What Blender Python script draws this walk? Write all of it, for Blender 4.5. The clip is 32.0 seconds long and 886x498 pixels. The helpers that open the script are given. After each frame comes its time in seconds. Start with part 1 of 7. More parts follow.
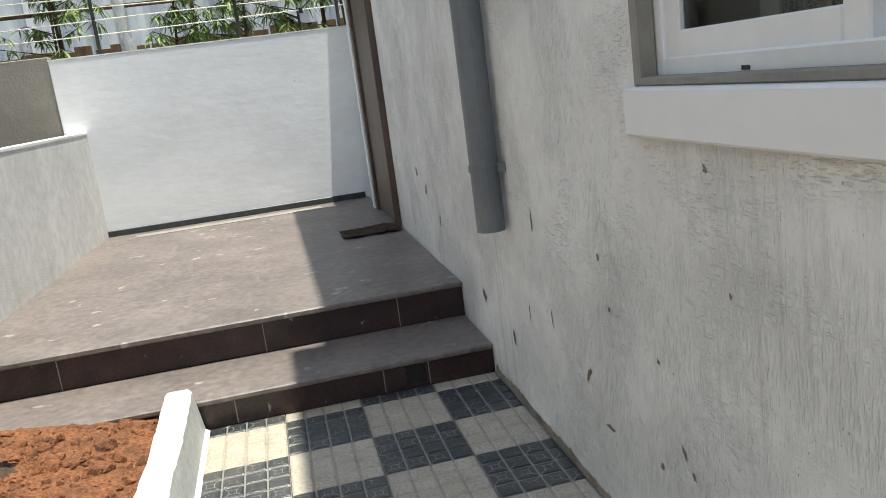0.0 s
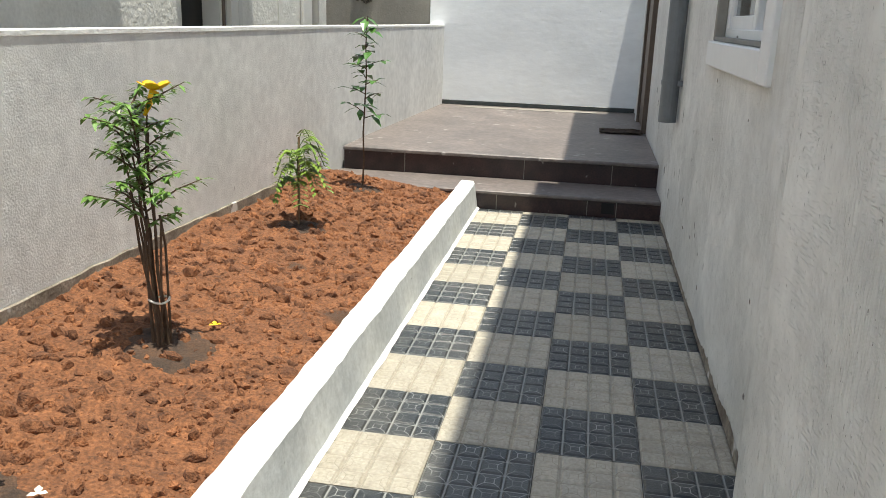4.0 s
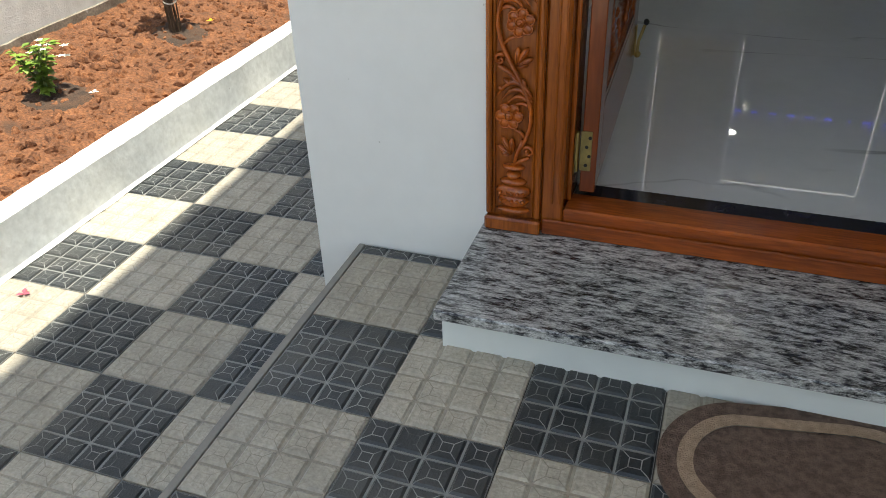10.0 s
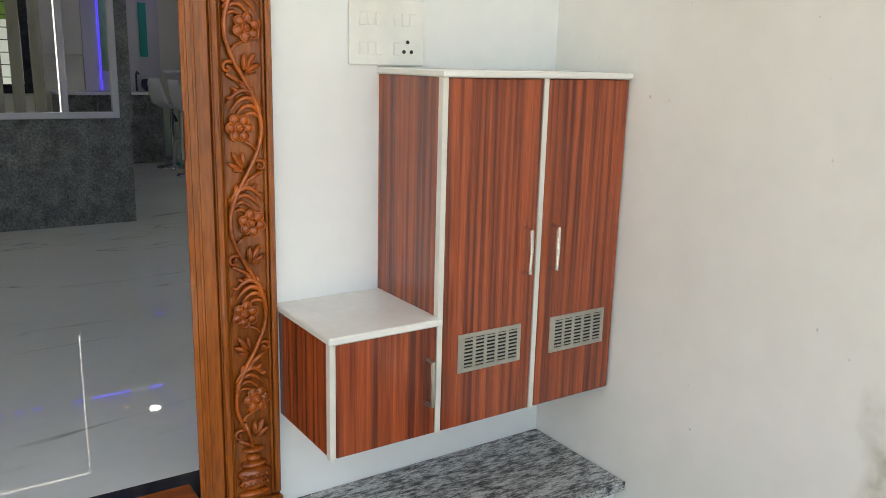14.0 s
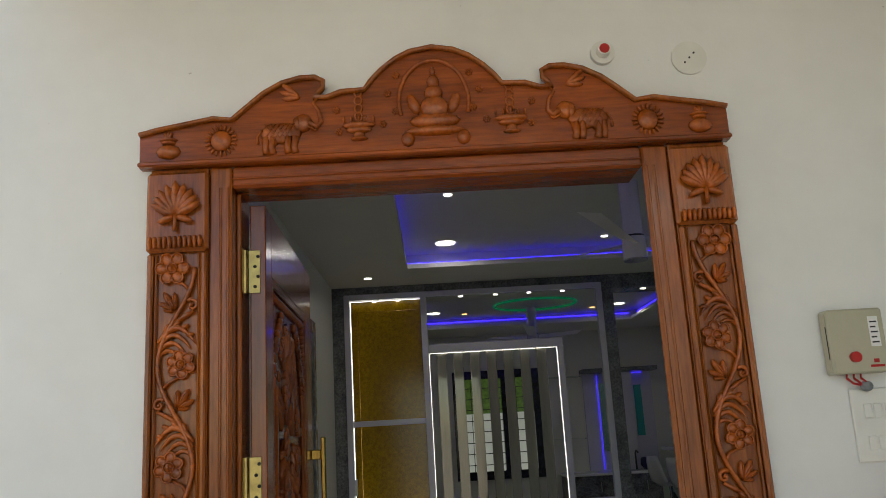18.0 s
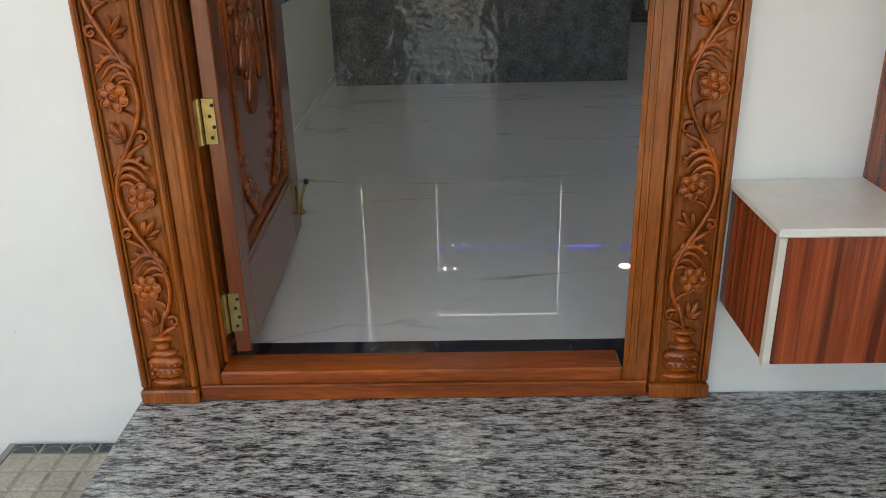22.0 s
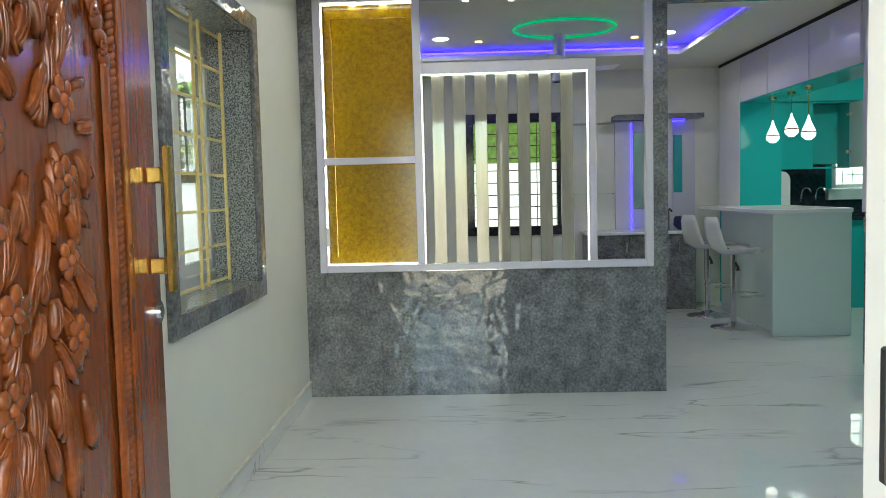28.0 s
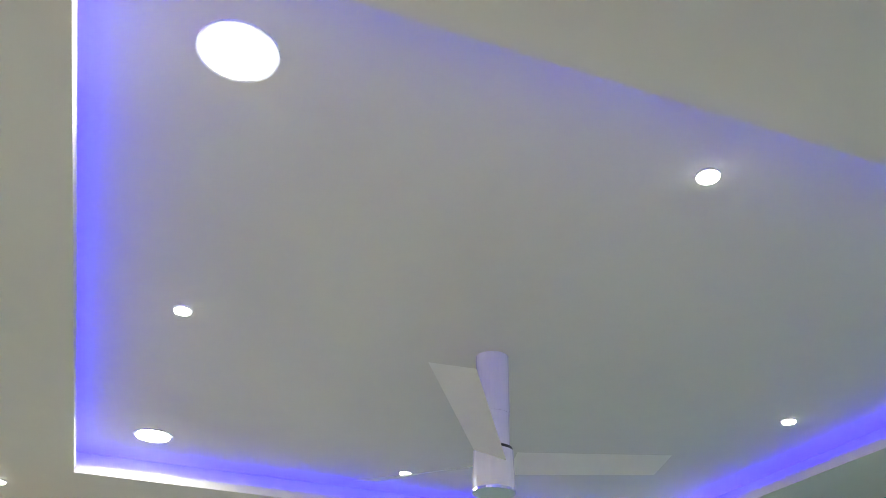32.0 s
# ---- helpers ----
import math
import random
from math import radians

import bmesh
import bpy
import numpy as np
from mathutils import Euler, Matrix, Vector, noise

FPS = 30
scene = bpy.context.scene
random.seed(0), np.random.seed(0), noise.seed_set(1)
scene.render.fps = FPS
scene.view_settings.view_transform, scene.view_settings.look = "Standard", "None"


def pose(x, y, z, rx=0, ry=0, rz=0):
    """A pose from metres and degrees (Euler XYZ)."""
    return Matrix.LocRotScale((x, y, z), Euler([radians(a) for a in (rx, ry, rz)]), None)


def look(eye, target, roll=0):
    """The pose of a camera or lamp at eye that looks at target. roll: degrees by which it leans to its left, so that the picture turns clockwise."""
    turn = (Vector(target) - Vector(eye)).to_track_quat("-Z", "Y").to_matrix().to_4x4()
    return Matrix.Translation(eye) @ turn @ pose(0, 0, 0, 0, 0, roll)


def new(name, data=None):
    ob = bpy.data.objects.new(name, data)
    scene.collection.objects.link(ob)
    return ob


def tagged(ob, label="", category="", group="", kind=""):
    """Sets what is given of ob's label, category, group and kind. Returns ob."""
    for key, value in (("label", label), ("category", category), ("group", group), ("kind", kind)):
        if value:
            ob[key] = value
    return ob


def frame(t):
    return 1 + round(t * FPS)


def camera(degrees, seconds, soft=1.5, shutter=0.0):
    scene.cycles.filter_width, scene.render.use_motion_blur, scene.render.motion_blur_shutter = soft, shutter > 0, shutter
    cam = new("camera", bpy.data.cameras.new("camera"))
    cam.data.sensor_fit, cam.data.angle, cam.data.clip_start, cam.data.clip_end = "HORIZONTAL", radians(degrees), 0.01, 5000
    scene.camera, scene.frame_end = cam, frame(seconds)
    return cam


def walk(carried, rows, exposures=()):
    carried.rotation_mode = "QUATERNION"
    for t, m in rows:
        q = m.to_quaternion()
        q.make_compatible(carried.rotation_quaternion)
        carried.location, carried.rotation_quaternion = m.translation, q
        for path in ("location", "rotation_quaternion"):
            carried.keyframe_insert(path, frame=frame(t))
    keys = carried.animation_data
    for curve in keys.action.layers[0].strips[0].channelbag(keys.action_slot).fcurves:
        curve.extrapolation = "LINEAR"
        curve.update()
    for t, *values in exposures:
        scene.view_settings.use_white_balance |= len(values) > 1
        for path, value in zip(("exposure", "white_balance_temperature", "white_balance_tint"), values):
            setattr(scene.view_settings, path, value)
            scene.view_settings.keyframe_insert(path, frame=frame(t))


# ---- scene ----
cam = camera(57.2, 32.0, 0.9)
METRES, EYE, TILT, LEAN, TURN = 8.8, 1.46, 0.0, 0.0, -13.0
PATH = [
    (0, (0.12, -0.022, 1.355), (0.496, 1.896, 0.933), -7.5),
    (0.5, (0.224, -0.362, 1.324), (0.831, 1.521, 1.032), -5.3),
    (1, (0.294, -0.616, 1.344), (0.955, 1.263, 1.163), -6.1),
    (1.5, (0.282, -1.004, 1.338), (0.845, 0.904, 1.132), -7.8),
    (2, (0.381, -1.366, 1.298), (0.741, 0.584, 1.036), -5.7),
    (2.5, (0.405, -1.572, 1.3), (0.668, 0.392, 1.033), -3.2),
    (3, (0.341, -1.889, 1.328), (0.363, 0.097, 1.09), -1.8),
    (3.5, (0.343, -2.107, 1.357), (0.043, -0.158, 1.024), 0.3),
    (4, (0.412, -2.359, 1.333), (0.085, -0.464, 0.784), 1.9),
    (4.5, (0.373, -2.547, 1.343), (0.209, -0.684, 0.636), 0.9),
    (6.5, (0.774, -3.013, 1.462), (0.303, -1.117, 1.033), 0.8),
    (7, (0.922, -3.045, 1.577), (0.136, -1.267, 1.102), -0.1),
    (7.5, (1.128, -3.26, 1.586), (-0.02, -1.742, 0.97), -1.1),
    (8, (1.344, -3.434, 1.57), (0.031, -2.104, 0.857), -1.8),
    (8.5, (1.576, -3.614, 1.572), (0.354, -2.275, 0.727), -1.0),
    (9, (1.793, -3.629, 1.588), (0.689, -2.279, 0.608), -0.3),
    (9.5, (1.942, -3.642, 1.602), (1.001, -2.222, 0.555), -1.2),
    (10, (1.968, -3.719, 1.61), (1.386, -2.14, 0.529), -2.1),
    (10.5, (1.994, -3.75, 1.609), (1.832, -2.092, 0.502), -1.2),
    (11, (2.015, -3.764, 1.592), (2.16, -2.087, 0.511), 0.2),
    (11.5, (2.056, -3.726, 1.612), (2.422, -2.068, 0.556), 0.7),
    (12, (2.099, -3.706, 1.614), (2.794, -2.172, 0.535), 2.5),
    (12.5, (2.124, -3.757, 1.614), (3.085, -2.357, 0.557), 4.5),
    (13, (2.134, -3.781, 1.637), (3.228, -2.375, 0.728), 4.2),
    (13.5, (2.132, -3.807, 1.66), (3.248, -2.286, 0.994), 2.6),
    (15.5, (2.066, -3.841, 1.704), (2.911, -2.028, 1.69), -1.6),
    (16, (2.049, -3.854, 1.716), (2.779, -1.997, 1.84), -3.3),
    (16.5, (2.05, -3.844, 1.749), (2.612, -1.936, 1.964), -4.8),
    (17, (2.086, -3.854, 1.775), (2.416, -1.912, 2.121), -5.6),
    (17.5, (2.122, -3.858, 1.796), (2.266, -1.919, 2.266), -4.9),
    (18, (2.123, -3.863, 1.79), (2.161, -1.912, 2.23), -3.3),
    (18.5, (2.117, -3.852, 1.769), (2.128, -1.862, 1.971), -2.0),
    (19, (2.121, -3.842, 1.749), (2.134, -1.843, 1.669), -1.9),
    (19.5, (2.143, -3.844, 1.731), (2.133, -1.87, 1.411), -2.1),
    (20, (2.184, -3.827, 1.698), (2.161, -1.896, 1.178), -2.0),
    (20.5, (2.229, -3.822, 1.685), (2.2, -1.932, 1.03), -1.9),
    (21, (2.257, -3.804, 1.661), (2.223, -1.939, 0.94), -1.6),
    (21.5, (2.268, -3.791, 1.641), (2.236, -1.936, 0.894), -1.3),
    (22, (2.279, -3.698, 1.63), (2.236, -1.851, 0.865), -1.4),
    (22.5, (2.256, -3.523, 1.627), (2.231, -1.674, 0.864), -1.2),
    (23, (2.264, -3.377, 1.619), (2.253, -1.526, 0.862), 0.2),
    (23.5, (2.409, -3.239, 1.635), (2.126, -1.384, 0.944), 0.5),
    (24, (2.45, -3.046, 1.622), (1.94, -1.221, 0.982), 0.4),
    (24.5, (2.459, -2.842, 1.612), (2.026, -1.008, 0.94), -1.1),
    (26.5, (2.334, -2.806, 1.615), (2.211, -0.884, 1.075), -3.7),
    (27, (2.273, -2.72, 1.654), (2.22, -0.772, 1.204), -3.9),
    (27.5, (2.317, -2.628, 1.658), (2.227, -0.651, 1.368), -2.9),
    (28, (2.344, -2.47, 1.682), (2.286, -0.475, 1.543), -1.4),
    (28.5, (2.314, -2.361, 1.694), (2.388, -0.362, 1.7), -0.4),
    (29, (2.255, -2.255, 1.716), (2.466, -0.272, 1.869), -1.1),
    (29.5, (2.222, -2.193, 1.741), (2.462, -0.238, 2.088), -2.7),
    (30, (2.23, -2.142, 1.757), (2.452, -0.257, 2.387), -3.5),
    (30.5, (2.299, -2.046, 1.77), (2.515, -0.264, 2.653), -2.1),
    (31, (2.324, -1.92, 1.881), (2.531, -0.232, 2.933), 0.5),
    (31.5, (2.295, -1.874, 1.91), (2.614, -0.275, 3.067), 1.3),
    (32, (2.235, -1.832, 1.921), (2.814, -0.254, 3.006), 1.4),
]
EXPOSURES = [(0, 0.92, 6850, 4), (4.5, 0.84, 6850, 4), (7.0, 0.62, 6700, 3), (8.0, 0.48, 6650, 3), (9.0, 0.58, 6700, 3), (10.0, 1.18, 7000, 3), (11.0, 1.92, 7600, 4), (12.0, 2.42, 7500, 4), (13.0, 2.2, 7400, 4), (15.5, 2.0, 7300, 4), (16.0, 1.8, 7300, 4), (17.0, 1.38, 7300, 4), (18.0, 1.1, 7300, 4), (19.0, 1.12, 7300, 4), (20.0, 1.3, 7450, 4), (21.0, 1.62, 7500, 4), (22.0, 1.75, 7500, 4), (23.0, 2.1, 7600, 4), (24.5, 1.72, 7600, 4), (26.5, 3.34, 6850, -5), (27.6, 3.5, 6850, -5), (29.0, 3.52, 7700, -4), (30.0, 3.82, 7600, -2), (31.0, 3.76, 7150, 1), (32.0, 3.80, 6850, 1)]
walk(cam, [(t, look(eye, target, roll)) for t, eye, target, roll in PATH], EXPOSURES)

# ---- world, sun, lamps ----
world = bpy.data.worlds.new("World")
scene.world = world
world.use_nodes = True
wn, wl = world.node_tree.nodes, world.node_tree.links
sky = wn.new("ShaderNodeTexSky")
sky.sky_type, sky.sun_disc = "NISHITA", False
SUN = Vector((0.125, -0.09, 1.0)).normalized()
sky.sun_elevation, sky.sun_rotation = math.asin(SUN.z), math.atan2(SUN.x, SUN.y)
sky.air_density, sky.dust_density = 1.0, 0.7
wco = wn.new("ShaderNodeTexCoord")
wnoise = wn.new("ShaderNodeTexNoise")
wnoise.inputs["Scale"].default_value, wnoise.inputs["Detail"].default_value, wnoise.inputs["Roughness"].default_value = 3.0, 7.0, 0.55
wramp = wn.new("ShaderNodeValToRGB")
wramp.color_ramp.elements[0].position, wramp.color_ramp.elements[1].position = 0.52, 0.66
wmix = wn.new("ShaderNodeMixRGB")
wmix.inputs[2].default_value = (7.5, 7.8, 8.2, 1)
wl.new(wco.outputs["Generated"], wnoise.inputs["Vector"])
wl.new(wnoise.outputs[0], wramp.inputs[0])
wl.new(wramp.outputs[0], wmix.inputs[0])
wl.new(sky.outputs[0], wmix.inputs[1])
wl.new(wmix.outputs[0], wn["Background"].inputs[0])
wn["Background"].inputs[1].default_value = 0.13
sun = new("sun", bpy.data.lights.new("sun", "SUN"))
sun.data.energy, sun.data.angle, sun.data.color = 3.85, radians(0.55), (1, 0.965, 0.91)
sun.matrix_world = look(SUN * 30, (0, 0, 0))


# beam under a built downlight, and one added fill lamp in the kitchen
def lamp(x, y, z, watts, size, rgb=(1, 1, 1)):
    l = new("downlight_or_fill_beam", bpy.data.lights.new("downlight_or_fill_beam", "AREA"))
    l.data.shape, l.data.size, l.data.energy, l.data.color = "DISK", size, watts, rgb
    l.matrix_world = pose(x, y, z)
    return l


# ---- materials ----
def mat(name, a, b=None, scale=6.0, rough=0.6, metal=0.0, bump=0.0, bscale=60.0, bdetail=5.0, stretch=(1, 1, 1), detail=6.0, lo=0.35, hi=0.65,
        vary=0.0, coat=0.0, fine=0.12, glow=None, spots=None, space="world", rotate=0.0, grit=0.5, gloss=0.5):
    """Two colours mixed by stretched noise, a finer noise over it, relief, and if asked dark spots (size, amount, colour)."""
    m = bpy.data.materials.new(name)
    m.use_nodes = True
    n, l = m.node_tree.nodes, m.node_tree.links
    p = n["Principled BSDF"]
    p.inputs["Roughness"].default_value, p.inputs["Metallic"].default_value = rough, metal
    p.inputs["Coat Weight"].default_value = coat
    p.inputs["Coat Roughness"].default_value = 0.08
    p.inputs["Specular IOR Level"].default_value = gloss
    if space == "world":
        src = n.new("ShaderNodeNewGeometry").outputs["Position"]
    else:
        src = n.new("ShaderNodeTexCoord").outputs["Object"]
    mp = n.new("ShaderNodeMapping")
    mp.inputs["Scale"].default_value = stretch
    mp.inputs["Rotation"].default_value = (0, 0, rotate)
    l.new(src, mp.inputs["Vector"])
    vec = mp.outputs[0]
    if b is None:
        b = tuple(c * 0.88 for c in a)
    t = n.new("ShaderNodeTexNoise")
    t.inputs["Scale"].default_value, t.inputs["Detail"].default_value, t.inputs["Roughness"].default_value = scale, detail, grit
    l.new(vec, t.inputs["Vector"])
    r = n.new("ShaderNodeValToRGB")
    r.color_ramp.elements[0].position, r.color_ramp.elements[1].position = lo, hi
    r.color_ramp.elements[0].color, r.color_ramp.elements[1].color = (*a, 1), (*b, 1)
    l.new(t.outputs[0], r.inputs[0])
    col = r.outputs[0]
    if fine > 0:
        f = n.new("ShaderNodeTexNoise")
        f.inputs["Scale"].default_value, f.inputs["Detail"].default_value = scale * 9, 3
        l.new(vec, f.inputs["Vector"])
        mr = n.new("ShaderNodeMapRange")
        mr.inputs["From Min"].default_value, mr.inputs["From Max"].default_value = 0.3, 0.7
        mr.inputs["To Min"].default_value, mr.inputs["To Max"].default_value = 1 - fine, 1 + fine
        l.new(f.outputs[0], mr.inputs[0])
        mx = n.new("ShaderNodeMixRGB")
        mx.blend_type, mx.inputs[0].default_value = "MULTIPLY", 1.0
        l.new(col, mx.inputs[1])
        l.new(mr.outputs[0], mx.inputs[2])
        col = mx.outputs[0]
    if spots:
        v = n.new("ShaderNodeTexNoise")
        v.inputs["Scale"].default_value, v.inputs["Detail"].default_value = spots[0], 2
        vm = n.new("ShaderNodeMapping")
        vm.inputs["Location"].default_value = (7.3, 2.1, 5.5)
        vm.inputs["Scale"].default_value = spots[3] if len(spots) > 3 else (1, 1, 1)
        l.new(src, vm.inputs["Vector"])
        l.new(vm.outputs[0], v.inputs["Vector"])
        vr = n.new("ShaderNodeValToRGB")
        vr.color_ramp.elements[0].position, vr.color_ramp.elements[1].position = spots[1], spots[1] + 0.05
        l.new(v.outputs[0], vr.inputs[0])
        sx = n.new("ShaderNodeMixRGB")
        sx.inputs[2].default_value = (*spots[2], 1)
        l.new(vr.outputs[0], sx.inputs[0])
        l.new(col, sx.inputs[1])
        col = sx.outputs[0]
    if vary > 0:
        oi = n.new("ShaderNodeObjectInfo")
        vr2 = n.new("ShaderNodeMapRange")
        vr2.inputs["To Min"].default_value, vr2.inputs["To Max"].default_value = 1 - vary, 1 + vary
        l.new(oi.outputs["Random"], vr2.inputs[0])
        vx = n.new("ShaderNodeMixRGB")
        vx.blend_type, vx.inputs[0].default_value = "MULTIPLY", 1.0
        l.new(col, vx.inputs[1])
        l.new(vr2.outputs[0], vx.inputs[2])
        col = vx.outputs[0]
    l.new(col, p.inputs["Base Color"])
    if bump > 0:
        bt = n.new("ShaderNodeTexNoise")
        bt.inputs["Scale"].default_value, bt.inputs["Detail"].default_value = bscale, bdetail
        l.new(vec, bt.inputs["Vector"])
        bp = n.new("ShaderNodeBump")
        bp.inputs["Strength"].default_value, bp.inputs["Distance"].default_value = min(1, bump), 0.01
        l.new(bt.outputs[0], bp.inputs["Height"])
        l.new(bp.outputs[0], p.inputs["Normal"])
    if glow:
        p.inputs["Emission Color"].default_value = (*glow[0], 1)
        p.inputs["Emission Strength"].default_value = glow[1]
    return m


def glass(name, tint=(1, 1, 1), rough=0.0):
    m = bpy.data.materials.new(name)
    m.use_nodes = True
    p = m.node_tree.nodes["Principled BSDF"]
    p.inputs["Base Color"].default_value, p.inputs["Roughness"].default_value = (*tint, 1), rough
    p.inputs["Transmission Weight"].default_value, p.inputs["IOR"].default_value = 1.0, 1.45
    return m


def tile_mat(name, a, b, line, line_mix, rough, dusty=0.5):
    """Embossed cement tile: a 4 x 4 field of pads, each with a small square and its corner lines, in object space."""
    m = mat(name, a, b, scale=9, rough=rough, bump=0.25, bscale=160, vary=0.13, fine=0.18, space="object", lo=0.3, hi=0.75)
    n, l = m.node_tree.nodes, m.node_tree.links
    p = n["Principled BSDF"]
    tc = n.new("ShaderNodeTexCoord")
    sep = n.new("ShaderNodeSeparateXYZ")
    l.new(tc.outputs["Object"], sep.inputs[0])

    def op(kind, x, y=None):
        q = n.new("ShaderNodeMath")
        q.operation = kind
        for k, v in enumerate((x, y)):
            if v is None:
                continue
            if isinstance(v, (int, float)):
                q.inputs[k].default_value = v
            else:
                l.new(v, q.inputs[k])
        return q.outputs[0]

    u = op("ABSOLUTE", op("SUBTRACT", op("FRACT", op("MULTIPLY", op("ADD", sep.outputs[0], 10 * 0.33 - 0.0), 4 / 0.33)), 0.5))
    v = op("ABSOLUTE", op("SUBTRACT", op("FRACT", op("MULTIPLY", op("ADD", sep.outputs[1], 10 * 0.33 - 0.0), 4 / 0.33)), 0.5))
    big = op("MAXIMUM", u, v)
    ring = op("LESS_THAN", op("ABSOLUTE", op("SUBTRACT", big, 0.17)), 0.016)
    diag = op("MULTIPLY", op("LESS_THAN", op("ABSOLUTE", op("SUBTRACT", u, v)), 0.022), op("GREATER_THAN", big, 0.17))
    groove = op("GREATER_THAN", big, 0.463)
    lines = op("MAXIMUM", ring, diag)
    worn = n.new("ShaderNodeTexNoise")
    worn.inputs["Scale"].default_value = 11
    geo = n.new("ShaderNodeNewGeometry")
    l.new(geo.outputs["Position"], worn.inputs["Vector"])
    wr = n.new("ShaderNodeValToRGB")
    wr.color_ramp.elements[0].position, wr.color_ramp.elements[1].position = 0.38, 0.62
    l.new(worn.outputs[0], wr.inputs[0])
    fac = op("MULTIPLY", op("MAXIMUM", op("MULTIPLY", lines, wr.outputs[0]), op("MULTIPLY", groove, 0.7)), line_mix)
    mx = n.new("ShaderNodeMixRGB")
    mx.inputs[2].default_value = (*line, 1)
    old = p.inputs["Base Color"].links[0].from_socket
    l.new(fac, mx.inputs[0])
    l.new(old, mx.inputs[1])
    l.new(mx.outputs[0], p.inputs["Base Color"])
    # dry dust lying over all the tiles
    dust = n.new("ShaderNodeTexNoise")
    dust.inputs["Scale"].default_value, dust.inputs["Detail"].default_value = 2.3, 8
    l.new(geo.outputs["Position"], dust.inputs["Vector"])
    dr = n.new("ShaderNodeValToRGB")
    dr.color_ramp.elements[0].position, dr.color_ramp.elements[1].position = 0.42, 0.75
    dr.color_ramp.elements[1].color = (dusty, dusty, dusty, 1)
    l.new(dust.outputs[0], dr.inputs[0])
    dx = n.new("ShaderNodeMixRGB")
    dx.inputs[2].default_value = (0.30, 0.27, 0.22, 1)
    l.new(dr.outputs[0], dx.inputs[0])
    l.new(mx.outputs[0], dx.inputs[1])
    l.new(dx.outputs[0], p.inputs["Base Color"])
    return m


def veined(name, base, vein, rough):
    """Polished stone with long thin veins."""
    m = mat(name, base, tuple(c * 0.93 for c in base), scale=1.6, rough=rough, fine=0.02)
    n, l = m.node_tree.nodes, m.node_tree.links
    p = n["Principled BSDF"]
    geo = n.new("ShaderNodeNewGeometry")
    mp = n.new("ShaderNodeMapping")
    mp.inputs["Rotation"].default_value, mp.inputs["Scale"].default_value = (0, 0, 0.45), (0.30, 1.25, 1)
    l.new(geo.outputs["Position"], mp.inputs[0])
    t = n.new("ShaderNodeTexNoise")
    t.inputs["Scale"].default_value, t.inputs["Detail"].default_value, t.inputs["Distortion"].default_value = 1.4, 4, 0.5
    l.new(mp.outputs[0], t.inputs["Vector"])
    r = n.new("ShaderNodeValToRGB")
    e = r.color_ramp.elements
    e[0].position, e[0].color, e[1].position, e[1].color = 0.490, (0, 0, 0, 1), 0.510, (0, 0, 0, 1)
    mid = r.color_ramp.elements.new(0.5)
    mid.color = (0.7, 0.7, 0.7, 1)
    l.new(t.outputs[0], r.inputs[0])
    mx = n.new("ShaderNodeMixRGB")
    mx.inputs[2].default_value = (*vein, 1)
    old = p.inputs["Base Color"].links[0].from_socket
    fade = n.new("ShaderNodeTexNoise")
    fade.inputs["Scale"].default_value, fade.inputs["Detail"].default_value = 3.1, 2
    l.new(geo.outputs["Position"], fade.inputs["Vector"])
    fr = n.new("ShaderNodeMapRange")
    fr.inputs["From Min"].default_value, fr.inputs["From Max"].default_value = 0.40, 0.62
    l.new(fade.outputs[0], fr.inputs[0])
    both = n.new("ShaderNodeMath")
    both.operation = "MULTIPLY"
    l.new(r.outputs[0], both.inputs[0])
    l.new(fr.outputs[0], both.inputs[1])
    l.new(both.outputs[0], mx.inputs[0])
    l.new(old, mx.inputs[1])
    l.new(mx.outputs[0], p.inputs["Base Color"])
    return m


def combed(name):
    """Off-white plaster dragged with a comb: short upright and level scratches, pits and brown grime."""
    m = mat(name, (0.82, 0.81, 0.775), (0.73, 0.718, 0.68), scale=1.8, rough=0.92, fine=0.06, detail=9)
    n, l = m.node_tree.nodes, m.node_tree.links
    p = n["Principled BSDF"]
    geo = n.new("ShaderNodeNewGeometry")

    def layer(stretch, scale, lo, hi, where, detail=2.0):
        mp = n.new("ShaderNodeMapping")
        mp.inputs["Scale"].default_value, mp.inputs["Location"].default_value = stretch, where
        l.new(geo.outputs["Position"], mp.inputs[0])
        t = n.new("ShaderNodeTexNoise")
        t.inputs["Scale"].default_value, t.inputs["Detail"].default_value = scale, detail
        l.new(mp.outputs[0], t.inputs["Vector"])
        r = n.new("ShaderNodeValToRGB")
        r.color_ramp.elements[0].position, r.color_ramp.elements[1].position = lo, hi
        l.new(t.outputs[0], r.inputs[0])
        return r.outputs[0]

    def op(kind, a, b):
        q = n.new("ShaderNodeMath")
        q.operation = kind
        for k, v in enumerate((a, b)):
            if isinstance(v, (int, float)):
                q.inputs[k].default_value = v
            else:
                l.new(v, q.inputs[k])
        return q.outputs[0]

    upright = op("MULTIPLY", layer((1, 1, 0.12), 210, 0.46, 0.74, (3, 1, 2), 2.0), layer((1, 1, 1), 3.2, 0.40, 0.66, (1, 5, 7)))
    level = op("MULTIPLY", layer((1, 0.16, 1), 240, 0.52, 0.78, (9, 4, 1), 2.0), layer((1, 1, 1), 3.8, 0.44, 0.62, (6, 2, 3)))
    pits = op("MULTIPLY", layer((1, 1, 0.45), 125, 0.70, 0.72, (2, 8, 4)), layer((1, 1, 1), 2.4, 0.40, 0.56, (4, 4, 9)))
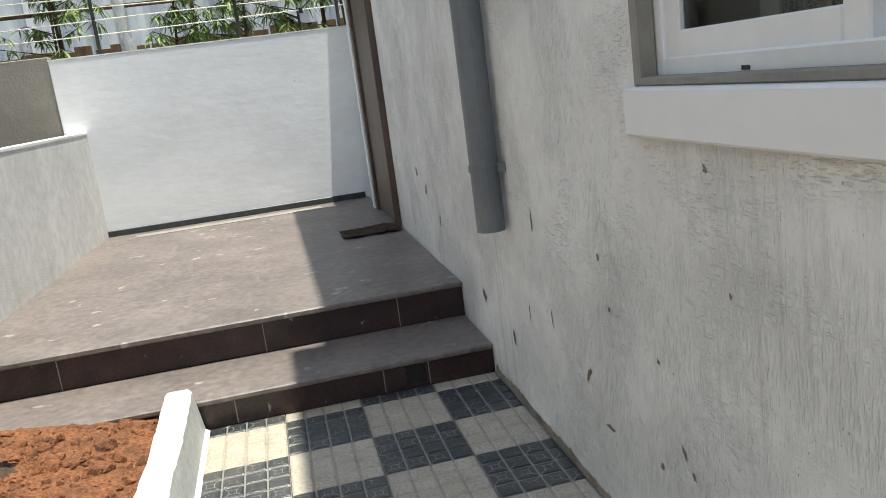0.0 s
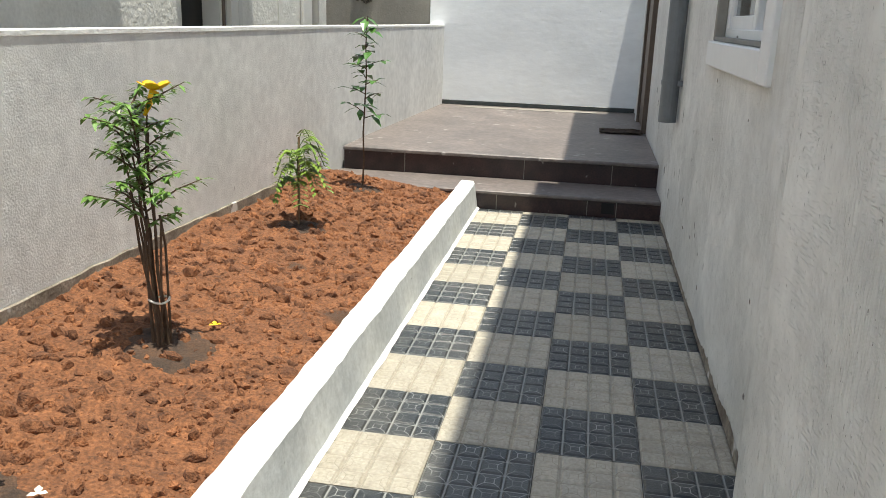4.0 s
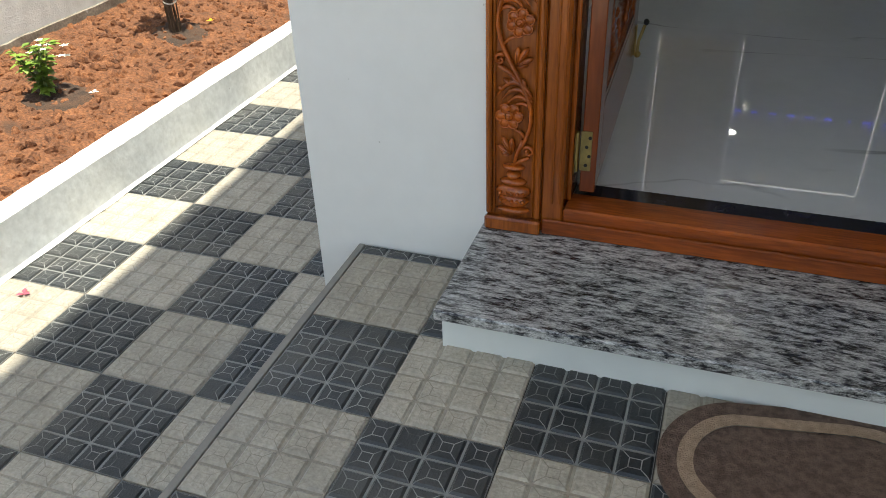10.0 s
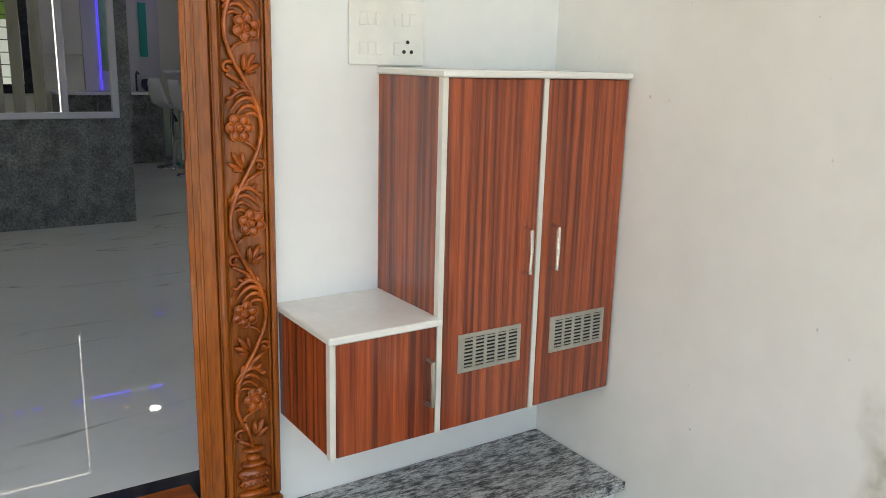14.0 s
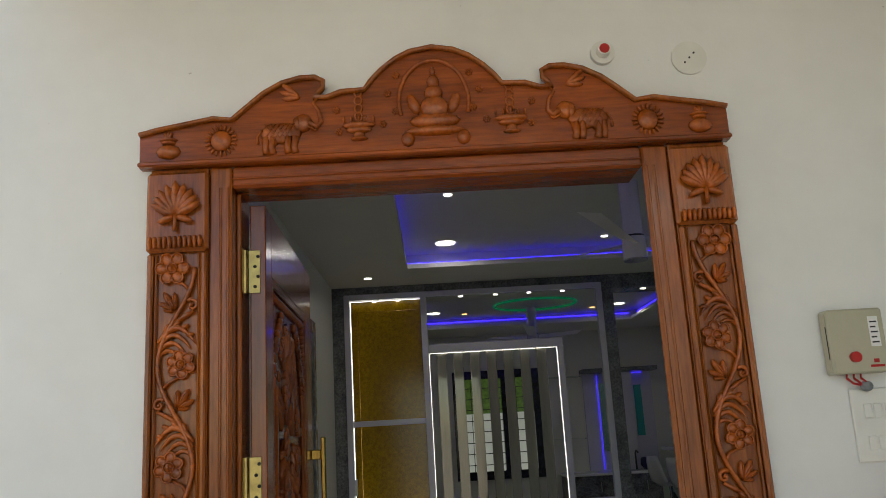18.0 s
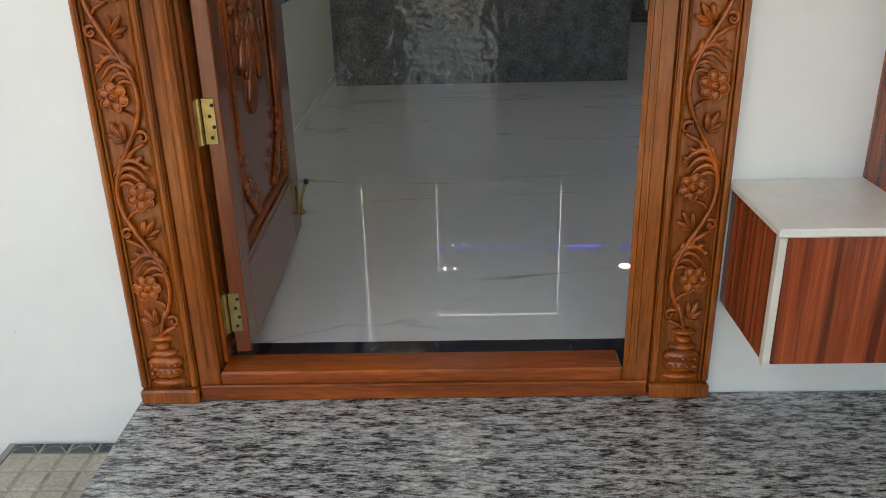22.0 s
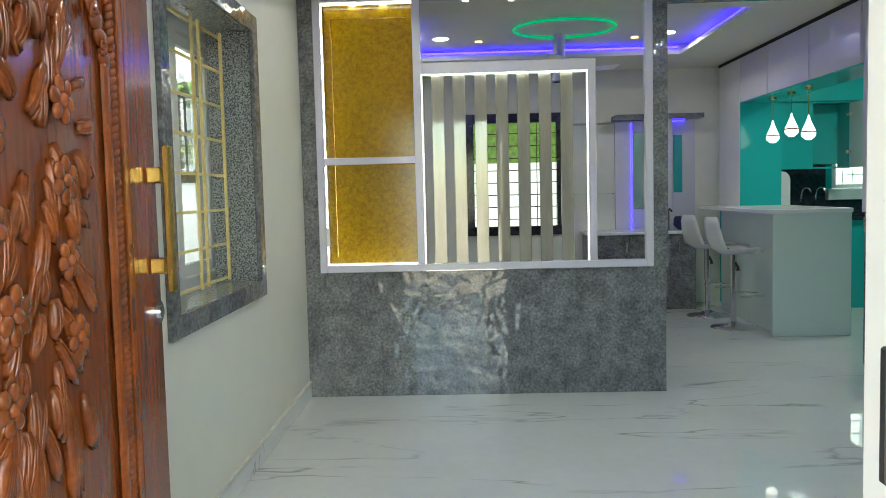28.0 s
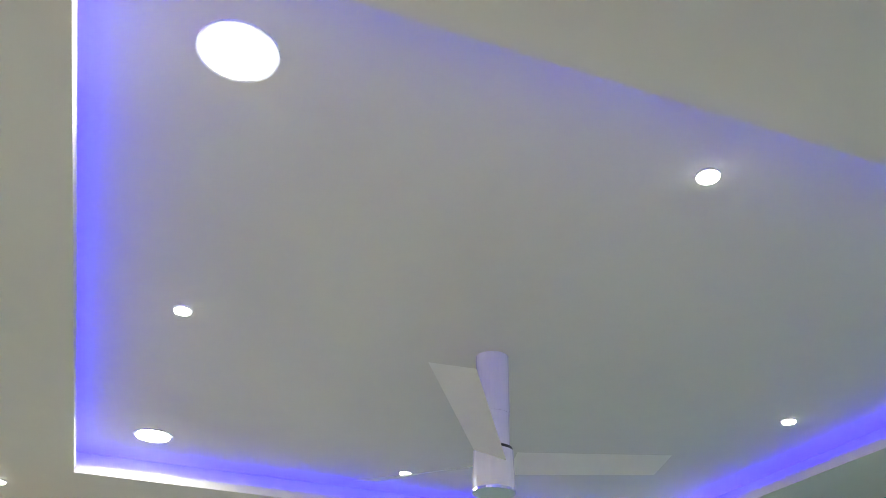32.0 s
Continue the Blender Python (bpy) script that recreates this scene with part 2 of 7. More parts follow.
    threads = op("MULTIPLY", layer((1, 1, 0.075), 300, 0.635, 0.675, (7, 3, 5), 3.0), layer((1, 1, 0.7), 2.6, 0.42, 0.60, (3, 6, 1)))
    cuts = op("MAXIMUM", op("MAXIMUM", upright, level), op("MAXIMUM", pits, threads))
    col = p.inputs["Base Color"].links[0].from_socket
    for fac, amount, rgb in ((upright, 0.17, (0.42, 0.40, 0.355)), (level, 0.06, (0.40, 0.385, 0.35)),
                             (op("MULTIPLY", layer((1, 1, 0.05), 26, 0.52, 0.66, (8, 1, 6), 4.0), layer((1, 1, 0.35), 1.3, 0.50, 0.62, (2, 9, 5))), 0.32, (0.42, 0.375, 0.31)), (pits, 0.7, (0.20, 0.185, 0.16)), (threads, 0.5, (0.27, 0.245, 0.195)),
                             (layer((1, 1, 0.22), 2.1, 0.56, 0.78, (5, 3, 8), 9.0), 0.55, (0.50, 0.465, 0.40)),
                             (layer((1, 1, 0.5), 7.5, 0.725, 0.745, (12, 7, 3), 10.0), 0.7, (0.15, 0.14, 0.12))):
        mx = n.new("ShaderNodeMixRGB")
        mx.inputs[2].default_value = (*rgb, 1)
        l.new(op("MULTIPLY", fac, amount), mx.inputs[0])
        l.new(col, mx.inputs[1])
        col = mx.outputs[0]
    l.new(col, p.inputs["Base Color"])
    soft = n.new("ShaderNodeTexNoise")
    soft.inputs["Scale"].default_value, soft.inputs["Detail"].default_value = 24, 6
    l.new(geo.outputs["Position"], soft.inputs["Vector"])
    bp = n.new("ShaderNodeBump")
    bp.inputs["Strength"].default_value, bp.inputs["Distance"].default_value = 0.8, 0.008
    l.new(op("SUBTRACT", op("MULTIPLY", soft.outputs[0], 0.9), cuts), bp.inputs["Height"])
    l.new(bp.outputs[0], p.inputs["Normal"])
    return m


def damp(name):
    """White wall paint with one grey damp bloom of ragged edge and a few specks."""
    m = mat(name, (0.80, 0.79, 0.77), (0.75, 0.74, 0.71), scale=1.2, rough=0.8, bump=0.06, bscale=40, fine=0.02, spots=(26, 0.755, (0.42, 0.40, 0.36)))
    n, l = m.node_tree.nodes, m.node_tree.links
    p = n["Principled BSDF"]
    geo = n.new("ShaderNodeNewGeometry")
    warp = n.new("ShaderNodeTexNoise")
    warp.inputs["Scale"].default_value, warp.inputs["Detail"].default_value = 7, 8
    l.new(geo.outputs["Position"], warp.inputs["Vector"])
    sep = n.new("ShaderNodeSeparateXYZ")
    l.new(geo.outputs["Position"], sep.inputs[0])

    def op(kind, x, y):
        q = n.new("ShaderNodeMath")
        q.operation = kind
        for k, v in enumerate((x, y)):
            if isinstance(v, (int, float)):
                q.inputs[k].default_value = v
            else:
                l.new(v, q.inputs[k])
        return q.outputs[0]

    side = op("SUBTRACT", op("ABSOLUTE", op("ADD", sep.outputs[1], 3.30), 0), 0.36)
    foot = op("SUBTRACT", 0.36, sep.outputs[2])
    crown = op("MULTIPLY", op("SUBTRACT", sep.outputs[2], 0.82), 0.35)
    edge = op("MAXIMUM", op("MAXIMUM", side, foot), crown)
    ragged = op("ADD", edge, op("MULTIPLY", op("SUBTRACT", warp.outputs[0], 0.5), 0.13))
    r = n.new("ShaderNodeValToRGB")
    r.color_ramp.elements[0].position, r.color_ramp.elements[0].color = 0.0, (1, 1, 1, 1)
    r.color_ramp.elements[1].position, r.color_ramp.elements[1].color = 0.045, (0, 0, 0, 1)
    r.color_ramp.elements.new(0.012).color = (0.6, 0.6, 0.6, 1)
    l.new(ragged, r.inputs[0])
    grain = n.new("ShaderNodeTexNoise")
    grain.inputs["Scale"].default_value, grain.inputs["Detail"].default_value = 22, 7
    l.new(geo.outputs["Position"], grain.inputs["Vector"])
    gr = n.new("ShaderNodeValToRGB")
    gr.color_ramp.elements[0].position, gr.color_ramp.elements[0].color = 0.35, (0.46, 0.44, 0.385, 1)
    gr.color_ramp.elements[1].position, gr.color_ramp.elements[1].color = 0.65, (0.66, 0.645, 0.595, 1)
    l.new(grain.outputs[0], gr.inputs[0])
    mx = n.new("ShaderNodeMixRGB")
    l.new(r.outputs[0], mx.inputs[0])
    l.new(p.inputs["Base Color"].links[0].from_socket, mx.inputs[1])
    l.new(gr.outputs[0], mx.inputs[2])
    l.new(mx.outputs[0], p.inputs["Base Color"])
    return m


PLASTER = combed("rough_plaster")
PLASTER_CLEAN = mat("smooth_white_wall", (0.80, 0.80, 0.79), (0.75, 0.75, 0.735), scale=1.4, rough=0.75, bump=0.06, bscale=40, fine=0.015, spots=(30, 0.765, (0.35, 0.34, 0.32)))
PORCH_SIDE = damp("stained_white_wall")
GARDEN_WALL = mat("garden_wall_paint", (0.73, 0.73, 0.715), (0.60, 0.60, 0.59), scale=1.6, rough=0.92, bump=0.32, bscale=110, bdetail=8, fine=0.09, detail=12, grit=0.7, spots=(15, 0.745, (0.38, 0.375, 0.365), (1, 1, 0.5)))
END_WALL = mat("fresh_white_wall", (0.86, 0.875, 0.89), (0.77, 0.785, 0.80), scale=1.6, rough=0.85, bump=0.22, bscale=13, stretch=(0.6, 1, 1.5), fine=0.03, detail=9, spots=(34, 0.76, (0.5, 0.5, 0.5)))
CEMENT = mat("bare_cement", (0.30, 0.28, 0.245), (0.24, 0.225, 0.20), scale=3, rough=0.95, bump=0.4, bscale=50, fine=0.06)
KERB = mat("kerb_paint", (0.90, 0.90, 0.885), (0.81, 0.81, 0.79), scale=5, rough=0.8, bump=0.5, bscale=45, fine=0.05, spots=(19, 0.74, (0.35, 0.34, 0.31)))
# same kerb paint, greyed to paint in the grazing light on its side
KERB_SHADED = mat("kerb_paint_shaded", (0.56, 0.575, 0.575), (0.45, 0.465, 0.465), scale=4, rough=0.9, bump=0.25, bscale=60, fine=0.1, detail=10, grit=0.65, spots=(20, 0.75, (0.28, 0.28, 0.27)))
TILE_BEIGE = tile_mat("beige_cement_tile", (0.45, 0.41, 0.335), (0.34, 0.30, 0.235), (0.19, 0.16, 0.12), 0.6, 0.55, 0.3)
TILE_DARK = tile_mat("black_cement_tile", (0.016, 0.020, 0.023), (0.038, 0.043, 0.046), (0.46, 0.46, 0.43), 0.7, 0.33, 0.24)
MORTAR = mat("mortar", (0.10, 0.09, 0.075), (0.06, 0.055, 0.05), scale=12, rough=0.95, bump=0.4)
SOIL = mat("red_soil", (0.275, 0.112, 0.047), (0.095, 0.040, 0.020), scale=9, rough=1.0, bump=1.0, bscale=130, fine=0.45, detail=15, lo=0.34, hi=0.66, spots=(2.3, 0.665, (0.085, 0.046, 0.028)), grit=0.8)
CLOD = mat("soil_clod", (0.29, 0.118, 0.050), (0.105, 0.044, 0.022), scale=14, rough=1.0, bump=1.0, bscale=140, fine=0.35)
SOIL_DARK = mat("dark_soil", (0.05, 0.032, 0.022), (0.095, 0.05, 0.028), scale=18, rough=0.9, bump=1.0, bscale=110, fine=0.3)
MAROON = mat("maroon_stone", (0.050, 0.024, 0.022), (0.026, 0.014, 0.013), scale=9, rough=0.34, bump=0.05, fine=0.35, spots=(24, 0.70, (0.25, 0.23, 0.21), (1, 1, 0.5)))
# much paler and greyer than the riser stone, for treads and platform
MAROON_TOP = mat("pale_maroon_stone", (0.205, 0.170, 0.155), (0.128, 0.110, 0.102), scale=2.5, rough=0.45, bump=0.10, fine=0.22, detail=10, grit=0.7, spots=(8, 0.68, (0.33, 0.30, 0.28)))
SLATE = mat("black_skirting", (0.03, 0.04, 0.042), (0.05, 0.06, 0.06), scale=12, rough=0.4, fine=0.2)
GRANITE = mat("streaked_granite", (0.50, 0.50, 0.49), (0.020, 0.019, 0.021), scale=52, rough=0.2, stretch=(0.38, 1.4, 1), lo=0.435, hi=0.57, fine=0.4, detail=13, rotate=0.5, grit=0.8)
STEP_FACE = mat("white_step_tile", (0.74, 0.76, 0.74), (0.70, 0.72, 0.70), scale=1.5, rough=0.25, fine=0.02, spots=(3.2, 0.735, (0.62, 0.50, 0.25)))
STAIN = mat("rust_stained_tile", (0.74, 0.75, 0.72), (0.62, 0.46, 0.16), scale=14, rough=0.3, fine=0.03, detail=8, lo=0.40, hi=0.62)
WOOD = mat("polished_teak", (0.38, 0.101, 0.012), (0.155, 0.036, 0.005), scale=3.2, rough=0.19, stretch=(5, 5, 0.5), bump=0.06, bscale=30, fine=0.25, coat=0.2, lo=0.28, hi=0.74, gloss=0.45)
WOOD_H = mat("polished_teak_cross", (0.37, 0.080, 0.009), (0.135, 0.027, 0.0035), scale=3.2, rough=0.19, stretch=(0.5, 5, 5), bump=0.06, bscale=30, fine=0.25, coat=0.2, lo=0.28, hi=0.74, gloss=0.45)
WOOD_CARVED = mat("carved_teak", (0.45, 0.104, 0.012), (0.22, 0.047, 0.0055), scale=9, rough=0.2, bump=0.12, bscale=90, fine=0.25, coat=0.2, gloss=0.45)
DOOR_WOOD = mat("door_teak", (0.245, 0.056, 0.012), (0.14, 0.031, 0.007), scale=2.4, rough=0.2, stretch=(4, 4, 0.4), bump=0.04, fine=0.18, coat=0.3, lo=0.3, hi=0.7)
DOOR_CARVED = mat("door_carving", (0.30, 0.072, 0.012), (0.16, 0.036, 0.007), scale=9, rough=0.27, bump=0.08, bscale=70, fine=0.16, coat=0.3)
LAMINATE = mat("zebra_laminate", (0.38, 0.075, 0.023), (0.115, 0.021, 0.009), scale=7, rough=0.18, stretch=(8.5, 8.5, 0.13), fine=0.3, detail=3, lo=0.36, hi=0.64, coat=0.3)
EDGE = mat("cream_edge_band", (0.72, 0.68, 0.60), rough=0.4, fine=0.02)
WHITE_SLAB = mat("white_marble_top", (0.80, 0.78, 0.73), (0.72, 0.70, 0.66), scale=4, rough=0.2, fine=0.03)
MARBLE = veined("marble_floor_tile", (0.70, 0.71, 0.71), (0.24, 0.235, 0.23), 0.004)
BLACK_STONE = mat("black_granite", (0.012, 0.012, 0.016), (0.03, 0.03, 0.05), scale=20, rough=0.1, fine=0.3)
CONCRETE = mat("grey_concrete_laminate", (0.25, 0.255, 0.265), (0.085, 0.088, 0.096), scale=7, rough=0.012, bump=0.42, bscale=13, bdetail=0.8, fine=0.4, detail=15, lo=0.37, hi=0.64, grit=0.78)
GREY_GRANITE = mat("speckled_granite", (0.36, 0.38, 0.38), (0.08, 0.09, 0.09), scale=130, rough=0.2, fine=0.3, detail=3, lo=0.42, hi=0.6)
REVEAL = mat("brown_grey_laminate", (0.33, 0.285, 0.26), (0.21, 0.18, 0.165), scale=9, rough=0.03, bump=0.12, bscale=9, bdetail=0.8, fine=0.25, detail=9, grit=0.7)
LAVENDER = mat("lavender_white_laminate", (0.66, 0.64, 0.72), (0.62, 0.60, 0.69), scale=1, rough=0.25, fine=0.01)
GOLD = mat("gold_flecked_panel", (0.44, 0.26, 0.006), (0.25, 0.135, 0.003), scale=45, rough=0.16, bump=0.05, bscale=7, bdetail=0.5, fine=0.35, detail=6, grit=0.7)
SLAT = mat("satin_slat", (0.36, 0.345, 0.295), (0.28, 0.265, 0.225), scale=4, rough=0.06, metal=0.15, bump=0.06, bscale=7, bdetail=0.5, stretch=(3, 3, 0.4), fine=0.05)
ROOM_WALL = mat("cream_room_wall", (0.77, 0.755, 0.68), (0.74, 0.725, 0.65), scale=0.8, rough=0.7, fine=0.01)
CEIL = mat("ceiling_paint", (0.69, 0.665, 0.60), (0.66, 0.635, 0.57), scale=0.8, rough=0.8, fine=0.01)
TEAL = mat("teal_gloss", (0.03, 0.42, 0.40), (0.028, 0.38, 0.37), scale=1, rough=0.15, fine=0.02)
TEAL_PAPER = mat("teal_wallpaper", (0.042, 0.39, 0.375), (0.036, 0.34, 0.33), scale=2, rough=0.6, fine=0.05)
DAMASK = mat("silver_damask", (0.36, 0.60, 0.56), (0.28, 0.52, 0.49), scale=20, rough=0.4, fine=0.1)
FAN_WHITE = mat("fan_blade_enamel", (0.91, 0.89, 0.83), (0.88, 0.86, 0.80), scale=2, rough=0.35, fine=0.01)
GLOSS_WHITE = mat("gloss_white", (0.78, 0.78, 0.80), (0.75, 0.75, 0.77), scale=1, rough=0.18, fine=0.01)
PALE_GREEN = mat("pale_green_gloss", (0.63, 0.73, 0.71), (0.60, 0.70, 0.68), scale=1, rough=0.2, fine=0.01)
UPVC = mat("white_upvc", (0.80, 0.80, 0.79), (0.75, 0.75, 0.74), scale=3, rough=0.35, fine=0.02)
PVC = mat("grey_pvc", (0.17, 0.18, 0.19), (0.14, 0.15, 0.16), scale=4, rough=0.45, fine=0.05)
BRASS = mat("brass", (0.60, 0.39, 0.11), (0.48, 0.30, 0.08), scale=30, rough=0.25, metal=1.0, fine=0.1)
OLD_BRASS = mat("dull_brass", (0.47, 0.36, 0.14), (0.33, 0.25, 0.10), scale=30, rough=0.35, metal=1.0, fine=0.12)
CHROME = mat("chrome", (0.75, 0.75, 0.76), rough=0.12, metal=1.0, fine=0.0)
STEEL = mat("brushed_steel", (0.60, 0.58, 0.52), rough=0.3, metal=1.0, fine=0.05)
BLACK = mat("black_plastic", (0.015, 0.015, 0.015), (0.02, 0.02, 0.02), rough=0.4, fine=0.0)
# near-black, mostly painting the shade inside holes, gaps and openings
DARK_VOID = mat("void_black", (0.02, 0.018, 0.016), rough=0.9, fine=0.1)
METER = mat("khaki_enamel", (0.46, 0.44, 0.33), (0.42, 0.40, 0.30), scale=5, rough=0.35, fine=0.02)
RED = mat("red_plastic", (0.45, 0.012, 0.012), rough=0.3, fine=0.0)
GREY_RUBBER = mat("grey_rubber", (0.22, 0.23, 0.24), rough=0.6, fine=0.05)
WHITE_PLASTIC = mat("white_plastic", (0.80, 0.79, 0.75), rough=0.3, fine=0.01)
PAPER = mat("white_label", (0.82, 0.82, 0.82), rough=0.6, fine=0.02)
INK = mat("black_ink", (0.03, 0.03, 0.03), rough=0.7, fine=0.0)
MAT_BROWN = mat("brown_pile", (0.21, 0.135, 0.10), (0.12, 0.075, 0.055), scale=60, rough=1.0, bump=1.0, bscale=260, fine=0.35)
MAT_TAN = mat("tan_pile", (0.50, 0.35, 0.24), (0.38, 0.26, 0.175), scale=60, rough=1.0, bump=1.0, bscale=260, fine=0.3)
CLOTH = mat("brown_cloth", (0.14, 0.10, 0.075), (0.08, 0.055, 0.04), scale=20, rough=1.0, bump=0.6, bscale=120)
FRAME_BROWN = mat("brown_door_paint", (0.12, 0.082, 0.058), (0.08, 0.055, 0.04), scale=10, rough=0.5, stretch=(1, 1, 0.2))
LEAF = mat("green_leaf", (0.145, 0.265, 0.045), (0.085, 0.18, 0.028), scale=12, rough=0.4, fine=0.12)
LEAF_YOUNG = mat("yellow_green_leaf", (0.22, 0.32, 0.04), (0.13, 0.22, 0.03), scale=12, rough=0.45, fine=0.1)
LEAF_DARK = mat("dark_leaf", (0.055, 0.15, 0.025), (0.085, 0.20, 0.035), scale=12, rough=0.35, fine=0.1)
LEAF_FAR = mat("sapling_leaf", (0.13, 0.22, 0.045), (0.21, 0.30, 0.075), scale=3, rough=0.5, fine=0.2)
STEM = mat("brown_stem", (0.10, 0.06, 0.035), (0.065, 0.04, 0.022), scale=30, rough=0.8, bump=0.3)
STEM_GREEN = mat("green_stem", (0.09, 0.14, 0.04), rough=0.6)
PINK = mat("pink_petal", (0.72, 0.02, 0.25), (0.55, 0.012, 0.17), scale=30, rough=0.5, fine=0.1)
PINK_PALE = mat("faded_petal", (0.55, 0.09, 0.13), rough=0.6)
YELLOW = mat("yellow_petal", (0.85, 0.50, 0.015), (0.80, 0.42, 0.01), scale=30, rough=0.5)
WHITE_PETAL = mat("white_petal", (0.82, 0.81, 0.70), (0.80, 0.78, 0.60), scale=30, rough=0.5)
CREAM_PETAL = mat("cream_petal", (0.75, 0.72, 0.32), rough=0.5)
TWINE = mat("white_twine", (0.7, 0.68, 0.6), rough=0.9)
POST_BLACK = mat("black_iron", (0.025, 0.022, 0.02), rough=0.6)
RUST = mat("rusty_iron", (0.10, 0.05, 0.03), rough=0.8)
WIRE = mat("galvanised_wire", (0.62, 0.60, 0.48), rough=0.4, metal=0.3)
SHEET = mat("pale_metal_sheet", (0.58, 0.61, 0.65), (0.50, 0.53, 0.57), scale=1, rough=0.5, stretch=(2, 1, 0.2))
PLANK = mat("dry_plank", (0.24, 0.155, 0.085), (0.14, 0.085, 0.05), scale=5, rough=0.9, stretch=(4, 4, 0.4))
POLE = mat("pale_pole", (0.55, 0.56, 0.56), rough=0.5)
NEIGHBOUR = mat("coarse_plaster", (0.68, 0.67, 0.63), (0.60, 0.59, 0.55), scale=5, rough=0.95, bump=1.0, bscale=24, fine=0.06)
NEIGHBOUR_SMOOTH = mat("grey_white_paint", (0.62, 0.61, 0.58), (0.56, 0.55, 0.52), scale=1.3, rough=0.9, bump=0.15, bscale=20, fine=0.03, spots=(9, 0.77, (0.3, 0.3, 0.28)))
EARTH = mat("dry_pale_earth", (0.38, 0.33, 0.26), (0.28, 0.24, 0.19), scale=2, rough=1.0, bump=0.5, fine=0.2)
BAND = mat("dirty_cement_band", (0.30, 0.26, 0.21), (0.15, 0.122, 0.095), scale=9, rough=1.0, bump=0.5, bscale=60, fine=0.25, spots=(7, 0.66, (0.60, 0.58, 0.54)))
RUBBLE = mat("broken_concrete", (0.20, 0.18, 0.15), (0.06, 0.055, 0.045), scale=30, rough=1.0, bump=1.0, bscale=90, fine=0.4)
GRIME = mat("black_grime", (0.13, 0.12, 0.10), (0.24, 0.22, 0.185), scale=40, rough=1.0, fine=0.3)
GRILLE = mat("yellow_grille_paint", (0.80, 0.66, 0.28), (0.74, 0.60, 0.25), scale=8, rough=0.4)
VASE = mat("blue_black_ceramic", (0.02, 0.025, 0.08), rough=0.15)
LED_BLUE = mat("blue_led", (0.02, 0.02, 0.2), glow=((0.022, 0.010, 1.0), 1.75), fine=0)
LED_NICHE = mat("dim_blue_led", (0.02, 0.02, 0.2), glow=((0.05, 0.03, 1.0), 0.4), fine=0)
LED_GREEN = mat("green_led", (0.0, 0.2, 0.08), glow=((0.0, 0.75, 0.30), 0.045), fine=0)
LED_WHITE = mat("white_led", (0.8, 0.8, 0.8), glow=((1, 1, 1), 1.05), fine=0)
LED_WARM = mat("warm_led", (0.8, 0.6, 0.3), glow=((1.0, 0.62, 0.25), 0.8), fine=0)
LIGHT_DISC = mat("lit_diffuser", (0.9, 0.9, 0.9), glow=((1, 1, 0.98), 1.7), fine=0)
PENDANT = mat("lit_white_glass", (0.9, 0.9, 0.9), glow=((1, 1, 1), 0.28), fine=0)
# the next two emit light of their own in place of daylight
DAYLIGHT_GLOW = mat("daylight_glow", (0.8, 0.8, 0.8), glow=((0.92, 1.0, 0.97), 0.09), fine=0)
GREEN_GLOW = mat("green_glow", (0.15, 0.3, 0.05), (0.05, 0.12, 0.02), scale=14, glow=((0.25, 0.42, 0.12), 0.05))
PANE = glass("window_glass", (0.36, 0.38, 0.38))
CLEAR = glass("shelf_glass", (0.85, 0.95, 0.92))


# ---- building blocks ----
def thing(name, label, category, at, group="", kind=""):
    e = new(name)
    e.empty_display_size = 0.1
    e.location = at
    return tagged(e, label, category, group, kind)


def part(name, bm, material, parent=None, label="", smooth=False, kind=""):
    """Links a bmesh, made in world metres, as one mesh object under a thing or part."""
    me = bpy.data.meshes.new(name)
    bmesh.ops.recalc_face_normals(bm, faces=bm.faces)
    if smooth:
        for f in bm.faces:
            f.smooth = True
    bm.to_mesh(me)
    bm.free()
    me.materials.append(material)
    ob = new(name, me)
    if parent is not None:
        ob.parent = parent
        if parent.type == "EMPTY":
            ob.matrix_parent_inverse = Matrix.Translation(parent.location).inverted()
    return tagged(ob, label, kind=kind)


def box(x0, x1, y0, y1, z0, z1, bev=0.0, bm=None, seg=1):
    bm = bm or bmesh.new()
    made = bmesh.ops.create_cube(bm, size=1, matrix=Matrix.Translation(((x0 + x1) / 2, (y0 + y1) / 2, (z0 + z1) / 2)) @ Matrix.Diagonal((x1 - x0, y1 - y0, z1 - z0, 1)))
    if bev > 0:
        edges = list({e for v in made["verts"] for e in v.link_edges})
        bmesh.ops.bevel(bm, geom=edges, offset=bev, segments=seg, affect="EDGES", profile=0.5)
    return bm


def tube(points, radius, bm=None, sides=8, squash=None, cap=True):
    """A tube along points; radius may be one number or one for each point; squash: (axis vector, factor)."""
    bm = bm or bmesh.new()
    pts = [Vector(p) for p in points]
    rings, up = [], Vector((0.31, 0.17, 0.93))
    for i, p in enumerate(pts):
        d = (pts[min(i + 1, len(pts) - 1)] - pts[max(i - 1, 0)]).normalized()
        if abs(d.dot(up)) > 0.97:
            up = Vector((0.9, 0.3, 0.1))
        a = d.cross(up).normalized()
        b = d.cross(a)
        r = radius[i] if isinstance(radius, (list, tuple)) else radius
        ring = []
        for k in range(sides):
            w = 2 * math.pi * k / sides
            o = (a * math.cos(w) + b * math.sin(w)) * r
            if squash:
                o = o - squash[0] * (o.dot(squash[0]) * (1 - squash[1]))
            ring.append(bm.verts.new(p + o))
        rings.append(ring)
    for r0, r1 in zip(rings, rings[1:]):
        for k in range(sides):
            bm.faces.new((r0[k], r0[(k + 1) % sides], r1[(k + 1) % sides], r1[k]))
    if cap:
        bm.faces.new(rings[0][::-1])
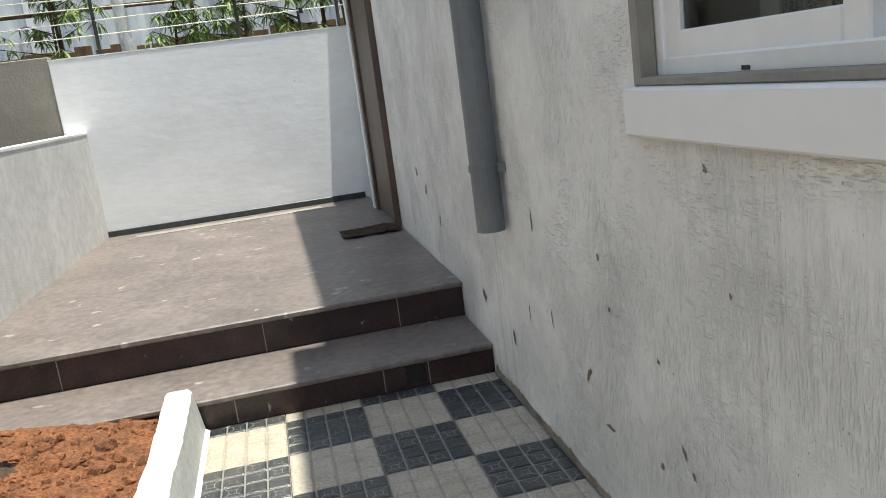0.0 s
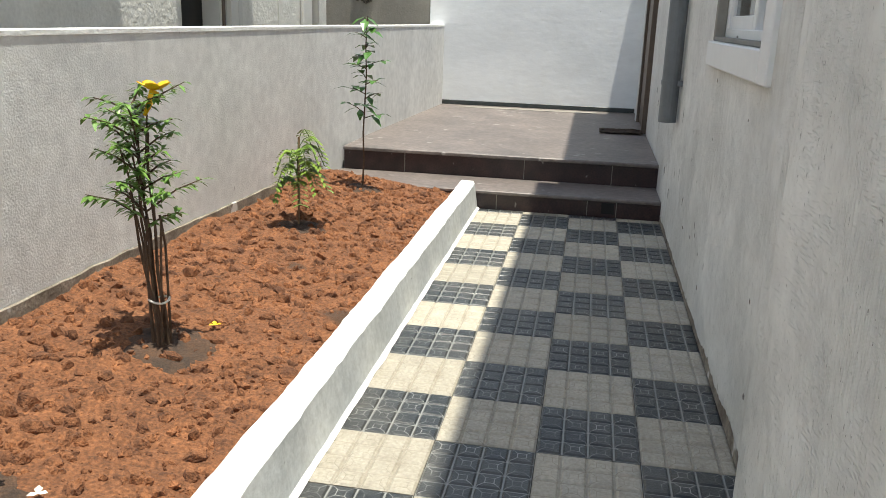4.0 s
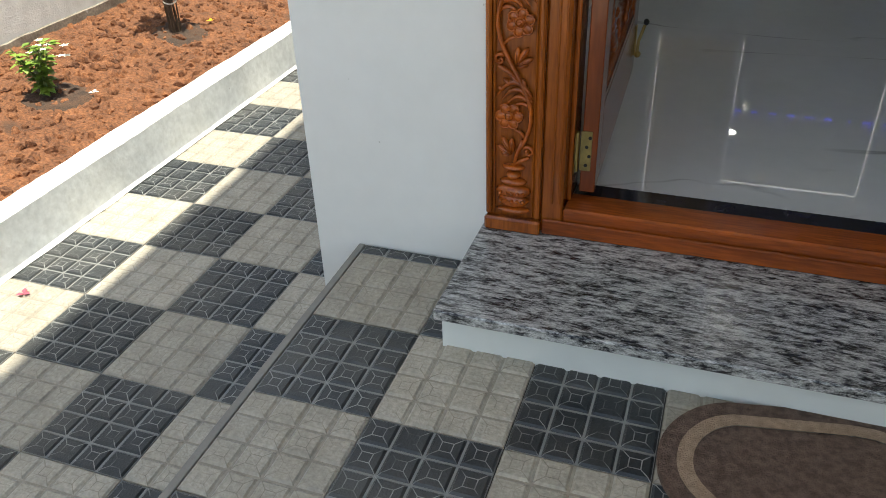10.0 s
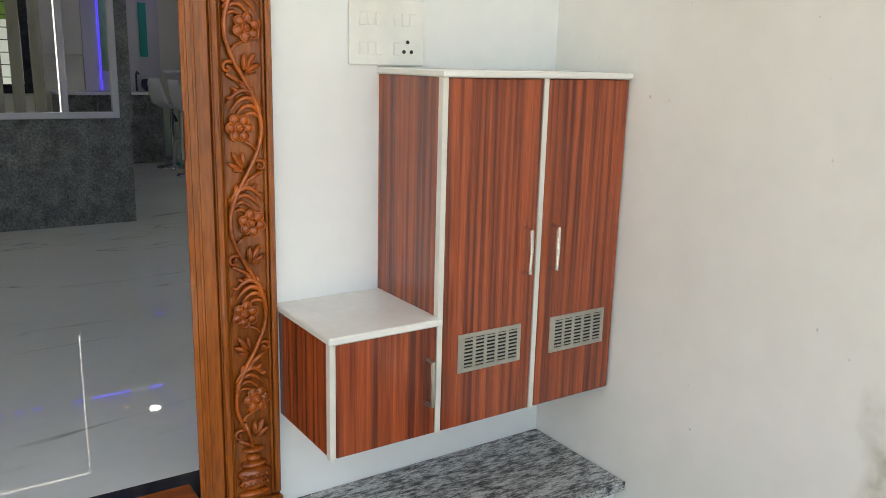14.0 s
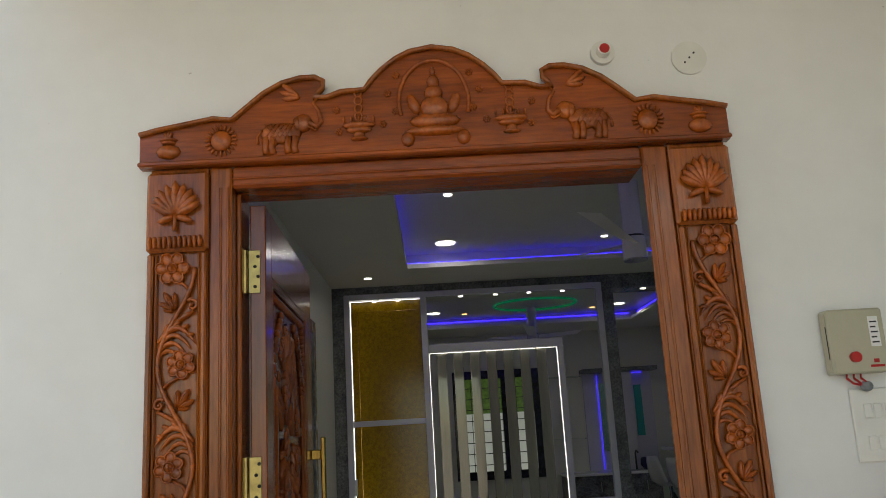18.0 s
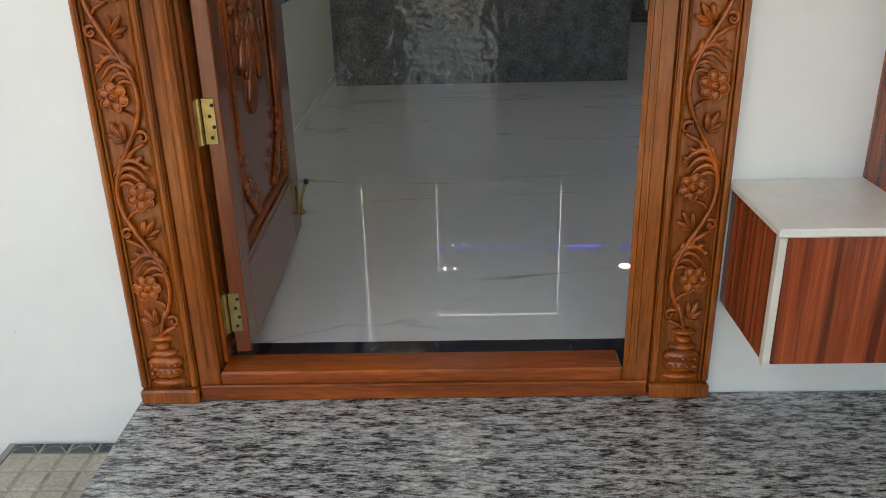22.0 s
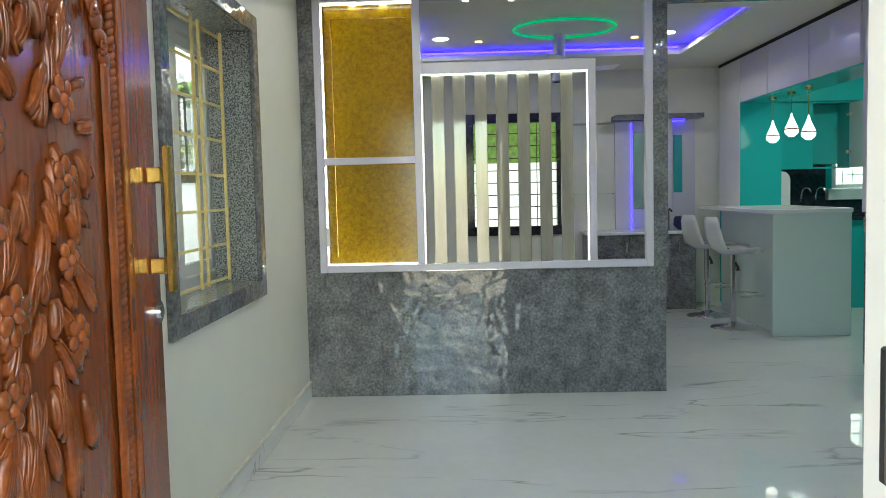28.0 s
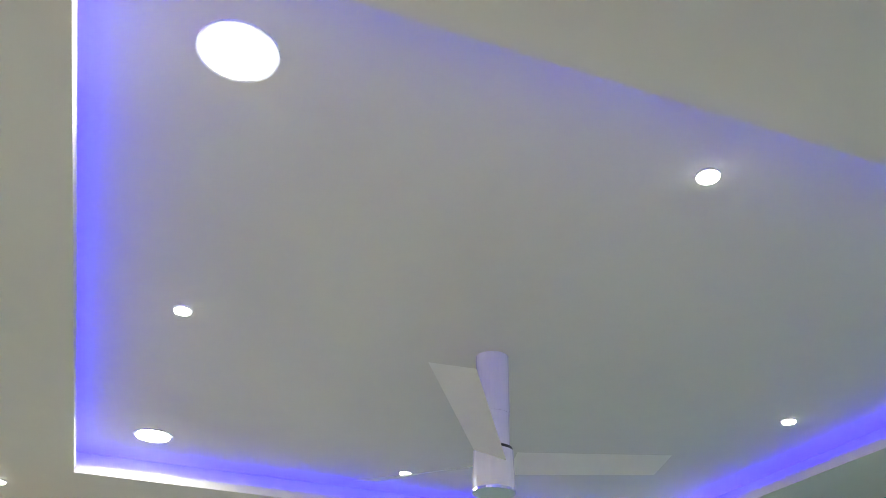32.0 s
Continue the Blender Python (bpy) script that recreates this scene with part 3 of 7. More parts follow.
        bm.faces.new(rings[-1])
    return bm


ball_store = {}


def ball(u, v):
    """Unit ball as rings of points and faces, kept for reuse."""
    if (u, v) not in ball_store:
        pts = [Vector((0, 0, 1))]
        for i in range(1, v):
            a = math.pi * i / v
            pts += [Vector((math.sin(a) * math.cos(2 * math.pi * k / u), math.sin(a) * math.sin(2 * math.pi * k / u), math.cos(a))) for k in range(u)]
        pts.append(Vector((0, 0, -1)))
        last = len(pts) - 1
        faces = [(0, 1 + k, 1 + (k + 1) % u) for k in range(u)]
        for i in range(v - 2):
            o = 1 + i * u
            faces += [(o + k, o + u + k, o + u + (k + 1) % u, o + (k + 1) % u) for k in range(u)]
        o = 1 + (v - 2) * u
        faces += [(o + k, last, o + (k + 1) % u) for k in range(u)]
        ball_store[(u, v)] = pts, faces
    return ball_store[(u, v)]


def blob(at, size, turn=None, bm=None, u=8, v=6):
    """A squashed ball: size in x, y, z, turned by a matrix."""
    bm = bm or bmesh.new()
    m = Matrix.Translation(at) @ (turn.to_4x4() if turn else Matrix.Identity(4)) @ Matrix.Diagonal((*size, 1))
    pts, faces = ball(u, v)
    vs = [bm.verts.new(m @ p) for p in pts]
    for f in faces:
        bm.faces.new([vs[i] for i in f])
    return bm


def disc(at, r, depth, bm=None, axis="z", sides=24, r2=None):
    bm = bm or bmesh.new()
    turn = {"z": Matrix.Identity(4), "y": Matrix.Rotation(math.pi / 2, 4, "X"), "x": Matrix.Rotation(math.pi / 2, 4, "Y")}[axis]
    bmesh.ops.create_cone(bm, cap_ends=True, segments=sides, radius1=r, radius2=r if r2 is None else r2, depth=depth, matrix=Matrix.Translation(at) @ turn)
    return bm


def ring_frame(x0, x1, z0, z1, w, y0, y1, bm=None, bev=0.004):
    """A rectangular frame standing in the x-z plane."""
    bm = bm or bmesh.new()
    box(x0, x0 + w, y0, y1, z0, z1, bev, bm)
    box(x1 - w, x1, y0, y1, z0, z1, bev, bm)
    box(x0 + w, x1 - w, y0, y1, z0, z0 + w, bev, bm)
    box(x0 + w, x1 - w, y0, y1, z1 - w, z1, bev, bm)
    return bm


def ring_side(y0, y1, z0, z1, w, x0, x1, bm=None, bev=0.004):
    """A rectangular frame standing in the y-z plane."""
    bm = bm or bmesh.new()
    box(x0, x1, y0, y0 + w, z0, z1, bev, bm)
    box(x0, x1, y1 - w, y1, z0, z1, bev, bm)
    box(x0, x1, y0 + w, y1 - w, z0, z0 + w, bev, bm)
    box(x0, x1, y0 + w, y1 - w, z1 - w, z1, bev, bm)
    return bm


def structure(name, bm, material, label="", smooth=False):
    return part(name, bm, material, None, label, smooth, "structure")


def outline_slab(points, y0, y1, bev=0.0):
    """A plate of the given x-z outline between two depths."""
    bm = bmesh.new()
    a = [bm.verts.new((x, y0, z)) for x, z in points]
    b = [bm.verts.new((x, y1, z)) for x, z in points]
    bm.faces.new(a)
    bm.faces.new(b[::-1])
    n = len(points)
    for i in range(n):
        bm.faces.new((a[i], b[i], b[(i + 1) % n], a[(i + 1) % n]))
    return bm
# ---- the yard: ground, walls, steps ----
S = 0.33                 # side of a floor tile
WALL = 0.96              # outer face of the house
PORCH = 0.23             # porch floor
STEP = 0.375             # granite step
ROOM = 0.41              # room floor
DOORW = -1.74            # outer face of the door wall
ROOF = 3.2
GW0, GW1 = -1.53, -1.36  # garden wall at its two ends (y -7 and 7.5)


def gwx(y):
    return GW0 if y < 3.6 else GW0 + (GW1 - GW0) * (y - 3.6) / 3.9


structure("ground", box(-300, 300, -300, 300, -0.32, -0.12), EARTH, "bare earth all round the houses")
structure("path_bed", box(-0.40, WALL, -7, 3.395, -0.12, -0.012), MORTAR, "grey mortar bed under the path tiles")
structure("porch_bed", box(0.975, 3.95, -6.2, DOORW, -0.12, PORCH - 0.012), MORTAR, "mortar bed under the porch tiles")


def kerb_mesh():
    bm, rings = bmesh.new(), []
    n = 220
    for i in range(n + 1):
        y = -7 + (3.38 + 7) * i / n
        j = [0.008 * noise.noise((y * 3.1, k * 7.7, 0.3)) + 0.006 * noise.noise((y * 17, k * 3.3, 1.9)) for k in range(5)]
        top = 0.2 + 0.006 * noise.noise((y * 2, 9, 9))
        rings.append([bm.verts.new(p) for p in ((-0.475 + j[0], y, -0.1), (-0.465 + j[1], y, top - 0.012), (-0.452 + j[1], y, top + j[4] * 0.4), (-0.372 + j[2], y, top), (-0.358 + j[2], y, top - 0.015), (-0.335 + j[3] * 0.5, y, 0.0), (-0.335, y, -0.1))])
    for a, b in zip(rings, rings[1:]):
        for k in range(6):
            f = bm.faces.new((a[k], a[k + 1], b[k + 1], b[k]))
            # path-facing side gets the greyed copy that carries its shade
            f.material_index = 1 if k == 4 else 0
    bm.faces.new(rings[0])
    bm.faces.new(rings[-1][::-1])
    return bm


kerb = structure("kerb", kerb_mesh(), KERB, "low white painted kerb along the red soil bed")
kerb.data.materials.append(KERB_SHADED)


def soil_z(x, y):
    back = (x + 0.46) / -1.07
    z = 0.165 + 0.11 * min(1, max(0, back)) - 0.05 * min(1, max(0, (y - 0.5) / 2.5)) - 0.02 * max(0, 1 - back)
    z += 0.028 * noise.noise((x * 3, y * 3, 0)) + 0.013 * noise.noise((x * 11, y * 11, 4)) + 0.0065 * noise.noise((x * 27, y * 27, 8)) + 0.007 * noise.noise((x * 61, y * 61, 3))
    return z


def soil_mesh():
    bm = bmesh.new()
    nx, ny = 80, 690
    rows = []
    for j in range(ny + 1):
        y = -6.9 + (3.397 + 6.9) * j / ny
        x0, x1 = -0.455, gwx(y) - 0.02
        rows.append([bm.verts.new((x, y, soil_z(x, y))) for x in (x0 + (x1 - x0) * i / nx for i in range(nx + 1))])
    for a, b in zip(rows, rows[1:]):
        for i in range(nx):
            bm.faces.new((a[i], a[i + 1], b[i + 1], b[i]))
    return bm


part("soil_bed", soil_mesh(), SOIL, None, "loose red garden soil dug over in a long bed", True, "structure")


def clods(count, seed):
    rnd = random.Random(seed)
    ico = bmesh.new()
    bmesh.ops.create_icosphere(ico, subdivisions=1, radius=1)
    base = [v.co.copy() for v in ico.verts]
    tri = [[v.index for v in f.verts] for f in ico.faces]
    ico.free()
    verts, faces = [], []
    for _ in range(count):
        y = rnd.uniform(-4.2, 3.36)
        x = rnd.uniform(gwx(y) + 0.03, -0.5)
        r = 0.0025 + 0.034 * rnd.random() ** 8
        z = soil_z(x, y) - r * 0.1
        m = Euler((rnd.random() * 6, rnd.random() * 6, rnd.random() * 6)).to_matrix() @ Matrix.Diagonal((r * rnd.uniform(0.7, 1.3), r * rnd.uniform(0.7, 1.3), r * rnd.uniform(0.5, 0.9)))
        o = len(verts)
        verts += [m @ (p * rnd.uniform(0.75, 1.2)) + Vector((x, y, z)) for p in base]
        faces += [[o + i for i in t] for t in tri]
    me = bpy.data.meshes.new("soil_clods")
    me.from_pydata(verts, [], faces)
    me.materials.append(CLOD)
    return tagged(new("soil_clods", me), "crumbs and clods of red soil strewn over the bed", "soil", kind="stuff")


clods(17000, 3)


def slanted_wall(name, material, y0, y1, z0, z1, off0, off1, label):
    bm = bmesh.new()
    ys = [y0] + ([3.6] if y0 < 3.6 < y1 else []) + [y1]
    rings = [[bm.verts.new((gwx(y) + o, y, z)) for o, z in ((off0, z0), (off0, z1), (off1, z1), (off1, z0))] for y in ys]
    for a, b in zip(rings, rings[1:]):
        for k in range(4):
            bm.faces.new((a[k], a[(k + 1) % 4], b[(k + 1) % 4], b[k]))
    bm.faces.new(rings[0])
    bm.faces.new(rings[-1][::-1])
    return structure(name, bm, material, label)


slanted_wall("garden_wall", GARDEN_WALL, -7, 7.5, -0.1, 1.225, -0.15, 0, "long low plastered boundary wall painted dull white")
# cap in a lighter white than the wall face
slanted_wall("wall_cap", KERB, -7, 7.5, 1.225, 1.243, -0.154, 0.004, "whiter strip along the top of the boundary wall")


def base_band():
    bm, rings = bmesh.new(), []
    n = 160
    for i in range(n + 1):
        y = -6.9 + 10.28 * i / n
        h = 0.315 - 0.05 * min(1, max(0, (y - 0.5) / 2.5)) + 0.010 * noise.noise((y * 1.3, 5, 2)) + 0.007 * noise.noise((y * 9, 1, 2))
        rings.append([bm.verts.new((gwx(y) + o, y, z)) for o, z in ((0.002, 0), (0.002, h), (0.012, h - 0.004), (0.014, 0))])
    for a, b in zip(rings, rings[1:]):
        for k in range(3):
            bm.faces.new((a[k], a[k + 1], b[k + 1], b[k]))
    return bm


structure("baseboard_1", base_band(), BAND, "unpainted cement band at the foot of the wall")

structure("wall_end", box(-1.54, 1.4, 7.5, 7.66, -0.1, 1.862, 0.006), END_WALL, "bright white end wall of the yard")
structure("wall_end_cap", box(-1.54, 1.4, 7.497, 7.663, 1.862, 1.872), KERB, "painted top edge of the end wall")
structure("wall_neighbour_yard", box(-4.2, -1.54, 7.52, 7.66, -0.1, 1.900, 0.006), CEMENT, "bare grey cement wall of the next yard")
structure("wall_south", box(-1.7, 0.2, -7.2, -7, -0.1, 1.6), GARDEN_WALL, "plain boundary wall at the far end")

# broken honeycombed concrete stub in the cement wall
stub = thing("concrete_stub", "crumbling honeycombed concrete stub on the cement wall", "concrete stub", (-2.35, 7.5, 1.5))
rnd = random.Random(5)
bm = bmesh.new()
for _ in range(46):
    blob((-2.35 + rnd.uniform(-0.1, 0.1), 7.515 + rnd.uniform(-0.012, 0), 1.5 + rnd.uniform(0, 0.5)), [rnd.uniform(0.02, 0.05)] * 3, None, bm, 6, 4)
part("rubble", bm, RUBBLE, stub, kind="stuff")
part("rebar", tube([(-2.33, 7.5, 1.9), (-2.33, 7.48, 2.5), (-2.32, 7.48, 3.1)], 0.012, sides=6), POST_BLACK, stub)

# steps and raised platform
LOW, PLAT, FRONT1, FRONT2 = 0.134, 0.318, 3.385, 3.87  # tread and platform heights and their front edges
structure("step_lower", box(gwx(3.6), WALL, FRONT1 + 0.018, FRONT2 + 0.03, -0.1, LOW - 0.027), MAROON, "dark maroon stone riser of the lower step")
structure("step_lower_tread", box(gwx(3.6) - 0.002, WALL - 0.002, FRONT1, FRONT2 + 0.03, LOW - 0.026, LOW, 0.006), MAROON_TOP, "paler maroon stone tread")
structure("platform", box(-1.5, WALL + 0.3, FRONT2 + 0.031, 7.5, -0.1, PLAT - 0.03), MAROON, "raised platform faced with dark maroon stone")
structure("platform_top", box(-1.5, WALL - 0.002, FRONT2, 7.5, PLAT - 0.029, PLAT, 0.006), MAROON_TOP, "paler maroon stone paving of the platform")
bm = bmesh.new()
for x in (-1.0, -0.05, 0.62):
    box(x - 0.0025, x + 0.0025, FRONT2 + 0.028, FRONT2 + 0.0305, LOW + 0.002, PLAT - 0.031, 0, bm)
for x in (-0.2, 0.45, 0.655):
    box(x - 0.0025, x + 0.0025, FRONT1 + 0.015, FRONT1 + 0.0175, 0.0, LOW - 0.027, 0, bm)
structure("trim_riser_joints", bm, CEMENT, "pale joints between the riser slabs")
# no opening is cut: a near-black plate paints the hole's shaded inside
structure("drain_hole", box(0.55, 0.64, FRONT1 + 0.012, FRONT1 + 0.0165, 0.02, 0.098), DARK_VOID, "square drain hole in the lower riser")
structure("baseboard_2", box(-1.40, 0.93, 7.484, 7.5, PLAT + 0.001, PLAT + 0.052, 0.003), SLATE, "black stone skirting at the end wall")
structure("drain_channel", box(-1.1, 0.5, 7.2, 7.34, PLAT + 0.0005, PLAT + 0.0035), CEMENT, "grey strip along the skirting")
mat_old = thing("door_rag", "crumpled brown cloth doormat on the platform", "doormat", (0.72, 5.62, PLAT))
bm = bmesh.new()
n = 14
g = [[bm.verts.new((0.52 + 0.40 * i / n + 0.02 * noise.noise((j, i * 0.4, 0)), 5.50 + 0.30 * j / n + 0.03 * noise.noise((i * 0.5, j, 3)), PLAT + 0.012 + 0.02 * abs(noise.noise((i * 0.6, j * 0.9, 1))))) for i in range(n + 1)] for j in range(n + 1)]
for j in range(n):
    for i in range(n):
        bm.faces.new((g[j][i], g[j][i + 1], g[j + 1][i + 1], g[j + 1][i]))
bmesh.ops.solidify(bm, geom=bm.faces[:], thickness=0.008)
part("cloth", bm, CLOTH, mat_old, smooth=True)

# ---- the house from outside ----
WY0, WY1, WZ0, WZ1 = 0.485, 1.735, 1.266, 2.49  # window opening
IN = 1.335                                   # inner face of the west wall
MIDX = 1.13
IY0, IY1, IZ0, IZ1 = 0.26, 1.43, 1.26, 2.485  # the same opening in the inner leaf of the wall
bm = box(WALL, MIDX, -1.49, WY0, -0.1, ROOF)
box(WALL, MIDX, WY1, 5.65, -0.1, ROOF, 0, bm)
box(WALL, MIDX, WY0, WY1, -0.1, WZ0, 0, bm)
box(WALL, MIDX, WY0, WY1, WZ1, ROOF, 0, bm)
structure("wall_west", bm, PLASTER, "rough trowelled off-white outer house wall with grime streaks")
bm = box(MIDX + 0.001, IN, -1.49, IY0, 0.2, ROOF)
box(MIDX + 0.001, IN, IY1, 6.5, 0.2, ROOF, 0, bm)
box(MIDX + 0.001, IN, IY0, IY1, 0.2, IZ0, 0, bm)
box(MIDX + 0.001, IN, IY0, IY1, IZ1, ROOF, 0, bm)
structure("wall_west_inside", bm, ROOM_WALL, "cream painted room wall")
structure("wall_west_far", box(WALL + 0.02, MIDX, 5.65, 7.4, -0.1, ROOF), PLASTER, "rough outer house wall")
# thicker stretch of wall beside the porch, with uneven edge
bm, rings = bmesh.new(), []
for i in range(41):
    z = -0.1 + (ROOF + 0.1) * i / 40
    w = 0.008 * noise.noise((z * 5, 3, 1)) + 0.004 * noise.noise((z * 23, 3, 1))
    rings.append([bm.verts.new(p) for p in ((0.82, DOORW + 0.003, z), (0.82 + w * 0.3, -0.615 + w, z), (0.845, -0.59 + w, z), (WALL + 0.02, -0.585, z), (WALL + 0.02, DOORW + 0.003, z))])
for a, b in zip(rings, rings[1:]):
    for k in range(5):
        bm.faces.new((a[k], a[(k + 1) % 5], b[(k + 1) % 5], b[k]))
bm.faces.new(rings[0][::-1])
bm.faces.new(rings[-1])
structure("wall_thickening", bm, PLASTER, "thicker rough plastered stretch of house wall")
bm, rings = bmesh.new(), []
for i in range(41):
    z = -0.1 + (ROOF + 0.1) * i / 40
    r = 0.105 + 0.004 * noise.noise((z * 7, 1, 5))
    rings.append([bm.verts.new((0.985 - r * math.sin(a), -0.31 + 0.11 * math.cos(a), z)) for a in (math.pi * k / 12 for k in range(13))])
for a, b in zip(rings, rings[1:]):
    for k in range(12):
        bm.faces.new((a[k], a[k + 1], b[k + 1], b[k]))
structure("trim_half_round", bm, PLASTER, "half-round plastered pipe casing on the wall", True)

structure("roof_slab", box(WALL - 0.02, 6.2, -4.4, 6.4, ROOF, ROOF + 0.12), PLASTER_CLEAN, "concrete floor slab over the ground storey")
structure("upper_storey", box(WALL, 6.2, -4.4, 6.72, ROOF + 0.121, 5.9), PLASTER, "plain upper storey of the house")
structure("roof_edge", box(0.80, 6.2, -4.4, 3.3, 5.901, 6.05), PLASTER_CLEAN, "overhanging edge of the flat roof")
structure("roof_edge_2", box(WALL, 6.2, 3.3, 6.72, 5.901, 6.05), PLASTER_CLEAN, "flat roof edge")

# white raised surround and sliding window
bm = box(WALL - 0.022, WALL + 0.03, WY0 - 0.142, WY0 - 0.003, WZ0 - 0.113, WZ1 + 0.12, 0.006)
box(WALL - 0.022, WALL + 0.03, WY0 - 0.003, WY1 + 0.03, WZ0 - 0.112, WZ0 - 0.001, 0.006, bm)
box(WALL - 0.022, WALL + 0.03, WY0 - 0.003, WY1 + 0.03, WZ1 + 0.001, WZ1 + 0.12, 0.006, bm)
structure("trim_window_reveal", box(WALL - 0.003, WALL + 0.044, WY1 - 0.028, WY1 + 0.004, WZ0 + 0.001, WZ1 - 0.001, 0.004), CEMENT, "rough unpainted strip beside the window frame")
sur = structure("window_surround", bm, PLASTER_CLEAN, "raised smooth white plaster surround of the window")
win = thing("window_1", "white sliding window with dark glass set in the rough wall", "window", (WALL + 0.06, 1.04, WZ0), kind="structure")
part("window_frame", ring_side(WY0 + 0.002, WY1 - 0.002, WZ0 + 0.002, WZ1 - 0.002, 0.055, WALL + 0.045, WALL + 0.125), UPVC, win)
part("window_sill", box(WALL + 0.0, WALL + 0.044, WY0 + 0.003, WY1 - 0.003, WZ0 + 0.001, WZ0 + 0.02, 0.003), CEMENT, win)
mid = 1.09
for k, (a, b, x) in enumerate(((WY0 + 0.05, mid + 0.035, WALL + 0.092), (mid - 0.035, WY1 - 0.05, WALL + 0.056))):
    sash = part("sash", ring_side(a, b, WZ0 + 0.05, WZ1 - 0.05, 0.062, x, x + 0.032), UPVC, win)
    part("pane", box(x + 0.013, x + 0.018, a + 0.06, b - 0.06, WZ0 + 0.11, WZ1 - 0.11), PANE, sash)
part("latch", box(WALL + 0.048, WALL + 0.056, mid - 0.012, mid + 0.008, 1.62, 1.76, 0.003), UPVC, win)
part("drain_slot", box(WALL + 0.0425, WALL + 0.0448, 0.75, 0.775, WZ0 + 0.022, WZ0 + 0.03), BLACK, win)
part("drain_slot", box(WALL + 0.0425, WALL + 0.0448, 1.35, 1.375, WZ0 + 0.022, WZ0 + 0.03), BLACK, win)

# grey down pipe
pipe = thing("drain_pipe", "grey plastic drain pipe clamped to the rough wall", "pipe", (0.895, 2.93, 0.745))
px, py = 0.895, 2.93
part("pipe_run", tube([(px, py, 0.745), (px, py, 1.3), (px, py, 1.78)], 0.055, sides=20), PVC, pipe, smooth=False)
part("socket", tube([(px, py, 1.74), (px, py, 1.86)], 0.064, sides=20), PVC, pipe)
part("tee", tube([(px, py, 1.86), (px, py, 2.02), (px + 0.01, py + 0.01, 2.06)], [0.06, 0.06, 0.056], sides=20), PVC, pipe)
part("cap", disc((px - 0.035, py - 0.055, 1.93), 0.058, 0.05, axis="y"), PVC, pipe, "round cleanout cap")
part("collar", tube([(px, py, 2.03), (px, py, 2.11)], 0.066, sides=20), PVC, pipe)
part("upper_pipe", tube([(px + 0.005, py, 2.1), (px + 0.02, py, 2.6), (px + 0.02, py, ROOF)], 0.05, sides=16), PLASTER, pipe, "upper pipe smeared with plaster")
part("clamp", tube([(px, py, 0.975), (px, py, 1.0)], 0.06, sides=20), PVC, pipe)
part("clamp_lug", box(0.93, 0.962, 2.86, 2.88, 0.97, 1.005, 0.003), PVC, pipe)
part("torn_plaster", blob((WALL - 0.002, 3.10, 2.42), (0.02, 0.09, 0.3), None), DARK_VOID, pipe, "dark broken hole beside the pipe")

# side door on the platform with a small concrete canopy
side = thing("door_side", "brown framed side door on the platform", "door", (WALL, 6.4, PLAT), kind="structure")
part("door_post", box(WALL - 0.045, WALL + 0.018, 5.66, 5.74, PLAT, 2.36, 0.004), FRAME_BROWN, side)
part("door_post", box(WALL - 0.045, WALL + 0.018, 6.60, 6.68, PLAT, 2.36, 0.004), FRAME_BROWN, side)
part("door_head", box(WALL - 0.045, WALL + 0.018, 5.74, 6.60, 2.28, 2.36, 0.004), FRAME_BROWN, side)
part("leaf", box(WALL - 0.02, WALL + 0.018, 5.745, 6.595, PLAT + 0.01, 2.275, 0.003), FRAME_BROWN, side)
structure("side_jamb", box(WALL - 0.055, WALL + 0.018, 6.70, 6.79, PLAT, 2.36, 0.004), PLASTER_CLEAN, "white plaster jamb strip")
structure("canopy", box(0.542, WALL + 0.018, 5.62, 6.85, 2.372, 2.580, 0.01), PLASTER_CLEAN, "small concrete canopy over the side door")

# ---- neighbour, fence, trees, distance ----
NX = -2.6
house = thing("neighbour_house", "neighbouring house with coarse white plaster and a dark doorway", "house", (NX, 2, 0), kind="")
bm = box(NX - 3, NX, -8, 3.43, -0.1, 5)
box(NX - 3, NX, 4.11, 6.82, -0.1, 5, 0, bm)
box(NX - 3, NX, 3.43, 4.11, 2.48, 5, 0, bm)
part("wall", bm, NEIGHBOUR, house)
# block coloured near-black to paint the darkness inside the doorway
part("doorway", box(NX - 0.4, NX - 0.16, 3.432, 4.108, -0.1, 2.478), DARK_VOID, house, "near-black block standing in for the unlit doorway")
part("door_reveal", box(NX - 0.16, NX - 0.004, 4.085, 4.108, -0.1, 2.478, 0.003), NEIGHBOUR_SMOOTH, house)
part("door_edge", box(NX - 0.002, NX + 0.012, 4.112, 4.16, -0.1, 2.5, 0.003), FRAME_BROWN, house, "dark brown door edge")
for y0, y1, d in ((4.19, 4.33, 0.05), (4.38, 4.46, 0.03)):
    part("door_jamb", box(NX + 0.002, NX + d, y0, y1, -0.1, 2.5, 0.005), NEIGHBOUR_SMOOTH, house)
part("pilaster", box(NX + 0.002, NX + 0.012, 5.34, 5.37, -0.1, 5, 0.003), NEIGHBOUR_SMOOTH, house)
part("pilaster", box(NX + 0.002, NX + 0.045, 5.95, 6.22, -0.1, 5, 0.012), NEIGHBOUR_SMOOTH, house)
part("downpipe", tube([(NX + 0.03, 6.32, -0.1), (NX + 0.03, 6.32, 2.5), (NX + 0.03, 6.32, 5)], 0.05, sides=12), NEIGHBOUR_SMOOTH, house, smooth=True)
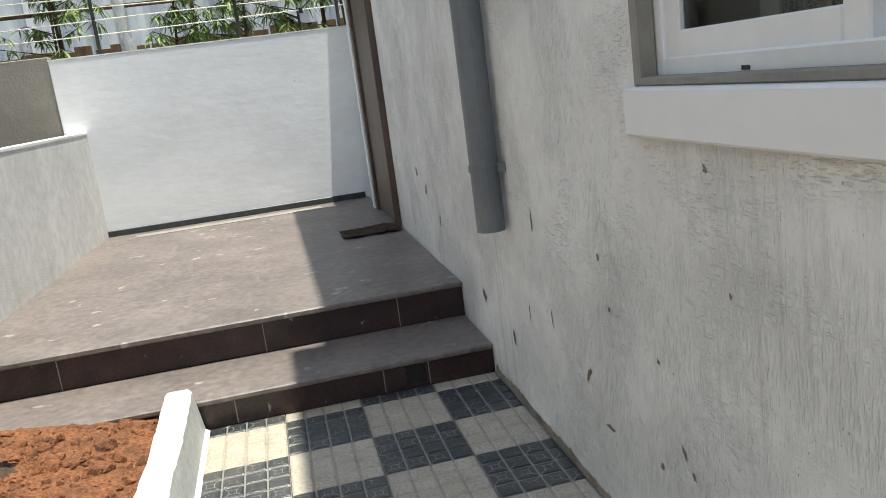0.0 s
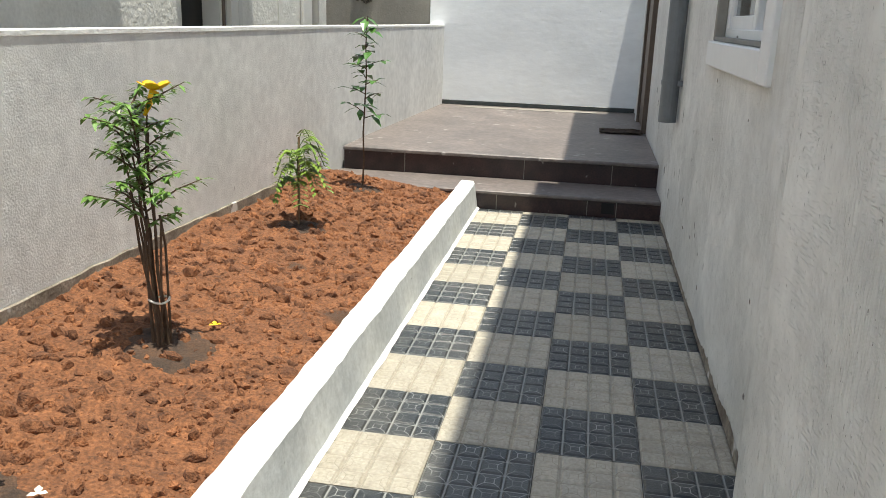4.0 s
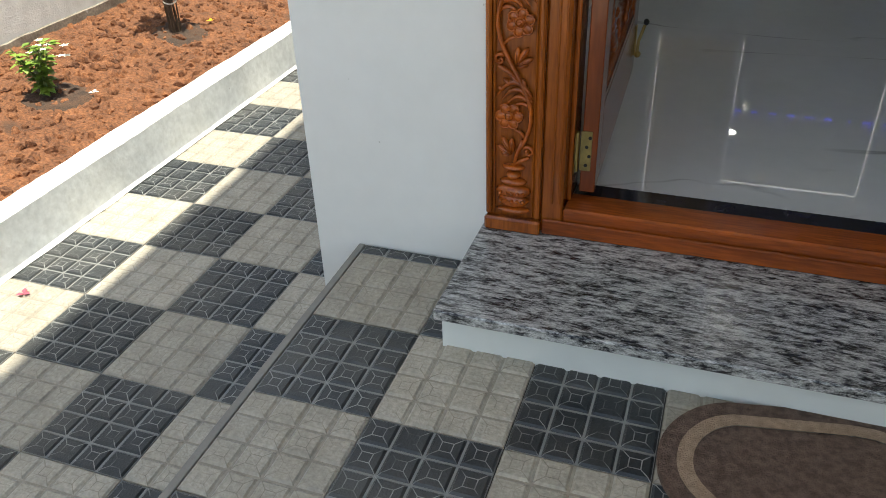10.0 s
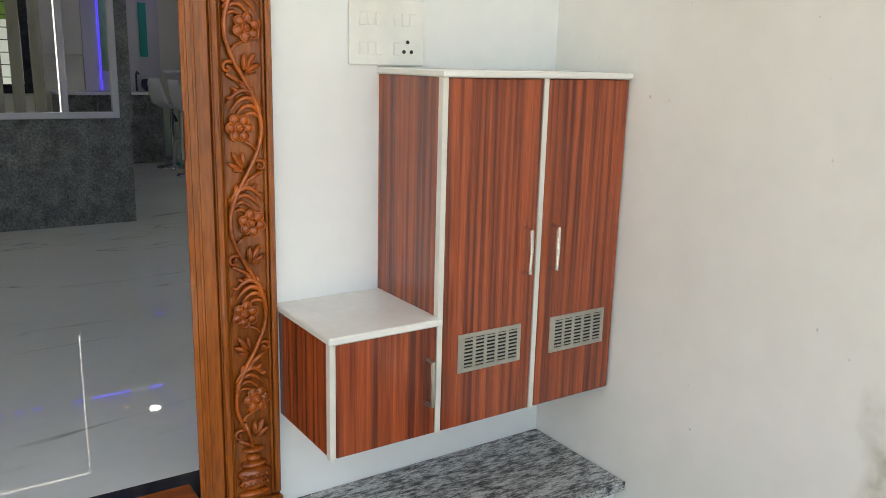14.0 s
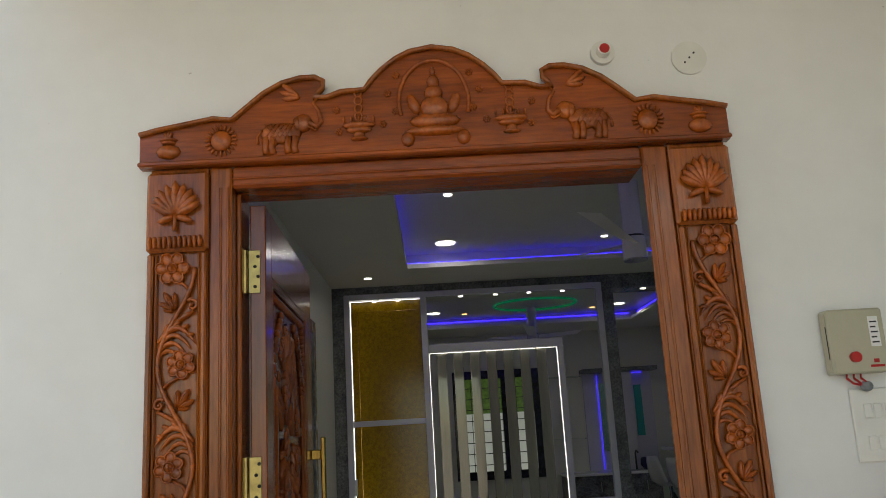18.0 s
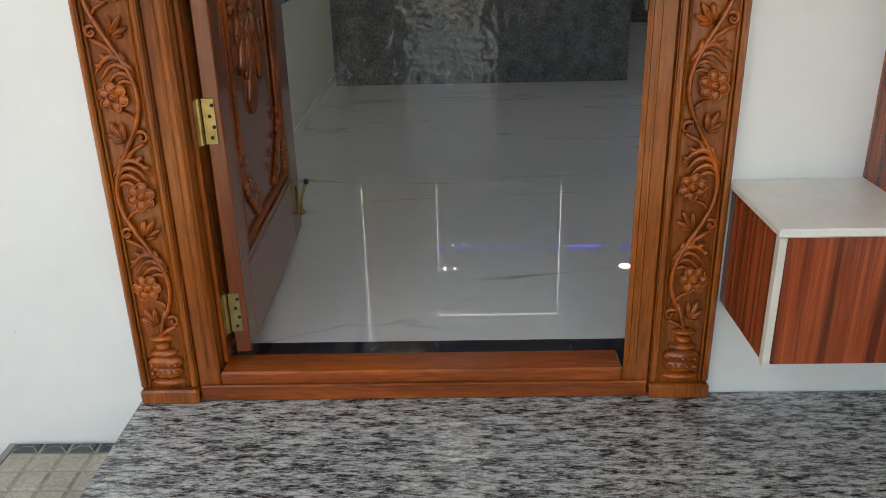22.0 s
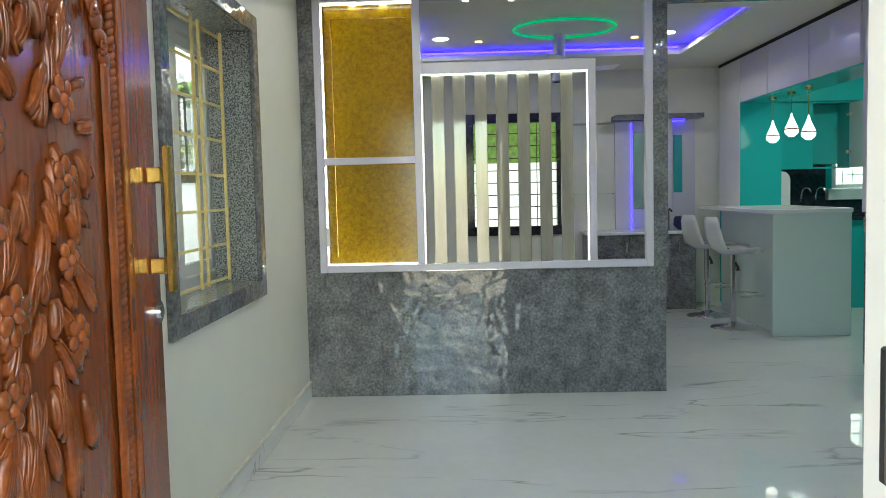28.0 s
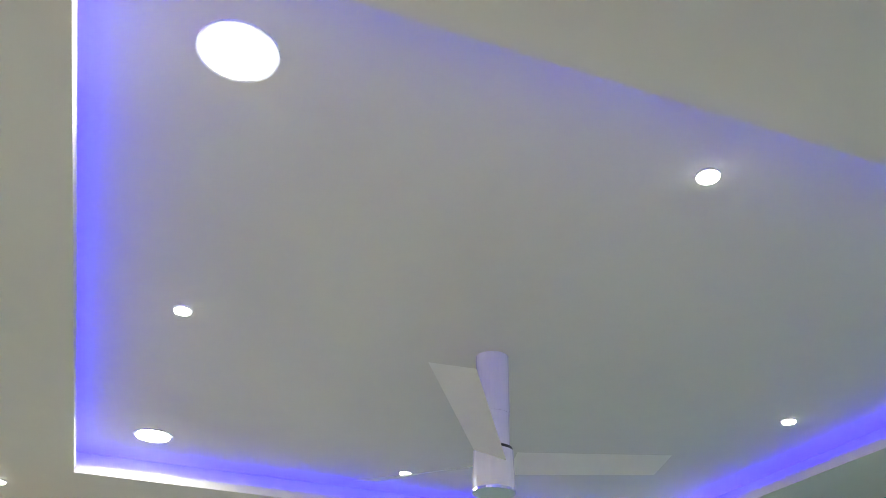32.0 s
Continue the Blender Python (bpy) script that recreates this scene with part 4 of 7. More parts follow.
part("downpipe", tube([(NX + 0.03, 0.57, -0.1), (NX + 0.03, 0.57, 1.3), (NX + 0.03, 0.57, 5)], 0.042, sides=12), NEIGHBOUR_SMOOTH, house, "plaster-smeared pipe", smooth=True)
for y in (-1.40, -0.20):
    part("downpipe", tube([(NX + 0.045, y, -0.1), (NX + 0.045, y, 1.3), (NX + 0.045, y, 5)], 0.055, sides=14), UPVC, house, "thick white plastic pipe", smooth=True)
part("pipe_cuff", tube([(NX + 0.03, 0.57, 1.36), (NX + 0.03, 0.57, 1.44)], 0.05, sides=12), PLANK, house, "rust-brown pipe joint")
part("canopy", box(NX + 0.002, NX + 0.55, 3.25, 4.62, 2.54, 2.66, 0.006), NEIGHBOUR_SMOOTH, house)
part("sunshade", box(NX + 0.002, NX + 0.5, 0.72, 2.44, 3.3, 3.4, 0.006), NEIGHBOUR_SMOOTH, house)

fence = thing("security_fence", "fence of iron posts and many pale wires above the end wall", "fence", (-0.6, 7.9, 1.9))
for x in (-3.6, -2.3, -1.15, 0.05, 0.95, 2.2):
    part("post", tube([(x, 7.72, 1.6), (x, 7.72, 2.3), (x, 7.72, 2.98)], 0.016, sides=6), POST_BLACK, fence)
for k in range(9):
    z = 2.06 + 0.105 * k
    pts = [(x, 7.72 + 0.004 * math.sin(x * 3 + k), z + 0.012 * math.sin(x * 1.3 + k * 2)) for x in (-4 + 0.5 * i for i in range(14))]
    part("wire", tube(pts, 0.0045, sides=4), WIRE, fence)
for x in (0.05, 0.62):
    for k in range(9):
        part("insulator", disc((x, 7.712, 2.06 + 0.105 * k), 0.017, 0.045, sides=8), BLACK, fence)
rail = thing("rail_fence", "rusty rail fence behind the end wall", "fence", (-0.6, 9.2, 1.5))
for z in (2.42, 3.12):
    part("rail", box(-6, 6, 9.18, 9.22, z, z + 0.04), RUST, rail)
for x in (-4.5, -3.1, -1.75, -0.4, 0.95, 2.3, 3.6):
    part("post", box(x - 0.02, x + 0.02, 9.17, 9.23, -0.1, 3.2), RUST, rail)
sheet = thing("sheet_fence", "pale corrugated metal sheet fence", "fence", (0, 12, 0))
bm = bmesh.new()
a, b = [], []
for i in range(221):
    x = -11 + 22 * i / 220
    y = 12 + 0.045 * (1 if (i // 2) % 2 else -1)
    a.append(bm.verts.new((x, y, -0.1)))
    b.append(bm.verts.new((x, y, 3.75)))
for i in range(220):
    bm.faces.new((a[i], a[i + 1], b[i + 1], b[i]))
part("sheet", bm, SHEET, sheet)
for x in (-7.5, -5, -2.6, -0.1, 2.4, 4.8, 7.2):
    part("stay", box(x - 0.05, x + 0.05, 11.85, 11.9, -0.1, 3.9), GLOSS_WHITE, sheet)
rnd = random.Random(8)
planks = thing("plank_wall", "low wall of dry upright planks and dead stalks", "fence", (0, 9.6, 0))
for i in range(64):
    x = -6 + 12 * i / 64 + rnd.uniform(-0.03, 0.03)
    part("plank", box(x, x + rnd.uniform(0.16, 0.185), 9.6 + rnd.uniform(-0.02, 0.02), 9.63, -0.1, rnd.uniform(2.06, 2.13)), PLANK, planks)
pole = thing("lamp_pole", "tall pale grey steel pole behind the end wall", "pole", (-0.93, 7.95, -0.1))
part("shaft", tube([(-0.93, 7.95, -0.1), (-0.96, 7.95, 2.5), (-1.0, 7.95, 6.5)], 0.05, sides=14), POLE, pole, smooth=True)
part("base_sleeve", tube([(-0.93, 7.95, 1.78), (-0.932, 7.95, 2.0)], 0.062, sides=14), POLE, pole)


def leaf(bm, at, way, length, width, droop=0.25, fold=0.15):
    """One leaf blade of four faces, bent along its length."""
    way = Vector(way).normalized()
    side = way.cross(Vector((0.02, 0.01, 1)))
    side = side.normalized() if side.length > 0.01 else Vector((1, 0, 0))
    at = Vector(at)
    down = Vector((0, 0, -1))
    p = [at, at + way * length * 0.45 + down * droop * length * 0.12, at + way * length * 0.9 + down * droop * length * 0.6]
    w = [width * 0.12, width * 0.5, width * 0.06]
    up = side.cross(way).normalized() * fold * width
    l = [bm.verts.new(q - side * v + up * (v / width)) for q, v in zip(p, w)]
    c = [bm.verts.new(q) for q in p]
    r = [bm.verts.new(q + side * v + up * (v / width)) for q, v in zip(p, w)]
    for i in range(2):
        bm.faces.new((l[i], c[i], c[i + 1], l[i + 1]))
        bm.faces.new((c[i], r[i], r[i + 1], c[i + 1]))


def sapling(name, x, y, height, seed):
    rnd = random.Random(seed)
    t = thing(name, "slender young tree with long drooping leaves", "tree", (x, y, -0.1), "saplings behind the end wall")
    trunk = [(x + 0.05 * math.sin(k * 1.3 + seed), y, -0.1 + (height + 0.1) * k / 6) for k in range(7)]
    part("trunk", tube(trunk, [0.022 * (1 - k / 8) for k in range(7)], sides=6), STEM, t)
    wood, crown = bmesh.new(), bmesh.new()
    for _ in range(int(15 * height)):
        h = rnd.uniform(0.3, 1.0)
        i = min(5, int(h * 6))
        p0 = Vector(trunk[i]).lerp(Vector(trunk[i + 1]), h * 6 - i)
        a = rnd.uniform(0, 6.28)
        ln = rnd.uniform(0.25, 0.75) * (1.25 - h * 0.75)
        p1 = p0 + Vector((math.cos(a) * ln, math.sin(a) * ln * 0.7, ln * rnd.uniform(0.1, 0.6)))
        p2 = p1 + Vector((math.cos(a), math.sin(a), -0.5)) * ln * 0.3
        tube([p0, p1, p2], [0.006, 0.004, 0.002], wood, 4)
        for _ in range(34):
            s = rnd.random()
            q = p0.lerp(p1, 0.3 + 0.7 * s) if s < 0.7 else p1.lerp(p2, (s - 0.7) / 0.3)
            b = rnd.uniform(0, 6.28)
            leaf(crown, q, (math.cos(b), math.sin(b), rnd.uniform(-1.1, 0.2)), rnd.uniform(0.09, 0.19), rnd.uniform(0.014, 0.026), 0.5)
    part("branch_work", wood, STEM, t)
    part("crown", crown, LEAF_FAR, t)


for k, (x, y, h) in enumerate(((-3.3, 9.0, 3.7), (-2.5, 8.6, 3.2), (-1.7, 8.9, 3.6), (-0.55, 8.5, 3.45), (0.1, 8.8, 4.0), (0.6, 8.5, 3.7), (1.1, 8.9, 4.1), (-4.3, 8.7, 3.6), (1.9, 8.6, 3.9))):
    sapling("sapling", x, y, h, 11 + k)


# grime and flaked paint on the foot of the house wall
def ragged(y0, z0, w, h, seed, lean=0.0):
    bm = bmesh.new()
    vs = []
    for k in range(22):
        a = 2 * math.pi * k / 22
        r = 0.75 + 0.5 * noise.noise((math.cos(a) * 1.9, math.sin(a) * 1.9, seed * 3.7)) + 0.35 * noise.noise((math.cos(a) * 6, math.sin(a) * 6, seed * 1.7))
        dz = h * r * math.sin(a)
        vs.append(bm.verts.new((WALL - 0.0025, y0 + w * r * math.cos(a) + lean * dz, z0 + dz)))
    mid = bm.verts.new((WALL - 0.004, y0, z0))
    for k in range(22):
        bm.faces.new((mid, vs[k], vs[(k + 1) % 22]))
    return bm


flakes = thing("wall_flaking", "black flaked spots and streaks on the rough wall", "wall stain", (WALL, 2.5, 0.5), kind="structure")
for k, (y, z, w, h, lean) in enumerate(((4.75, 0.80, 0.05, 0.05, 0.2), (4.52, 0.72, 0.03, 0.11, -0.4), (4.22, 0.58, 0.02, 0.12, -0.3), (2.05, 0.80, 0.012, 0.016, 0), (2.0, 0.66, 0.01, 0.012, 0), (1.72, 0.60, 0.012, 0.012, 0),
                                        (1.62, 0.40, 0.012, 0.03, 0.5), (1.58, 0.36, 0.012, 0.02, 0.3), (1.74, 0.31, 0.016, 0.016, 0), (1.42, 0.31, 0.014, 0.014, 0), (1.32, 0.18, 0.022, 0.022, 0), (1.45, 1.10, 0.014, 0.018, 0.3),
                                        (1.38, 0.85, 0.008, 0.014, 0), (0.62, 1.02, 0.01, 0.012, 0), (2.2, 0.40, 0.02, 0.09, -0.6), (2.06, 0.28, 0.05, 0.012, 0), (2.5, 0.50, 0.008, 0.11, 0.1), (2.62, 0.82, 0.012, 0.10, 0),
                                        (2.75, 0.45, 0.008, 0.13, 0), (3.0, 0.28, 0.02, 0.10, 0.1), (3.42, 0.36, 0.05, 0.10, 0.3), (0.2, 0.5, 0.012, 0.014, 0), (-0.1, 0.9, 0.01, 0.02, 0), (0.1, 0.22, 0.018, 0.02, 0))):
    part("flake", ragged(y, z, w * 0.8, min(h, 0.06) * 0.75, k + 1, lean), GRIME, flakes)
bm, a, b = bmesh.new(), [], []
for k in range(260):
    y = -0.15 + 3.52 * k / 259
    hgt = 0.012 + 0.045 * max(0, noise.noise((y * 2.1, 4, 4)) + 0.35) + 0.03 * abs(noise.noise((y * 19, 2, 2)))
    a.append(bm.verts.new((WALL - 0.006, y, 0.0)))
    b.append(bm.verts.new((WALL - 0.0015, y, hgt)))
for k in range(259):
    bm.faces.new((a[k], a[k + 1], b[k + 1], b[k]))
structure("trim_wall_foot", bm, BAND, "ragged band of dirt at the foot of the house wall")
# ---- porch and door wall ----
DX0, DX1, DZ1 = 1.53, 2.815, 2.555  # rough opening of the main door
bm = box(0.810, DX0, DOORW, -1.50, -0.1, ROOF)
box(DX1, 5.4, DOORW, -1.50, -0.1, ROOF, 0, bm)
box(DX0, DX1, DOORW, -1.50, DZ1, ROOF, 0, bm)
box(DX0, DX1, DOORW, -1.50, -0.1, 0.34, 0, bm)
structure("wall_south_door", bm, PLASTER_CLEAN, "smooth white painted wall round the main door")
structure("wall_porch_side", box(3.95, 4.12, -6.2, DOORW, -0.1, ROOF), PORCH_SIDE, "white porch wall with grey damp stains")


# granite step
structure("porch_step_slab", box(1.370, 3.948, -2.192, DOORW - 0.001, 0.343, STEP, 0.004), GRANITE, "polished grey streaked granite step slab")
structure("porch_step_face", box(1.378, 3.947, -2.146, DOORW - 0.001, 0.10, 0.342), STEP_FACE, "white tiled face of the granite step")
structure("stain_step", box(3.455, 3.53, -2.1472, -2.1455, PORCH + 0.004, 0.340, 0.0), STAIN, "yellow rust stain on the white step face")
structure("trim_step_joint", box(3.45, 3.454, -2.1475, -2.145, PORCH, 0.342), CEMENT, "tile joint in the step face")

# oval doormat
rug = thing("doormat", "oval brown doormat with a tan ring on the porch tiles", "doormat", (2.29, -2.32, PORCH))


def stadium(cx, cy, hx, hy, n=48):
    r, out = hy, []
    for k in range(n):
        a = 2 * math.pi * k / n
        sx = (hx - r) * (1 if math.cos(a) >= 0 else -1)
        u = sx + r * math.cos(a) + 0.004 * noise.noise((math.cos(a) * 2, math.sin(a) * 2, cx * 3))
        v = r * math.sin(a) + 0.004 * noise.noise((math.cos(a) * 3, math.sin(a) * 3, 7))
        out.append((cx + u * 0.986 - v * 0.167, cy + u * 0.167 + v * 0.986))
    return out


def rug_ring(outer, inner, z0, z1):
    bm = bmesh.new()
    n = len(outer)
    a = [bm.verts.new((*p, z0)) for p in outer]
    b = [bm.verts.new((*p, z1)) for p in outer]
    faces = [(a, b)]
    if inner:
        c = [bm.verts.new((*p, z1)) for p in inner]
        for k in range(n):
            bm.faces.new((b[k], b[(k + 1) % n], c[(k + 1) % n], c[k]))
    else:
        bm.faces.new(b)
    for k in range(n):
        bm.faces.new((a[k], a[(k + 1) % n], b[(k + 1) % n], b[k]))
    return bm


o0, o1, o2 = stadium(2.278, -2.345, 0.320, 0.205), stadium(2.278, -2.345, 0.278, 0.163), stadium(2.278, -2.345, 0.243, 0.128)
part("outer_band", rug_ring(o0, o1, PORCH, PORCH + 0.014), MAT_BROWN, rug)
part("ring_band", rug_ring(o1, o2, PORCH + 0.002, PORCH + 0.016), MAT_TAN, rug, "tan woven ring")
part("middle", rug_ring(o2, None, PORCH + 0.002, PORCH + 0.014), MAT_BROWN, rug)

# ---- main door: frame, carved casings, crown ----
CY = -1.757  # front of the casings
FRONT = Matrix(((1, 0, 0, 0), (0, 0, -1.5, CY), (0, 1, 0, 0), (0, 0, 0, 1)))


def petal(bm, x, y, ang, length, width, h, z=0.0):
    """A flat rounded lobe lying in the x-y plane, its root at x, y."""
    m = Matrix.Rotation(ang, 4, "Z")
    c = m @ Vector((length / 2, 0, 0))
    blob((x + c.x, y + c.y, z), (length / 2, width / 2, h), m.to_3x3(), bm, 8, 5)


def bloom(bm, x, y, r, petals=6, turn=0.0, h=0.011):
    for k in range(petals):
        a = turn + 2 * math.pi * k / petals
        blob((x + 0.6 * r * math.cos(a), y + 0.6 * r * math.sin(a), h * 0.4), (0.42 * r, 0.36 * r, h), Matrix.Rotation(a, 3, "Z"), bm, 8, 5)
    blob((x, y, h * 0.8), (0.3 * r, 0.3 * r, h * 1.1), None, bm, 8, 5)


def scroll(bm, x, y, r, ang, hand, w=0.0055):
    pts = []
    for k in range(15):
        t = k / 14
        a = ang + hand * t * 7.0
        q = r * (1 - 0.8 * t)
        pts.append((x + q * math.cos(a), y + q * math.sin(a), 0.004))
    tube(pts, [w * (1 - 0.4 * k / 14) for k in range(15)], bm, 6)
    blob((x, y, 0.004), (r * 0.3, r * 0.3, 0.009), None, bm, 6, 4)


def spray(bm, x, y, ang, hand, size=1.0):
    """A leaf spray: one large curled leaf and three small ones."""
    for k, (da, ln, wd) in enumerate(((0, 0.072, 0.026), (0.42, 0.062, 0.02), (-0.45, 0.058, 0.02), (0.85, 0.045, 0.016))):
        petal(bm, x, y, ang + hand * da, ln * size, wd * size, 0.008, 0.002)
        petal(bm, x, y, ang + hand * da, ln * size * 0.9, wd * size * 0.25, 0.012, 0.003)


def casing(x0, x1, flip):
    xc = (x0 + x1) / 2
    t = thing("door_casing", "tall teak door casing carved with a flowering vine", "door casing", (xc, CY, STEP), "carved casings of the main door")
    part("board", box(x0, x1, CY + 0.004, DOORW - 0.001, STEP + 0.001, 2.526, 0.002), WOOD, t)
    bm = bmesh.new()
    for a, b in ((x0, x0 + 0.016), (x1 - 0.016, x1)):
        box(a, b, CY - 0.016, CY + 0.004, STEP + 0.05, 2.29, 0.005, bm)
    for a in (x0 + 0.018, x1 - 0.025):
        box(a, a + 0.007, CY - 0.008, CY + 0.004, STEP + 0.05, 2.29, 0.003, bm)
    part("edge_moulding", bm, WOOD, t)
    part("plinth", box(x0 - 0.004, x1 + 0.004, CY - 0.022, CY + 0.004, STEP + 0.001, STEP + 0.045, 0.006), WOOD, t)
    # vine winding past one flower after another
    pitch, z0 = 0.2532, 0.731

    def swing(z):
        return xc - flip * 0.046 * math.cos(math.pi * (z - z0) / pitch)

    pts = [(swing(z), z, 0.005) for z in (0.64 + (2.25 - 0.64) * k / 119 for k in range(120))]
    part("vine", tube_to(FRONT, tube(pts, 0.0062, sides=6)), WOOD_CARVED, t, smooth=True)
    for k in range(7):
        z = z0 + pitch * k
        s = -flip if k % 2 == 0 else flip
        bm = bmesh.new()
        fx, big = xc - s * 0.013, 1.18 if k == 6 else 1.0
        for i in range(6):
            a = 0.35 * k + math.pi * i / 3
            c, w = math.cos(a), math.sin(a)
            blob((fx + 0.0235 * big * c, z + 0.0235 * big * w, 0.003), (0.0165 * big, 0.0145 * big, 0.0065), Matrix.Rotation(a, 3, "Z"), bm, 10, 6)
            lip = [(fx + big * (0.0235 * c + 0.0135 * math.cos(a + q)), z + big * (0.0235 * w + 0.0135 * math.sin(a + q)), 0.0075) for q in (-1.9 + 0.475 * n for n in range(9))]
            tube(lip, 0.0026, bm, 5)
        blob((fx, z, 0.004), (0.0125, 0.0125, 0.0085), None, bm, 12, 6)
        tube([(fx + 0.0135 * math.cos(a), z + 0.0135 * math.sin(a), 0.0085) for a in (0.5236 * i for i in range(13))], 0.0022, bm, 5)
        blob((fx, z, 0.011), (0.0055, 0.0055, 0.0045), None, bm, 8, 5)
        part("flower", tube_to(FRONT, bm), WOOD_CARVED, t, smooth=True)
        part("flower_stalk", tube_to(FRONT, tube([(swing(z - 0.062), z - 0.062, 0.004), (xc + s * 0.018, z - 0.045, 0.004), (fx, z - 0.03, 0.003)], [0.0055, 0.0045, 0.004], sides=6)), WOOD_CARVED, t, smooth=True)
        if k < 6:
            # layered leaf arching from the vine over the flower
            bm = bmesh.new()
            for q in range(4):
                arc_pts = []
                for i in range(11):
                    u = i / 10
                    arc_pts.append((xc + s * (0.047 - (0.098 - 0.013 * q) * u), z + 0.040 + (0.060 - 0.0095 * q) * math.sin(math.pi * (0.10 + 0.80 * u)) - 0.010 * q - 0.008 * u, 0.0045 - 0.0006 * q))
                tube(arc_pts, [(0.0085 - 0.0009 * q) * math.sin(math.pi * (0.16 + 0.80 * i / 10)) for i in range(11)], bm, 6, (Vector((0, 0, 1)), 0.8))
            for u, da, ln in ((0.22, 1.15, 0.030), (0.42, 0.85, 0.034), (0.62, 0.55, 0.030), (0.80, 0.2, 0.022)):
                bx, bz = xc + s * (0.047 - 0.098 * u), z + 0.040 + 0.060 * math.sin(math.pi * (0.10 + 0.80 * u)) - 0.008 * u
                petal(bm, bx + s * 0.006, bz - 0.004, math.pi / 2 + s * (math.pi / 2 - da), ln, 0.014, 0.007, 0.003)
            part("curled_leaf", tube_to(FRONT, bm), WOOD_CARVED, t, smooth=True)
        bm = bmesh.new()
        rx, rz = xc - s * 0.004, z - 0.112
        for da, ln, wd in ((0.05, 0.050, 0.017), (0.55, 0.060, 0.019), (1.10, 0.050, 0.017), (1.55, 0.032, 0.013)):
            petal(bm, rx, rz, math.pi / 2 + s * da, ln, wd, 0.0075, 0.003)
            petal(bm, rx, rz, math.pi / 2 + s * da, ln * 0.9, wd * 0.22, 0.0105, 0.004)
        part("leaf_spray", tube_to(FRONT, bm), WOOD_CARVED, t, smooth=True)
        bm = bmesh.new()
        scroll(bm, xc + s * 0.040, z - 0.100, 0.0165, math.pi / 2 + s * 0.8, -s, 0.0058)
        tube([(swing(z - 0.150), z - 0.150, 0.004), (xc + s * 0.022, z - 0.128, 0.004), (xc + s * 0.044, z - 0.116, 0.004)], [0.0055, 0.0065, 0.005], bm, 6)
        part("tendril", tube_to(FRONT, bm), WOOD_CARVED, t, smooth=True)
    # pot
    bm = bmesh.new()
    for w, y, h in ((0.050, 0.445, 0.010), (0.046, 0.475, 0.022), (0.052, 0.505, 0.022), (0.040, 0.535, 0.012), (0.022, 0.556, 0.012), (0.034, 0.580, 0.008)):
        blob((xc, y, 0.002), (w, h, 0.014), None, bm, 12, 6)
    for k in range(5):
        for j in range(2):
            blob((xc - 0.032 + 0.016 * k, 0.48 + 0.024 * j, 0.014), (0.006, 0.006, 0.006), None, bm, 6, 4)
    tube([(xc, 0.58, 0.004), (xc - flip * 0.012, 0.63, 0.005), (xc + flip * 0.034 * math.sin(-0.06 * 2 * math.pi / 0.46), 0.665, 0.005)], 0.006, bm, 6)
    part("pot", tube_to(FRONT, bm), WOOD_CARVED, t, smooth=True)
    # capital block with lotus
    cap = part("capital", box(x0 - 0.004, x1 + 0.004, CY - 0.02, CY + 0.004, 2.292, 2.512, 0.008), WOOD, t)
    bm = bmesh.new()
    for k in range(9):
        a = math.pi / 2 + (k - 4) * 0.27
        petal(bm, xc, 2.385, a, 0.10 - 0.006 * abs(k - 4), 0.024, 0.010, 0.022)
    for k in (-1, 1):
        petal(bm, xc, 2.385, math.pi / 2 + k * 1.9, 0.05, 0.02, 0.008, 0.022)
    tube([(xc, 2.39, 0.022), (xc, 2.345, 0.022)], 0.006, bm, 6)
    part("lotus", tube_to(FRONT, bm), WOOD_CARVED, cap, smooth=True)
    bm = bmesh.new()
    for k in range(11):
        u = x0 + 0.012 + (x1 - x0 - 0.024) * k / 10
        blob((u, 2.315, 0.021), (0.0068, 0.019, 0.008), None, bm, 6, 5)
    part("fluting", tube_to(FRONT, bm), WOOD_CARVED, cap, smooth=True)
    return t


def tube_to(m, bm):
    bm.transform(m)
    return bm


casing(1.386, 1.541, -1)
casing(2.795, 2.951, 1)

frame_main = thing("door_frame", "heavy polished teak frame of the main door", "door frame", (2.16, -1.7, STEP))
part("jamb", box(1.542, 1.603, -1.752, -1.602, STEP + 0.001, 2.527, 0.005), WOOD, frame_main)
part("jamb", box(2.722, 2.794, -1.752, -1.735, STEP + 0.001, 2.527, 0.006), WOOD, frame_main)
for x in (1.570, 1.590, 2.728, 2.748):
    part("jamb_bead", box(x, x + 0.007, -1.757, -1.7515, STEP + 0.1, 2.47, 0.0025), WOOD, frame_main)
part("jamb_step", box(1.6035, 1.616, -1.70, -1.602, 0.462, 2.465, 0.003), WOOD, frame_main)
part("jamb_step", box(2.765, 2.8145, -1.7345, -1.66, 0.462, 2.465, 0.003), WOOD, frame_main)
part("head", box(1.604, 2.721, -1.75, -1.602, 2.466, 2.527, 0.005), WOOD_H, frame_main)
for z in (2.470, 2.488):
    part("head_bead", box(1.604, 2.721, -1.756, -1.7495, z, z + 0.007, 0.0025), WOOD_H, frame_main)
part("sill", box(1.604, 2.721, -1.752, -1.646, STEP + 0.001, 0.461, 0.006), WOOD_H, frame_main)
part("sill_nosing", box(1.548, 2.788, -1.763, -1.7525, STEP + 0.001, 0.425, 0.004), WOOD_H, frame_main)
structure("threshold_stone", box(1.604, 2.814, -1.645, -1.50, 0.341, ROOM + 0.006, 0.002), BLACK_STONE, "black polished stone threshold")
part("latch_keeper", box(2.7125, 2.7215, -1.751, -1.738, 1.41, 1.535, 0.002), BLACK, frame_main, "dark latch keeper on the jamb")

